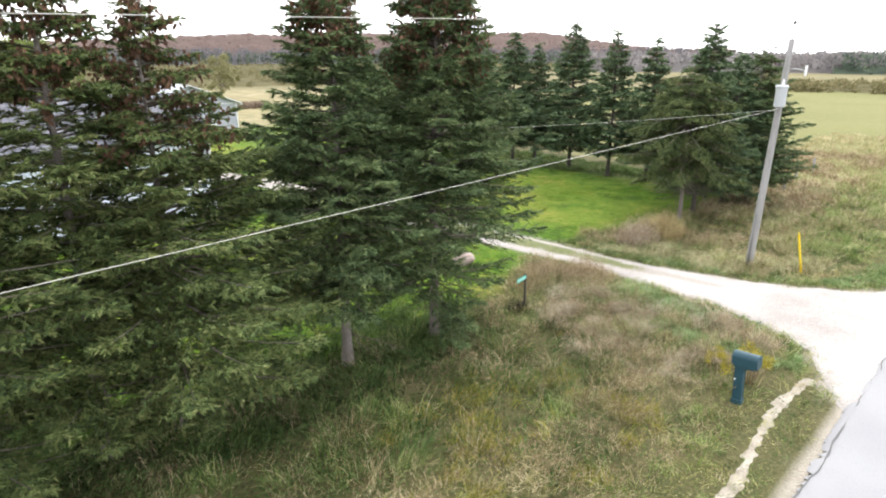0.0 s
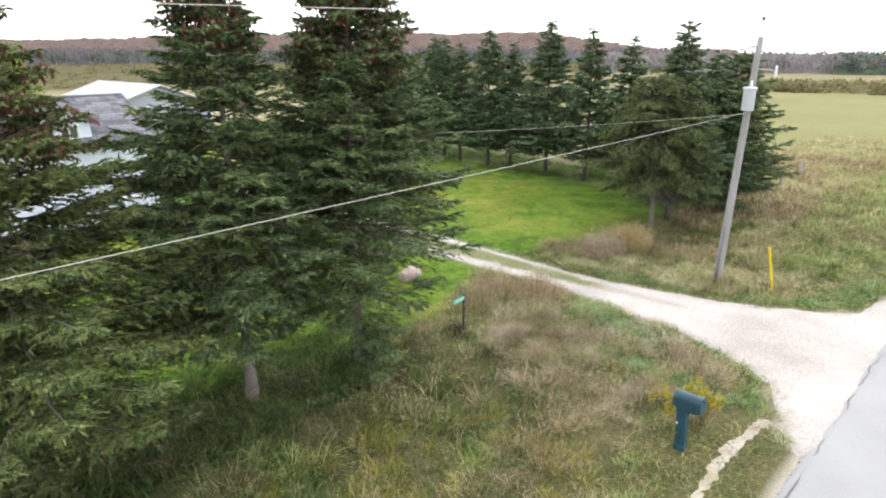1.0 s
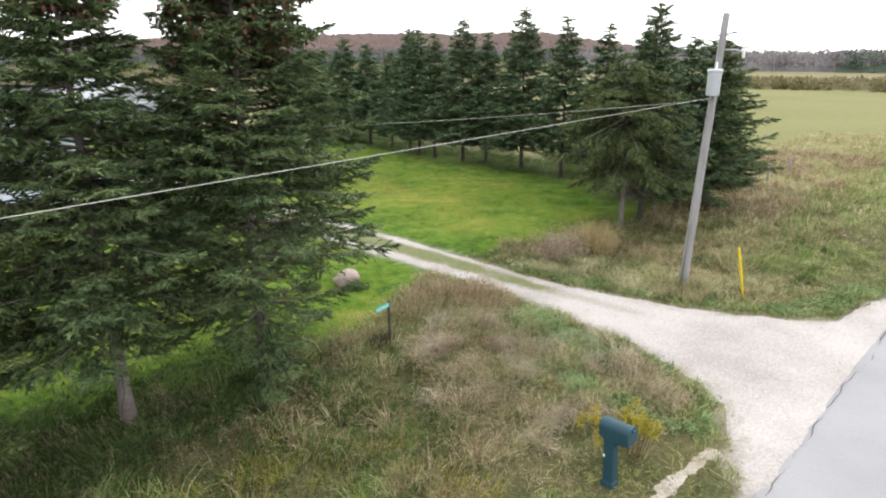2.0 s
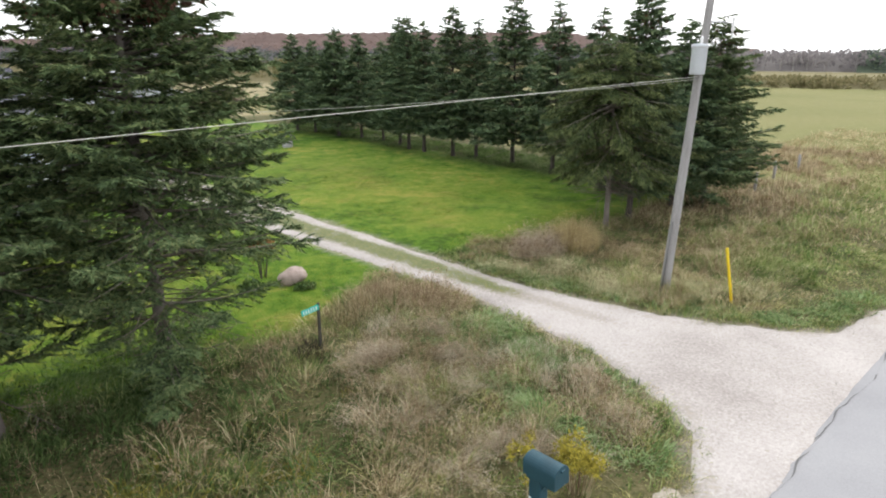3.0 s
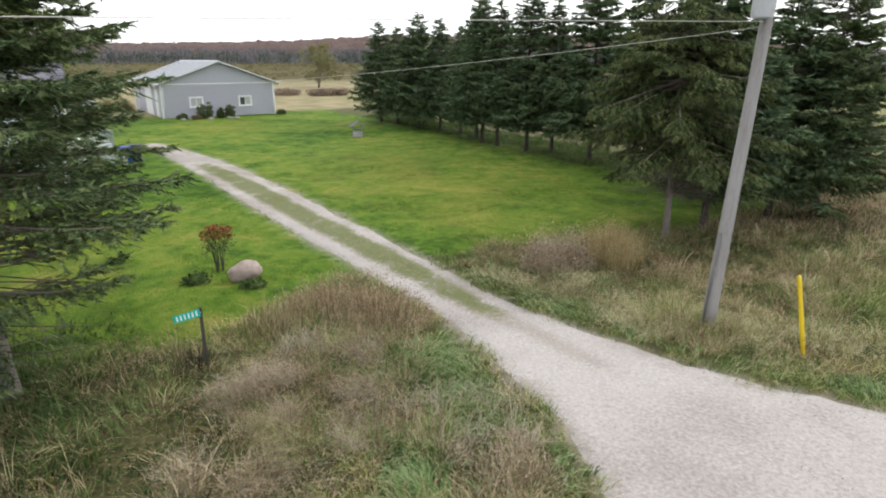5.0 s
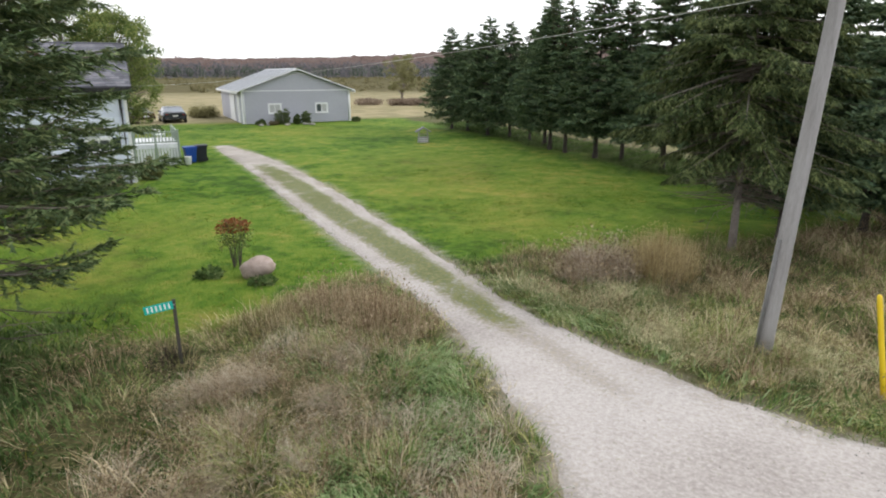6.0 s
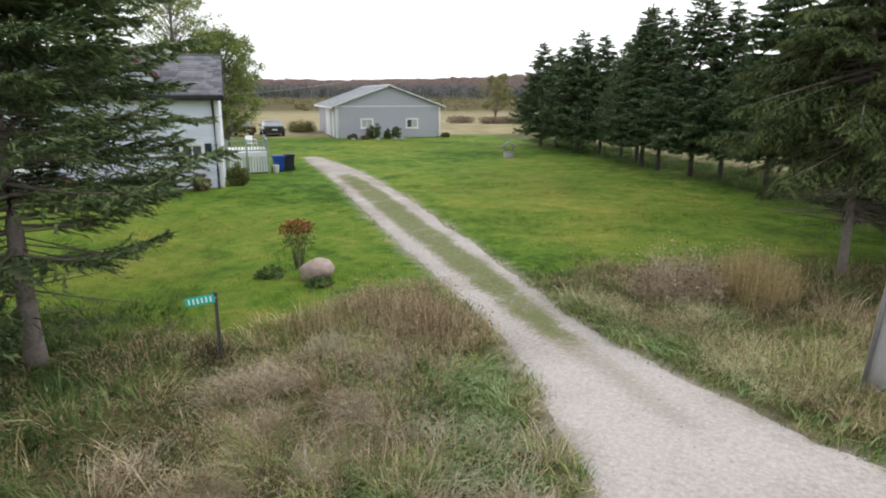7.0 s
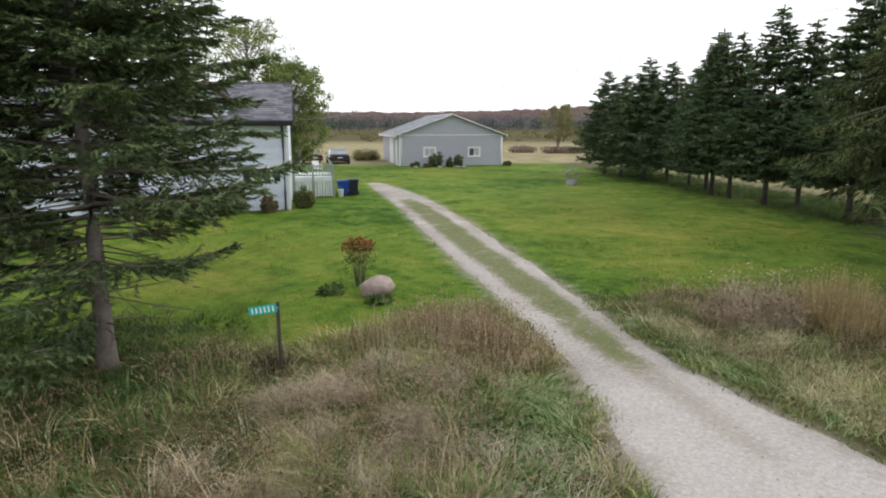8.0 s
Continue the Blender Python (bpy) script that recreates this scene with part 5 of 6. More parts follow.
STONE = mat("speckled_field_stone", [(0.19, 0.148, 0.128), (0.33, 0.262, 0.232), (0.47, 0.395, 0.360)], 0.18, 0.9, fine=0.02, bump=0.006, bump_size=0.03)
STONE_PALE = mat("pale_garden_stone", [(0.20, 0.19, 0.18), (0.32, 0.305, 0.29)], 0.2, 0.9, fine=0.02, bump=0.006)
b = part("boulder", blob((0.36, 0.25, 0.22), 3.0, 0.16, 4, 0.72), STONE)
b.matrix_basis = pose(1.17, 19.0, float(ground_z(1.17, 19.0)) + 0.16, 0, -16, 28)
tagged(b, "large rounded grey-brown field stone on the lawn", "boulder")


def red_shrub():
    rng = np.random.default_rng(61)
    x, y = 0.30, 19.40
    ob = thing("ornamental_bush", pose(x, y, float(ground_z(x, y))), "small upright bush with rust-red top leaves", "shrub")
    stems, top, low = bmesh.new(), [], []
    for i in range(12):
        az, r = rng.uniform(0, 6.28), rng.uniform(0.05, 0.30)
        tip = np.array([math.cos(az) * r, math.sin(az) * r, rng.uniform(0.78, 0.98)])
        tube([(math.cos(az) * 0.06, math.sin(az) * 0.06, -0.1), tip * np.array([0.5, 0.5, 0.5]), tip], [0.011, 0.008, 0.005], 5, False, stems)
        top.append(tip)
        low += [tip * np.array([1.1, 1.1, 0.78]), tip * np.array([0.9, 0.9, 0.62])]
    part("stem_cluster", stems, BARK_DARK, ob)
    part("red_foliage", leaf_cloud(rng, np.array(top), np.full(len(top), 0.14), 34, 0.07, 0.024), LEAF_RED, ob, "rust-red leaves")
    part("green_foliage", leaf_cloud(rng, np.array(low), np.full(len(low), 0.13), 12, 0.07, 0.022), LEAF, ob, "yellow-green lower leaves")
    return ob


red_shrub()
for u, v, s, seed in ((13.4, 11.3, 0.10, 1), (14.3, 10.3, 0.08, 3)):
    shrub(u, v, s * 3.0, s * 1.2, WEED_GREEN, 100 + seed, "low green leafy plant in the lawn beside the stone", 14, 0.09, 0.03)

# shrubs by the house and garage
shrub(10.7, 21.9, 0.32, 0.80, LEAF_BROWN, 71, "rounded browning shrub against the white wall")
shrub(11.85, 22.95, 0.42, 1.05, LEAF_OLIVE, 72, "rounded green shrub at the house corner")
shrub(9.0, 21.7, 0.8, 0.55, LEAF_SHRUB, 73, "low leafy planting along the white wall")
shrub(7.7, 21.5, 0.9, 0.75, LEAF_SHRUB, 74, "low leafy planting along the white wall")
shrub(6.4, 21.3, 0.7, 0.8, LEAF_BROWN, 75, "dark reddish shrub along the white wall")
shrub(19.85, 46.5, 0.58, 1.65, LEAF_SHRUB, 76, "dark green shrub beside the grey garage")
shrub(20.85, 46.4, 0.36, 0.95, LEAF_SHRUB, 77, "dark green shrub beside the grey garage")
shrub(21.65, 46.5, 0.42, 1.2, LEAF_SHRUB, 78, "dark green shrub beside the grey garage")
shrub(18.2, 46.4, 0.38, 0.45, LEAF_SHRUB, 79, "low dark shrub beside the grey garage")
shrub(19.1, 46.1, 0.38, 0.38, LEAF_BROWN, 80, "low browning plants beside the grey garage")
shrub(25.6, 47.1, 0.35, 0.42, LEAF_SHRUB, 81, "low dark shrub at the garage corner")
shrub(14.6, 56.0, 1.3, 1.15, BRUSH_LOW, 82, "wide green shrub at the edge of the field", 90, 0.12, 0.05)
for k in range(6):
    u, v = 18.2 + k * 0.75 + 0.3 * math.sin(k * 3.7), 45.8 + 0.3 * math.sin(k * 2.1)
    m = at(u, v, 0, 40 * k)
    m.translation.z = float(ground_z(m.translation.x, m.translation.y)) + 0.04
    r = part("garden_stone", blob((0.20 + 0.04 * (k % 3), 0.15, 0.10), 7.0 + k, 0.2, 2, 0.6), STONE_PALE)
    r.matrix_basis = m
    tagged(r, "pale rounded stone edging the shrub bed", "stone", "stones round the shrub bed")

# ---- yard things ----
BLUE = mat("blue_bin_plastic", [(0.004, 0.045, 0.26), (0.008, 0.065, 0.33)], 0.3, 0.5, fine=0.03)
BLACK = mat("dark_bin_plastic", [(0.012, 0.014, 0.022), (0.028, 0.030, 0.040)], 0.3, 0.55, fine=0.03)
RUBBER = mat("tyre_rubber", [(0.012, 0.012, 0.012), (0.025, 0.025, 0.025)], 0.2, 0.9)
CAR_DARK = mat("dark_blue_grey_car_paint", [(0.010, 0.012, 0.020), (0.018, 0.020, 0.030)], 0.5, 0.25, spec=0.6)
CAR_MAROON = mat("dark_maroon_car_paint", [(0.030, 0.008, 0.012), (0.045, 0.014, 0.018)], 0.5, 0.25, spec=0.6)
# car windows: the pale sky reflection is put into the base colour
CAR_GLASS = mat("sky_pale_car_glass", [(0.16, 0.18, 0.21), (0.26, 0.29, 0.33)], 0.6, 0.15, fine=0.1, spec=0.8)
LAMP_RED = mat("red_tail_lamp", [(0.100, 0.006, 0.006), (0.150, 0.010, 0.010)], 0.1, 0.25)
LAMP_CLEAR = mat("clear_lamp_lens", [(0.55, 0.56, 0.58), (0.70, 0.70, 0.72)], 0.1, 0.2)


def wheeled_bin(u, v, turn, body, label, h=0.98):
    m = at(u, v, 0, turn)
    m.translation.z = float(ground_z(m.translation.x, m.translation.y))
    ob = thing("wheeled_bin", m @ Matrix.Scale(0.84, 4), label, "bin", "bins beside the deck")
    bm = bmesh.new()
    lo = [bm.verts.new((x * 0.22, y * 0.24, 0.03)) for x, y in ((-1, -1), (1, -1), (1, 1), (-1, 1))]
    hi = [bm.verts.new((x * 0.29, y * 0.33, h - 0.08)) for x, y in ((-1, -1), (1, -1), (1, 1), (-1, 1))]
    for k in range(4):
        bm.faces.new((lo[k], lo[(k + 1) % 4], hi[(k + 1) % 4], hi[k]))
    bm.faces.new(lo[::-1])
    bm.faces.new(hi)
    bmesh.ops.bevel(bm, geom=bm.edges[:], offset=0.03, segments=2, affect="EDGES")
    part("body", bm, body, ob)
    part("rim", box(-0.315, -0.355, h - 0.12, 0.315, 0.355, h - 0.075, 0.015), body, ob)
    lid = part("lid", box(-0.325, -0.37, h - 0.075, 0.325, 0.36, h - 0.02, 0.022), body, ob)
    part("lid_rib", box(-0.24, -0.28, h - 0.021, 0.24, 0.24, h, 0.012), body, lid)
    part("handle", tube([(-0.26, 0.38, h - 0.1), (-0.26, 0.43, h - 0.08), (0.26, 0.43, h - 0.08), (0.26, 0.38, h - 0.1)], [0.016] * 4, 8), body, ob)
    for x in (-0.27, 0.27):
        part("wheel", tube([(x - 0.03, 0.27, 0.10), (x + 0.03, 0.27, 0.10)], [0.10, 0.10], 14), RUBBER, ob)
    return ob


wheeled_bin(13.22, 27.25, 10, BLUE, "bright blue plastic wheeled bin standing on the grass", 0.84)
wheeled_bin(13.68, 27.45, 0, BLACK, "dark wheeled bin standing beside the blue bin", 0.88)
pm = at(13.12, 26.72, 0)
pail = thing("pail", pose(pm.translation.x, pm.translation.y, float(ground_z(pm.translation.x, pm.translation.y))), "small white plastic pail on the grass", "pail")
part("body", tube([(0, 0, 0), (0, 0, 0.02), (0, 0, 0.32), (0, 0, 0.33)], [0.10, 0.115, 0.14, 0.15], 16), TRIM_WHITE, pail)
part("bail", tube([(0.15 * math.cos(a), 0, 0.31 + 0.10 * math.sin(a)) for a in np.linspace(0, math.pi, 9)], [0.004] * 9, 5), GALV, pail)


def car(u, v, turn, paint, label):
    """A plain saloon; local -y is its tail."""
    m = at(u, v, 0, turn)
    m.translation.z = float(ground_z(m.translation.x, m.translation.y))
    ob = thing("car", m @ Matrix.Diagonal((0.97, 0.90, 0.82, 1.0)), label, "car", "cars parked in the yard")
    rows = [(-2.2, 0.55, 0.92, 0.76), (-2.1, 0.32, 0.98, 0.84), (-1.4, 0.26, 1.02, 0.88), (0.0, 0.24, 0.98, 0.89), (1.2, 0.26, 0.94, 0.88), (2.0, 0.30, 0.82, 0.82), (2.25, 0.45, 0.66, 0.70)]
    bm, rings = bmesh.new(), []
    for y, z0, z1, w in rows:
        rings.append([bm.verts.new(c) for c in ((-w, y, z0 + 0.05), (-w * 0.9, y, z0), (w * 0.9, y, z0), (w, y, z0 + 0.05), (w * 1.01, y, (z0 + z1) / 2), (w * 0.93, y, z1 - 0.03), (w * 0.7, y, z1), (-w * 0.7, y, z1), (-w * 0.93, y, z1 - 0.03), (-w * 1.01, y, (z0 + z1) / 2))])
    for a, b in zip(rings, rings[1:]):
        for k in range(10):
            bm.faces.new((a[k], a[(k + 1) % 10], b[(k + 1) % 10], b[k])).smooth = True
    bm.faces.new(rings[0][::-1])
    bm.faces.new(rings[-1])
    bmesh.ops.recalc_face_normals(bm, faces=bm.faces[:])
    body = part("body", bm, paint, ob)
    cab = [(-1.55, 0.96, 0.96, 0.80), (-0.95, 0.96, 1.40, 0.66), (0.25, 0.95, 1.43, 0.66), (1.15, 0.92, 0.93, 0.80)]
    bm, rings = bmesh.new(), []
    for y, z0, z1, w in cab:
        rings.append([bm.verts.new(c) for c in ((-0.82, y, z0), (0.82, y, z0), (w, y, z1), (-w, y, z1))])
    for a, b in zip(rings, rings[1:]):
        for k in range(4):
            bm.faces.new((a[k], a[(k + 1) % 4], b[(k + 1) % 4], b[k]))
    bmesh.ops.recalc_face_normals(bm, faces=bm.faces[:])
    part("glasshouse", bm, CAR_GLASS, ob, "pale car windows with sky reflection in their colour")
    part("roof", box(-0.64, -0.93, 1.395, 0.64, 0.24, 1.45, 0.02), paint, ob)
    for x in (-1, 1):
        part("tail_lamp", box(x * 0.62 - 0.10, -2.225, 0.74, x * 0.62 + 0.10, -2.17, 0.85, 0.01), LAMP_RED, ob)
        part("headlamp", box(x * 0.52 - 0.14, 2.15, 0.52, x * 0.52 + 0.14, 2.24, 0.66, 0.01), LAMP_CLEAR, ob)
        part("mirror", box(x * 0.92 - 0.09, 0.72, 0.92, x * 0.92 + 0.09, 0.84, 1.06, 0.02), paint, ob)
        for y in (-1.35, 1.35):
            w = part("wheel", tube([(x * 0.68, y, 0.31), (x * 0.90, y, 0.31)], [0.31, 0.31], 20), RUBBER, ob)
            part("rim", tube([(x * 0.895, y, 0.31), (x * 0.91, y, 0.31)], [0.20, 0.19], 16), GALV, w)
    part("bumper", box(-0.78, -2.28, 0.36, 0.78, -2.12, 0.56, 0.03), paint, ob)
    part("number_plate", box(-0.20, -2.295, 0.62, 0.20, -2.215, 0.72), LAMP_CLEAR, ob)
    return ob


car(12.15, 53.0, 8, CAR_DARK, "dark saloon car parked on the grass")
car(9.2, 53.0, 35, CAR_MAROON, "dark maroon car parked behind the house")


def wishing_well():
    x, y = from_uv(25.24, 30.9)
    ob = thing("wishing_well", pose(x, y, float(ground_z(x, y)), 0, 0, 30), "small weathered grey ornamental wishing well", "garden ornament")
    part("base", tube([(0, 0, -0.05), (0, 0, 0.30)], [0.30, 0.28], 10), DECK_WOOD, ob)
    for z in (0.04, 0.15, 0.26):
        part("hoop", tube([(0, 0, z), (0, 0, z + 0.05)], [0.315, 0.315], 10), POLE_WOOD, ob)
    for s in (-1, 1):
        part("post", box(s * 0.24 - 0.03, -0.03, 0.28, s * 0.24 + 0.03, 0.03, 0.66), POLE_WOOD, ob)
        part("roof_slope", prism([(0.0, 0.80), (s * 0.42, 0.56), (s * 0.42, 0.60), (0.0, 0.85)], -0.32, 0.32), SHINGLE, ob)
    part("crossbar", tube([(-0.26, 0, 0.46), (0.30, 0, 0.46)], [0.02, 0.02], 8), POLE_WOOD, ob)
    return ob


wishing_well()

post = None
for k in range(3):
    m = at(33.5 + 3.1 * k, 7.4 + 0.5 * math.sin(k), 0, 20 * k)
    m.translation.z = float(ground_z(m.translation.x, m.translation.y))
    if post is None:
        post = thing("fence_post", m, "weathered pale wooden fence post at the field edge", "fence post", "fence posts")
        part("stake", tube([(0, 0, -0.3), (0, 0, 0.4), (0.02, 0.01, 0.78)], [0.065, 0.06, 0.055], 9), POLE_WOOD, post)
        part("staple", tube([(0.055, 0, 0.6), (0.08, 0, 0.6)], [0.01, 0.01], 5), GALV, post)
    else:
        copy_thing(post, m)


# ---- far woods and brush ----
# far woods: distance haze is mixed into these lightened colours
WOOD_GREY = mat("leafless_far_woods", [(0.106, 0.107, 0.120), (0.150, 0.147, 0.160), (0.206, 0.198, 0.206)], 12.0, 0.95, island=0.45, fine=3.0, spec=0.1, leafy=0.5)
WOOD_HAZY = mat("hazy_leafless_far_woods", [(0.160, 0.150, 0.152), (0.220, 0.205, 0.205), (0.290, 0.270, 0.262)], 14.0, 0.95, island=0.4, fine=3.0, spec=0.1, leafy=0.5)
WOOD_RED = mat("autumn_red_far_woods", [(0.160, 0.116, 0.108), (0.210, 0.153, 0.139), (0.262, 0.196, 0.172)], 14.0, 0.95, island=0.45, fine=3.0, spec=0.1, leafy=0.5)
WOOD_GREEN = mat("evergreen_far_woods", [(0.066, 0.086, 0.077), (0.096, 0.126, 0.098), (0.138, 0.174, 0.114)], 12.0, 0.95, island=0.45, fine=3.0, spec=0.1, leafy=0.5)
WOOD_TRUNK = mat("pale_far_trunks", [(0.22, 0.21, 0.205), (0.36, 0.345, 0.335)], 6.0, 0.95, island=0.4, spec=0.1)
BRUSH = mat("olive_brush", [(0.125, 0.118, 0.058), (0.180, 0.165, 0.085), (0.245, 0.215, 0.120)], 5.0, 0.95, island=0.5, fine=1.5, spec=0.1, leafy=0.5)
BRUSH_BROWN = mat("brown_brush", [(0.172, 0.134, 0.105), (0.247, 0.194, 0.147), (0.321, 0.261, 0.194)], 5.0, 0.95, island=0.5, fine=1.5, spec=0.1, leafy=0.5)


def stand(name, label, az0, az1, near, far_, count, height, leafmat, seed, trunks=True, leaves=26, spread=0.22, leaf=1.5, mass=0.0):
    """A far stand of trees between two bearings (degrees from north, east positive) and two distances."""
    rng = np.random.default_rng(seed)
    az, d = np.radians(rng.uniform(az0, az1, count)), rng.uniform(near, far_, count)
    x, y = np.sin(az) * d, np.cos(az) * d
    z = ground_z(x, y)
    h = height * rng.uniform(0.80, 1.08, count)
    n = count * leaves
    t = rng.uniform(0.28 if trunks else 0.02, 1.0, n)
    hh = np.repeat(h, leaves)
    r = hh * spread * np.sin(np.clip(t, 0.1, 1) * 2.6) * np.sqrt(rng.random(n))
    a = rng.uniform(0, 6.283, n)
    base = np.stack((np.repeat(x, leaves) + np.cos(a) * r, np.repeat(y, leaves) + np.sin(a) * r, np.repeat(z, leaves) + t * hh - leaf * 0.3), 1)
    way = unit(rng.normal(0, 1, (n, 3)) + np.array([0, 0, 0.7]))
    v = diamonds(base, way, unit(np.cross(way, rng.normal(0, 1, (n, 3)))), leaf * rng.uniform(0.6, 1.4, n), leaf * 0.33 * rng.uniform(0.7, 1.3, n))
    ob = thing(name, Matrix(), label, "woods", kind="stuff")
    part("canopy", mesh_arrays("canopy", v, quads_for(n)), leafmat, ob)
    if mass:
        aa, dd = np.radians(np.arange(az0, az1 + 0.2, 0.2)), np.linspace(near, far_, max(3, int((far_ - near) / 9)))
        A, D = np.meshgrid(aa, dd)
        gx_, gy_ = np.sin(A) * D, np.cos(A) * D
        gz_ = ground_z(gx_, gy_) + height * mass * (0.55 + 0.75 * vnoise(gx_, gy_, 5.0, seed, 3))
        gz_[0] = ground_z(gx_[0], gy_[0]) - 0.5
        k = np.arange(A.size).reshape(A.shape)
        part("thicket", mesh_arrays("thicket", np.dstack((gx_, gy_, gz_)), np.stack((k[:-1, :-1], k[:-1, 1:], k[1:, 1:], k[1:, :-1]), -1)), leafmat, ob)
    if trunks:
        up = np.tile(np.array([0, 0, 1.0]), (count, 1)) + rng.normal(0, 0.03, (count, 3))
        b = np.stack((x, y, z - 0.5), 1)
        s = unit(np.stack((np.cos(az), -np.sin(az), 0 * az), 1))
        w = np.full(count, 0.16)
        q = np.stack((b - s * 0.16, b + s * 0.16, b + s * 0.08 + up * (h * 0.85)[:, None], b - s * 0.08 + up * (h * 0.85)[:, None]), 1).reshape(-1, 3)
        f = np.stack((np.sin(az), np.cos(az), 0 * az), 1)
        q2 = np.stack((b - f * 0.16, b + f * 0.16, b + f * 0.08 + up * (h * 0.85)[:, None], b - f * 0.08 + up * (h * 0.85)[:, None]), 1).reshape(-1, 3)
        q = np.concatenate((q, q2))
        part("trunk_stand", mesh_arrays("trunk_stand", q, quads_for(len(q) // 4)), WOOD_TRUNK, ob)
    return ob


stand("far_woods", "hazy leafless grey woods beyond the fields", -70, 22, 390, 425, 1200, 10.0, WOOD_GREY, 201, leaves=26, leaf=1.0, spread=0.3, mass=0.6)
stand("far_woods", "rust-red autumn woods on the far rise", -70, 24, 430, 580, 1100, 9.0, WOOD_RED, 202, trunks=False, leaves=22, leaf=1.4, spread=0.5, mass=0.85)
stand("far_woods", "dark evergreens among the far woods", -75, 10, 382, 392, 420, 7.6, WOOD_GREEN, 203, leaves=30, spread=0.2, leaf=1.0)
stand("far_woods", "hazy grey-brown leafless woods beyond the hay field", 12, 75, 235, 345, 2300, 6.2, WOOD_HAZY, 204, leaves=16, leaf=1.3, spread=0.45, mass=0.62)
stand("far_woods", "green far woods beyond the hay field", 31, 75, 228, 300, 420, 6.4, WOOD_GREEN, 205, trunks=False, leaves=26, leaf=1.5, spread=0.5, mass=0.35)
stand("hedgerow", "olive brush at the far edge of the hay field", 18, 75, 122, 142, 650, 1.6, BRUSH, 206, trunks=False, leaves=30, leaf=0.6, spread=0.9, mass=0.62)
stand("field_brush", "olive brush across the back field", -75, 12, 230, 380, 700, 2.0, BRUSH, 207, trunks=False, leaves=22, leaf=0.8, spread=0.9, mass=0.55)
stand("field_brush", "low brown brush at the lawn's far edge", -21.5, -15.8, 80, 83.0, 60, 0.75, BRUSH_BROWN, 208, trunks=False, leaves=70, leaf=0.22, spread=1.3)
stand("field_brush", "mixed brush across the back field", -75, 8, 132, 225, 420, 1.25, BRUSH, 209, trunks=False, leaves=44, leaf=0.5, spread=1.1, mass=0.45)


# ---- grass ----
def blades(rng, x, y, height, width, lean, heading, short=False):
    """Curved grass blades: a quad and a tip each; short ones are a single triangle."""
    n = len(x)
    z = ground_z(x, y) - 0.02
    fwd = np.stack((np.cos(heading), np.sin(heading), np.zeros(n)), 1)
    turn = rng.uniform(-0.9, 0.9, n)
    side = np.stack((-np.sin(heading), np.cos(heading), np.zeros(n)), 1) * np.cos(turn)[:, None] + fwd * np.sin(turn)[:, None]
    base = np.stack((x, y, z), 1)
    out = []
    for s, w in ((0.0, 1.0),) if short else ((0.0, 1.0), (0.55, 0.8)):
        c = base + fwd * (height * lean * s ** 1.7)[:, None] + np.array([0, 0, 1.0]) * (height * (s - 0.42 * lean * s * s))[:, None]
        out += [c - side * (width * w / 2)[:, None], c + side * (width * w / 2)[:, None]]
    out.append(base + fwd * (height * lean)[:, None] + np.array([0, 0, 1.0]) * (height * (1 - 0.42 * lean))[:, None])
    v = np.stack(out, 1).reshape(-1, 3)
    k = len(out)
    i = np.arange(n)[:, None] * k
    return v, None if short else i + np.array([0, 1, 3, 2]), i + np.array([k - 3, k - 2, k - 1])


def grass(name, label, material, seed, count, area, chance, height, width, lean, clump=0.0, per=1, short=False, dome=0.0):
    """Scatters blades over area (u0, u1, v0, v1) where chance(x, y, u, v) allows it."""
    rng = np.random.default_rng(seed)
    u, v = rng.uniform(area[0], area[1], count), rng.uniform(area[2], area[3], count)
    x, y = -1.25 + (u - v) / R2, 1.25 + (u + v) / R2
    keep = rng.random(count) < chance(x, y, u, v)
    x, y, u, v = x[keep], y[keep], u[keep], v[keep]
    size, own = np.ones(len(x)), 0.0
    if per > 1:
        size = np.repeat(rng.uniform(0.5, 1.45, len(x)), per)
        own = np.repeat(rng.normal(0, 0.8, len(x)), per)
        x, y, u, v = (np.repeat(q, per) for q in (x, y, u, v))
        a, r = rng.uniform(0, 6.283, len(x)), clump * np.sqrt(rng.random(len(x)))
        x, y = x + np.cos(a) * r, y + np.sin(a) * r
        size = size * (1 + dome * (0.35 - 0.8 * r / clump))
    n = len(x)
    flow = 6.283 * 1.6 * vnoise(x, y, 1.1, seed + 5, 2) + own
    if dome:
        # tussocks fall open from their middle, pressed over with the rest
        flow = np.arctan2(np.sin(flow) + 1.5 * dome * np.sin(a), np.cos(flow) + 1.5 * dome * np.cos(a))
    head = flow + rng.normal(0, 0.5, n)
    ln = np.clip(lean[0] + lean[1] * rng.normal(0, 1, n), 0.05, 1.35)
    vv, q, t = blades(rng, x, y, height(x, y, u, v) * size * rng.uniform(0.55, 1.2, n), width * rng.uniform(0.7, 1.4, n), ln, head, short)
    return tagged(part(name, mesh_arrays(name, vv, q, t), material), label, "grass", kind="stuff")


def rough_zone(x, y, u, v):
    """1 on the unmown verge."""
    g = gravel_dist(x, y) + 0.3 * (vnoise(x, y, 0.8, 61) - 0.5)
    return smooth(-0.06, 0.14, g) * (1 - lawn_mask(x, y)) * smooth(0.08, 0.35, v) * (0.55 + 0.45 * smooth(0.0, 0.12, track_keep(x, y)))


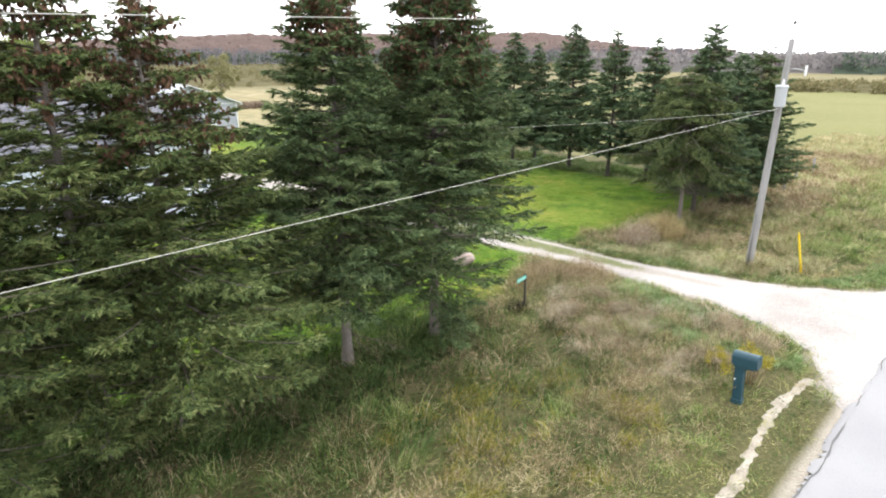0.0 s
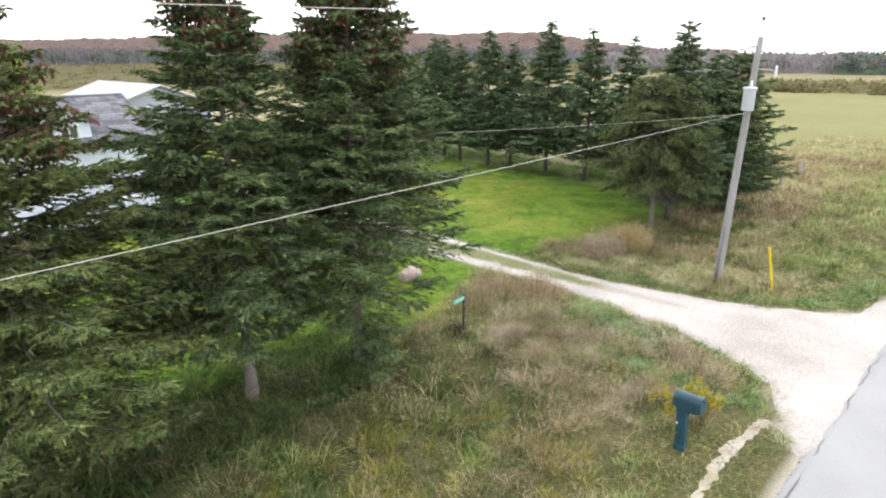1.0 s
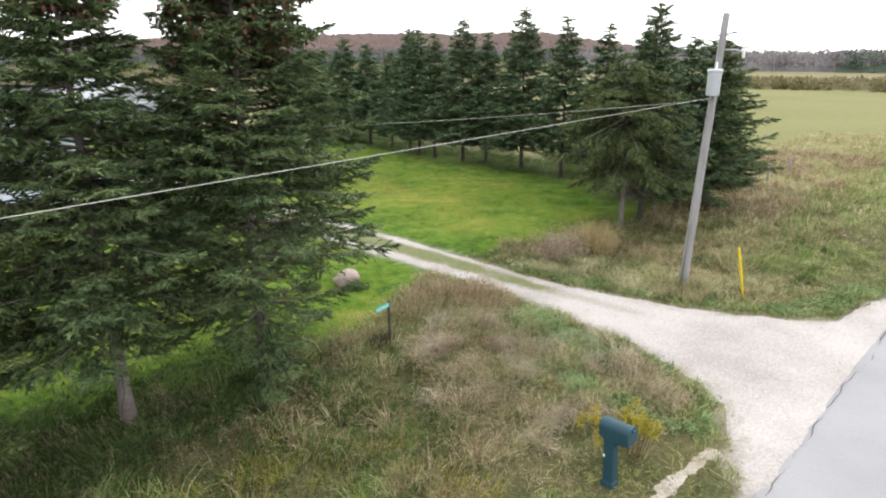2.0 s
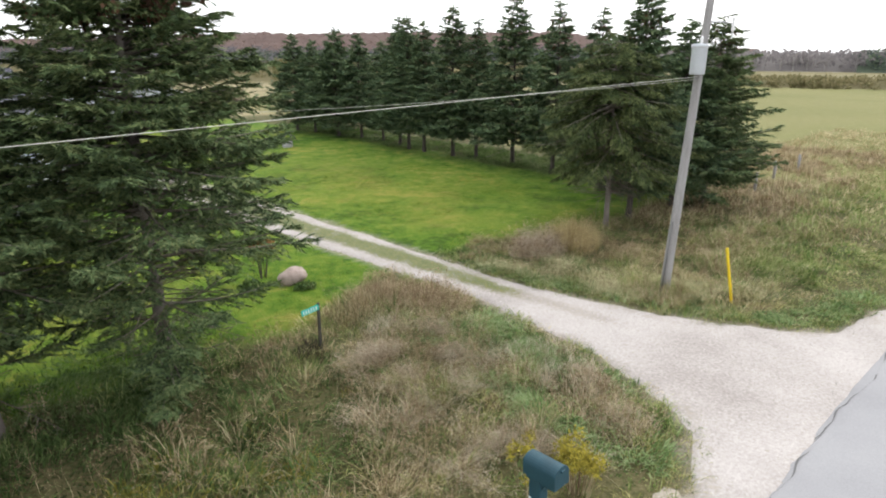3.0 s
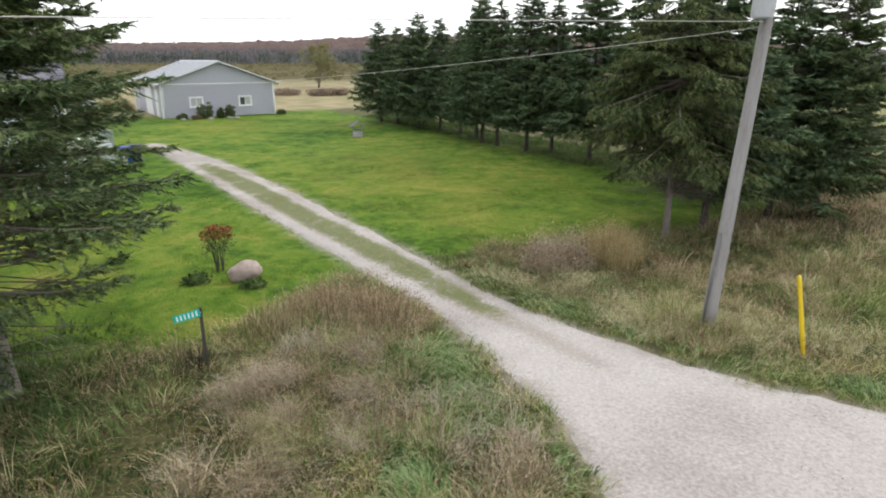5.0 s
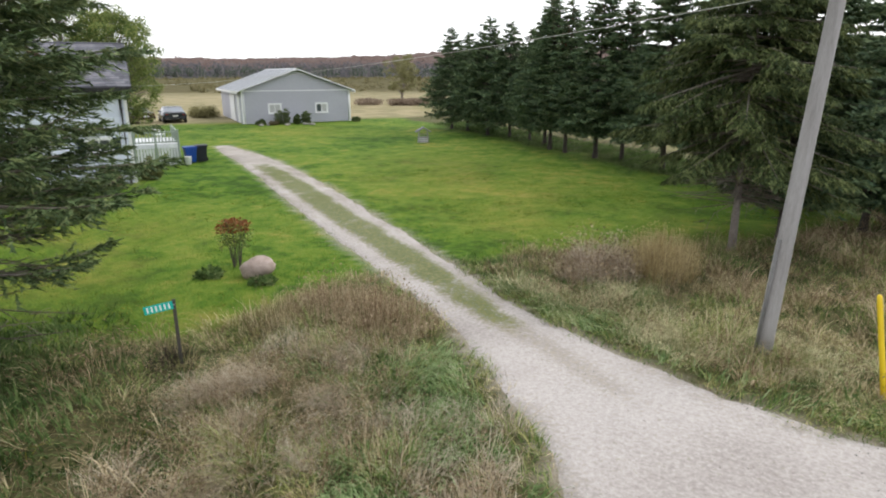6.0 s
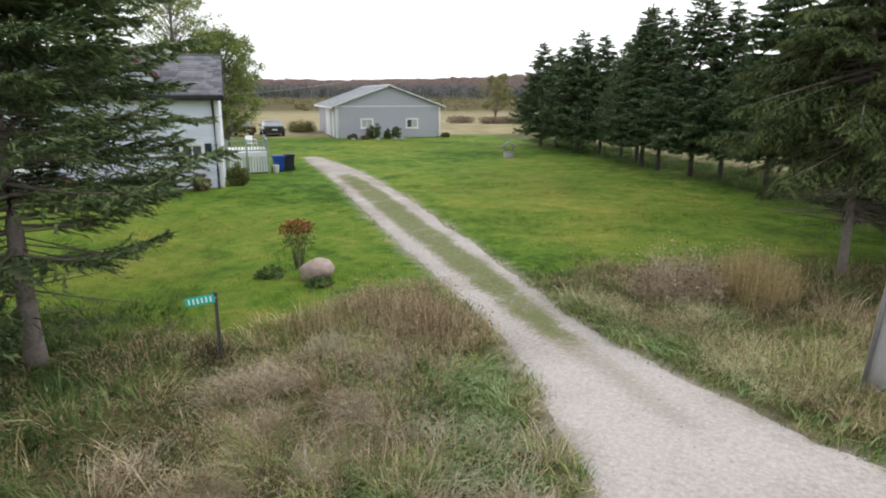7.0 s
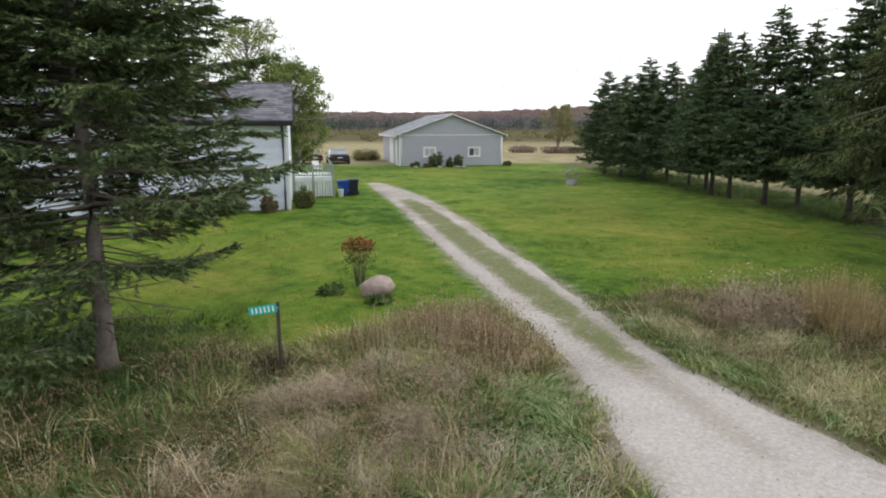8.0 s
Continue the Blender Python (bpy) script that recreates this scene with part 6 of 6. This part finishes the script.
def tallness(x, y, u, v):
    """How high the verge stands: short by the road and the drive, high on the bank."""
    g = gravel_dist(x, y)
    t = 0.30 + 0.70 * smooth(0.9, 3.6, v) * smooth(0.15, 1.5, g)
    return t * (0.35 + 1.15 * smooth(0.28, 0.72, vnoise(x, y, 1.0, 62))) * (0.70 + 0.55 * smooth(0.42, 0.62, vnoise(x, y, 0.42, 71, 2)))


def lumps(x, y):
    """Gaps between the matted tussocks."""
    return 0.02 + 0.98 * smooth(0.41, 0.51, vnoise(x, y, 0.42, 71, 2))


def cover(x, y, u, v):
    """Shares of dark weeds (partly painted shade), leafy weeds, live grass and withered weeds on the verge."""
    p, q = u + 2.0 * (vnoise(x, y, 1.6, 81) - 0.5), v + 1.6 * (vnoise(x, y, 1.3, 82) - 0.5)
    g = gravel_dist(x, y)
    fine = vnoise(x, y, 0.8, 83)
    # under the spruces: part real dark growth, part shade painted in
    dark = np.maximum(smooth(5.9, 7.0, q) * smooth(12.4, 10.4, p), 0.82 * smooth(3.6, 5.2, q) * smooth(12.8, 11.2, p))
    leafy = smooth(0.2, 0.5, g) * smooth(2.9, 2.0, g) * smooth(13.6, 14.4, p) * smooth(18.4, 17.6, p) * smooth(6.8, 5.4, q)
    leafy = np.maximum(leafy, 0.60 * smooth(0.1, 0.35, g) * smooth(1.3, 0.7, g) * smooth(18.0, 18.6, p) * smooth(24.5, 22.5, p))
    leafy = leafy * (0.15 + 0.85 * smooth(0.38, 0.50, fine))
    live = np.maximum(smooth(2.3, 1.4, q) * smooth(15.0, 13.5, p), smooth(21.5, 23.5, p) * smooth(4.4, 2.8, q))
    live = np.maximum(live, smooth(0.75, 0.25, g))
    live = np.maximum(live, smooth(0.46, 0.51, 0.55 * vnoise(x, y, 1.7, 63) + 0.45 * fine) * (0.62 + 0.3 * smooth(11.5, 9.5, p)))
    brown = smooth(13.2, 14.2, p) * smooth(6.3, 7.2, q) * smooth(18.2, 17.4, p)
    brown = np.maximum(brown, smooth(19.5, 21.0, p) * smooth(3.6, 4.6, q) * 0.8)
    for cu, cv, r in ((14.9, 2.2, 0.75), (12.5, 2.9, 0.9), (10.6, 5.4, 1.4), (13.0, 7.6, 0.8)):
        brown = np.maximum(brown, smooth(r + 0.4, r - 0.3, np.hypot(u - cu, v - cv)))
    brown = np.maximum(brown, smooth(0.53, 0.60, vnoise(x, y, 1.5, 95)) * smooth(1.6, 2.6, q))
    return dark, leafy * (1 - 0.8 * brown * smooth(1.0, 0.6, g)), live, brown * (0.15 + 0.75 * smooth(0.40, 0.56, vnoise(x, y, 0.6, 84)))


def share(kind):
    def chance(x, y, u, v):
        dark, leafy, live, brown = cover(x, y, u, v)
        base = rough_zone(x, y, u, v) * lumps(x, y)
        if kind == "dry":
            return base * (1 - dark) * (1 - 0.95 * leafy) * (1 - 0.82 * live) * (1 - 0.35 * brown)
        if kind == "live":
            return base * (1 - 0.75 * dark) * (1 - 0.6 * leafy) * (0.16 + 0.84 * live)
        if kind == "brown":
            return base * (1 - 0.8 * dark) * (1 - 0.75 * leafy) * (0.05 + 0.95 * brown)
        if kind == "leafy":
            return rough_zone(x, y, u, v) * leafy
        # dark weeds also fill the tussock gaps, standing in for shadow there
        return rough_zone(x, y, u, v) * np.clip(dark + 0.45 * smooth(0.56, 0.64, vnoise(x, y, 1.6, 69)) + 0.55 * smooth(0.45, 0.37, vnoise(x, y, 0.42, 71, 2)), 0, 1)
    return chance


NEAR = (-6, 28, 0.05, 11.0)
grass("long_grass", "long dry straw-coloured grass on the verge", GRASS_DRY, 301, 6600, NEAR,
      share("dry"), lambda x, y, u, v: 0.32 * tallness(x, y, u, v) + 0.03, 0.0085, (0.95, 0.26), 0.21, 27, dome=0.8)
grass("long_grass", "long green grass on the verge", GRASS_GREEN, 302, 8600, NEAR,
      share("live"), lambda x, y, u, v: 0.30 * tallness(x, y, u, v) + 0.04, 0.0098, (0.88, 0.26), 0.20, 27, dome=0.8)
grass("withered_weeds", "brown withered weeds on the verge", WEED_BROWN, 303, 7600, NEAR,
      share("brown"), lambda x, y, u, v: 0.36 * tallness(x, y, u, v) + 0.05, 0.0088, (0.80, 0.30), 0.18, 22, dome=0.8)
grass("long_grass", "yellow-olive grass on the verge", GRASS_OLIVE, 311, 11000, NEAR,
      lambda x, y, u, v: share("live")(x, y, u, v) * smooth(0.40, 0.56, vnoise(x, y, 1.9, 68)), lambda x, y, u, v: 0.26 * tallness(x, y, u, v) + 0.02, 0.0056, (0.9, 0.3), 0.14, 9)
grass("long_grass", "yellow-green grass patches on the verge", GRASS_GOLD, 319, 2800, (6, 12.5, 2.0, 6.0),
      lambda x, y, u, v: rough_zone(x, y, u, v) * lumps(x, y) * smooth(0.46, 0.66, vnoise(x, y, 1.1, 88)), lambda x, y, u, v: 0.26 + 0 * x, 0.009, (0.7, 0.3), 0.14, 9)
grass("matted_grass", "flattened pale dead grass on the verge", GRASS_DRY, 315, 15000, NEAR,
      share("dry"), lambda x, y, u, v: 0.15 + 0.10 * vnoise(x, y, 0.6, 75), 0.008, (1.25, 0.12), 0.18, 7)
grass("matted_grass", "flattened olive grass on the verge", GRASS_OLIVE, 316, 11000, NEAR,
      lambda x, y, u, v: rough_zone(x, y, u, v) * (0.1 + 0.9 * lumps(x, y)) * (1 - 0.8 * cover(x, y, u, v)[0]), lambda x, y, u, v: 0.14 + 0.09 * vnoise(x, y, 0.6, 76), 0.008, (1.15, 0.15), 0.16, 6)
grass("matted_grass", "pale swirls of flattened dead grass on the bank", STRAW_PALE, 320, 15000, (11.0, 17.0, 1.6, 7.6),
      lambda x, y, u, v: rough_zone(x, y, u, v) * lumps(x, y) * smooth(0.43, 0.55, vnoise(x, y, 0.9, 90)) * smooth(2.4, 1.5, np.hypot(u - 14.1, (v - 4.4) * 0.75)) * (1 - 0.9 * cover(x, y, u, v)[1]), lambda x, y, u, v: 0.26 + 0.12 * vnoise(x, y, 0.6, 91), 0.006, (1.1, 0.22), 0.14, 8)
grass("matted_grass", "pale olive straw fallen over beside the drive", STRAW_OLIVE, 321, 4200, (17.5, 25.0, 2.5, 8.5),
      lambda x, y, u, v: rough_zone(x, y, u, v) * smooth(0.2, 0.6, gravel_dist(x, y)) * smooth(3.0, 1.6, gravel_dist(x, y)) * smooth(0.40, 0.54, vnoise(x, y, 0.8, 96)), lambda x, y, u, v: 0.30 + 0.14 * vnoise(x, y, 0.6, 97), 0.0066, (1.0, 0.24), 0.17, 18, dome=0.7)
grass("verge_grass", "short bright green grass fringing the gravel", GRASS_GREEN, 314, 26000, (4, 40, 0.0, 12),
      lambda x, y, u, v: rough_zone(x, y, u, v) * smooth(0.95, 0.35, gravel_dist(x, y)) * (0.35 + 0.65 * smooth(0.35, 0.6, vnoise(x, y, 1.1, 72))), lambda x, y, u, v: 0.14 + 0.09 * vnoise(x, y, 0.7, 73), 0.009, (0.75, 0.3), 0.09, 6)
grass("leafy_weeds", "bright green leafy weeds beside the gravel", WEED_BRIGHT, 317, 150000, (12, 26, 0.05, 9),
      share("leafy"), lambda x, y, u, v: 0.15 + 0.14 * vnoise(x, y, 0.5, 77), 0.017, (0.95, 0.3))
grass("leafy_weeds", "dark green leafy weeds with painted shade under the spruces", WEED_GREEN, 312, 110000, NEAR,
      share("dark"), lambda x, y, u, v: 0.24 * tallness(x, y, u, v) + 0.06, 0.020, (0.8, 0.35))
# these weeds also darken the lawn's edge in place of spruce shade
grass("leafy_weeds", "dark green weeds and painted shade round the spruce trunks", WEED_GREEN, 318, 44000, (-6, 12.0, 7.0, 11.2),
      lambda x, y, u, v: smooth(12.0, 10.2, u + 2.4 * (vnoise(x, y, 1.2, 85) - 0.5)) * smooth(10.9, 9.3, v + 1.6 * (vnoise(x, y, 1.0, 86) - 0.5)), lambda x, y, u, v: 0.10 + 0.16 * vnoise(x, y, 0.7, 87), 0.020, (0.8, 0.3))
grass("long_grass", "rough brown grass beside the hay field", GRASS_DRY, 304, 30000, (25, 60, -0.5, 12),
      lambda x, y, u, v: rough_zone(x, y, u, v) * 0.8, lambda x, y, u, v: 0.30 * tallness(x, y, u, v) + 0.06, 0.018, (0.9, 0.3))
grass("withered_weeds", "brown withered weeds beside the hay field", WEED_BROWN, 313, 5000, (22, 48, 2, 12),
      lambda x, y, u, v: rough_zone(x, y, u, v) * smooth(0.40, 0.55, vnoise(x, y, 2.4, 70)) * smooth(4.0, 6.0, v), lambda x, y, u, v: 0.32 * tallness(x, y, u, v) + 0.08, 0.014, (0.7, 0.3), 0.14, 10)
grass("long_grass", "green roadside grass beside the hay field", GRASS_GREEN, 305, 36000, (23, 55, 0.1, 7.5),
      lambda x, y, u, v: rough_zone(x, y, u, v) * (0.15 + 0.85 * smooth(6.0, 3.5, v)), lambda x, y, u, v: 0.28 * tallness(x, y, u, v) + 0.05, 0.018, (0.8, 0.25))
grass("lawn_grass", "short mown green lawn grass", LAWN_BLADE, 306, 150000, (-2, 30, 8.0, 22),
      lambda x, y, u, v: lawn_mask(x, y) * smooth(-0.28, 0.12, gravel_dist(x, y)) * (0.30 + 0.70 * smooth(28, 12, v)), lambda x, y, u, v: 0.055 + 0.06 * vnoise(x, y, 0.8, 66) ** 2, 0.013, (0.7, 0.3), short=True)
grass("lawn_tufts", "darker clover tufts in the lawn", LAWN_BLADE, 307, 2600, (-8, 31, 8.8, 44),
      lambda x, y, u, v: lawn_mask(x, y) * smooth(0.2, 0.5, gravel_dist(x, y)) * smooth(0.50, 0.68, vnoise(x, y, 1.7, 67)), lambda x, y, u, v: 0.085 + 0 * x, 0.014, (0.8, 0.3), 0.16, 16, short=True)
grass("drive_grass", "thin grass on the ridge between the wheel tracks", LAWN_BLADE, 308, 240000, (8, 24, 6, 28),
      lambda x, y, u, v: 0.8 * crown(x, y) ** 1.5 * (0.35 + 0.65 * smooth(0.36, 0.52, vnoise(x, y, 0.5, 92))), lambda x, y, u, v: 0.03 + 0.07 * vnoise(x, y, 0.4, 93), 0.010, (0.6, 0.3), short=True)
grass("drive_grass", "olive grass on the ridge between the wheel tracks", GRASS_OLIVE, 309, 18000, (8, 24, 6, 28),
      lambda x, y, u, v: 0.7 * crown(x, y) * smooth(0.58, 0.42, vnoise(x, y, 0.5, 92)), lambda x, y, u, v: 0.05 + 0 * x, 0.010, (0.7, 0.3), short=True)
# real undergrowth; the windbreak's shade is put into its dark green
grass("windbreak_grass", "uncut weeds under the windbreak spruces, darkened to carry their shade", WEED_GREEN, 310, 60000, (28.6, 33.5, 8, 42),
      lambda x, y, u, v: 0.9 * (1 - lawn_mask(x, y)), lambda x, y, u, v: 0.15 + 0.45 * vnoise(x, y, 1.5, 89) ** 2, 0.022, (0.7, 0.3), short=True)


def seed_heads(rng, base, fwd, height, lean, per, leaf, width):
    """Small husks round the upper third of each stalk."""
    n = len(height)
    s = rng.uniform(0.60, 1.02, n * per)
    h, ln = np.repeat(height, per), np.repeat(lean, per)
    c = np.repeat(base, per, 0) + np.repeat(fwd, per, 0) * (h * ln * s ** 1.7)[:, None] + np.array([0, 0, 1.0]) * (h * (s - 0.42 * ln * s * s))[:, None]
    c = c + rng.normal(0, 1, (n * per, 3)) * (0.10 * h * (1.25 - s))[:, None] * np.array([1, 1, 0.5])
    d = unit(rng.normal(0, 1, (n * per, 3)) + np.array([0, 0, 0.5]))
    return diamonds(c, d, unit(np.cross(d, rng.normal(0, 1, (n * per, 3)))), leaf * rng.uniform(0.5, 1.5, n * per), width * rng.uniform(0.6, 1.4, n * per))


def seed_stalks(name, label, stem, head, seed, count, area, chance, height, per=8, leaf=0.030, width=0.007):
    """Upright withered stalks, singly or in loose groups, each with a head of husks."""
    rng = np.random.default_rng(seed)
    u, v = rng.uniform(area[0], area[1], count), rng.uniform(area[2], area[3], count)
    x, y = from_uv(u, v)
    keep = rng.random(count) < chance(x, y, u, v)
    x, y = np.repeat(x[keep], 4), np.repeat(y[keep], 4)
    x, y = x + rng.normal(0, 0.09, len(x)), y + rng.normal(0, 0.09, len(x))
    n = len(x)
    heading = 6.283 * 1.3 * vnoise(x, y, 1.4, seed, 2) + rng.normal(0, 0.7, n)
    tall, lean = height * rng.uniform(0.45, 1.25, n), np.clip(rng.normal(0.45, 0.25, n), 0.05, 1.0)
    vv, q, t = blades(rng, x, y, tall, np.full(n, 0.0042), lean, heading)
    ob = thing(name, Matrix(), label, "weeds", kind="stuff")
    part("stalk_mass", mesh_arrays("stalk_mass", vv, q, t), stem, ob)
    fwd = np.stack((np.cos(heading), np.sin(heading), np.zeros(n)), 1)
    hv = seed_heads(rng, np.stack((x, y, ground_z(x, y)), 1), fwd, tall, lean, per, leaf, width)
    part("seed_fluff", mesh_arrays("seed_fluff", hv, quads_for(len(hv) // 4)), head, ob)
    return ob


def open_verge(lo, hi, size, seed):
    """Patches of the unmown verge, thinner under the spruces."""
    return lambda x, y, u, v: rough_zone(x, y, u, v) * smooth(lo, hi, vnoise(x, y, size, seed)) * smooth(1.0, 2.4, v) * smooth(0.25, 0.9, gravel_dist(x, y)) * (1 - 0.6 * cover(x, y, u, v)[0])


HUSK_RUST = mat("brown_seed_husks", [(0.125, 0.090, 0.052), (0.210, 0.158, 0.094), (0.310, 0.245, 0.152)], 0.6, 0.9, island=0.5, fine=0.16, spec=0.15, leafy=0.2, span=0.30)
HUSK_GREY = mat("grey_brown_dead_leaves", [(0.165, 0.128, 0.085), (0.320, 0.262, 0.182), (0.500, 0.425, 0.310)], 0.4, 0.9, island=0.6, fine=0.16, spec=0.15, leafy=0.2, span=0.30)
HUSK_TAN = mat("tan_seed_husks", [(0.221, 0.166, 0.098), (0.318, 0.245, 0.155), (0.433, 0.348, 0.237)], 0.6, 0.9, island=0.5, fine=0.16, spec=0.15, leafy=0.2, span=0.30)
seed_stalks("withered_stalks", "rust-brown withered stalks with seed heads on the verge", WEED_BROWN, HUSK_RUST, 421, 2600, (-2, 18, 1.2, 9.0), open_verge(0.46, 0.62, 1.5, 431), 0.52, leaf=0.034)
seed_stalks("withered_stalks", "pale tan grass stalks with seed heads on the verge", GRASS_DRY, HUSK_TAN, 422, 2300, (-2, 18, 1.2, 9.0), open_verge(0.42, 0.58, 1.1, 432), 0.46, per=6)
seed_stalks("withered_stalks", "brown withered stalks with seed heads beside the pole", WEED_BROWN, HUSK_RUST, 423, 1100, (18.5, 30, 2.0, 9.5), open_verge(0.40, 0.60, 1.3, 433), 0.50, per=6, leaf=0.04)


def weed_clump(u, v, r, h, material, seed, label, count=420, lean=0.45, husk=None, husks=0, leaf=0.035, peak=0.75):
    rng = np.random.default_rng(seed)
    m = at(u, v)
    n = count
    a, q = rng.uniform(0, 6.283, n), r * rng.random(n) ** 0.7 * 1.2
    x, y = m.translation.x + np.cos(a) * q, m.translation.y + np.sin(a) * q
    vv, qd, t = blades(rng, x, y, tall := h * rng.uniform(0.35, 1.2, n) * np.clip(1.2 - peak * q / r, 0.25, 1.2), np.full(n, 0.007), slant := np.clip(rng.normal(lean, 0.28, n), 0.02, 1.2), head := a + rng.normal(0, 1.3, n))
    vv[:, :2] -= np.array(m.translation[:2])
    zz = float(ground_z(m.translation.x, m.translation.y))
    vv[:, 2] -= zz
    ob = thing("weed_clump", pose(m.translation.x, m.translation.y, zz), label, "weeds", "tall weed clumps")
    part("stalk_mass", mesh_arrays("stalk_mass", vv, qd, t), material, ob)
    if husk:
        base = np.stack((x - m.translation.x, y - m.translation.y, ground_z(x, y) - zz), 1)
        hv = seed_heads(rng, base, np.stack((np.cos(head), np.sin(head), np.zeros(n)), 1), tall, slant, husks, leaf, leaf * 0.3)
        part("seed_fluff", mesh_arrays("seed_fluff", hv, quads_for(len(hv) // 4)), husk, ob)
    return ob


weed_clump(20.15, 8.15, 0.50, 1.05, STRAW_LIGHT, 401, "tall clump of bleached drooping weeds beside the drive", 1200, 0.42, WEED_BROWN, 1, 0.050)
weed_clump(20.65, 7.95, 0.42, 0.95, STRAW_LIGHT, 402, "clump of pale withered weeds beside the drive", 800, 0.40, HUSK_GREY, 1, 0.06)
weed_clump(21.65, 7.85, 0.66, 0.82, STRAW_TAN, 403, "tall clump of tan feathery grass beside the drive", 2300, 0.24, STRAW_TAN, 1, 0.030, 0.30)
weed_clump(15.75, 7.3, 0.75, 0.80, WEED_BROWN, 404, "tall brown weeds on the bank by the drive", 1200, 0.35, HUSK_TAN, 2)
weed_clump(15.2, 8.2, 0.75, 0.72, WEED_BROWN, 405, "brown weeds on the bank by the drive", 1000, 0.35, HUSK_TAN, 2)
weed_clump(14.4, 8.2, 0.7, 0.60, GRASS_DRY, 406, "dry grass clump on the bank by the drive", 700)
weed_clump(13.55, 2.7, 0.55, 0.55, WEED_BROWN, 407, "pale withered weeds by the mailbox")
weed_clump(14.75, 1.95, 0.50, 0.42, STRAW_PALE, 413, "pale pinkish withered weeds beside the gravel", 700, 0.5, HUSK_TAN, 1)
weed_clump(15.15, 2.80, 0.50, 0.45, STRAW_PALE, 414, "pale pinkish withered weeds beside the gravel", 700, 0.5, HUSK_TAN, 1)
weed_clump(14.6, 4.0, 0.6, 0.55, WEED_BROWN, 408, "withered weeds beside the gravel")
weed_clump(12.72, 7.35, 0.32, 0.50, WEED_DARK, 409, "dark withered weeds at the sign post")


def goldenrod(u, v, seed, count=34):
    rng = np.random.default_rng(seed)
    m = at(u, v)
    m.translation.z = float(ground_z(m.translation.x, m.translation.y))
    ob = thing("goldenrod", m, "yellow flowering goldenrod clump beside the mailbox", "wildflower")
    stems, heads = bmesh.new(), []
    for i in range(count):
        az, r = rng.uniform(0, 6.28), rng.uniform(0.02, 0.30)
        tip = np.array([math.cos(az) * r, math.sin(az) * r, rng.uniform(0.40, 0.74)])
        tube([(math.cos(az) * r * 0.5, math.sin(az) * r * 0.5, -0.05), tip], [0.006, 0.003], 4, False, stems)
        heads.append(tip)
    part("stem_cluster", stems, WEED_BROWN, ob)
    part("bloom", leaf_cloud(rng, np.array(heads), np.full(len(heads), 0.11), 60, 0.05, 0.012), GOLD, ob, "yellow flower heads")


goldenrod(13.15, 1.55, 411)
goldenrod(12.75, 2.05, 412, 9)

# lay the plan out in metres
for ob in list(scene.objects):
    if ob.parent is None and ob.type not in ("CAMERA", "LIGHT"):
        ob.matrix_basis = Matrix.Scale(SITE, 4) @ ob.matrix_basis
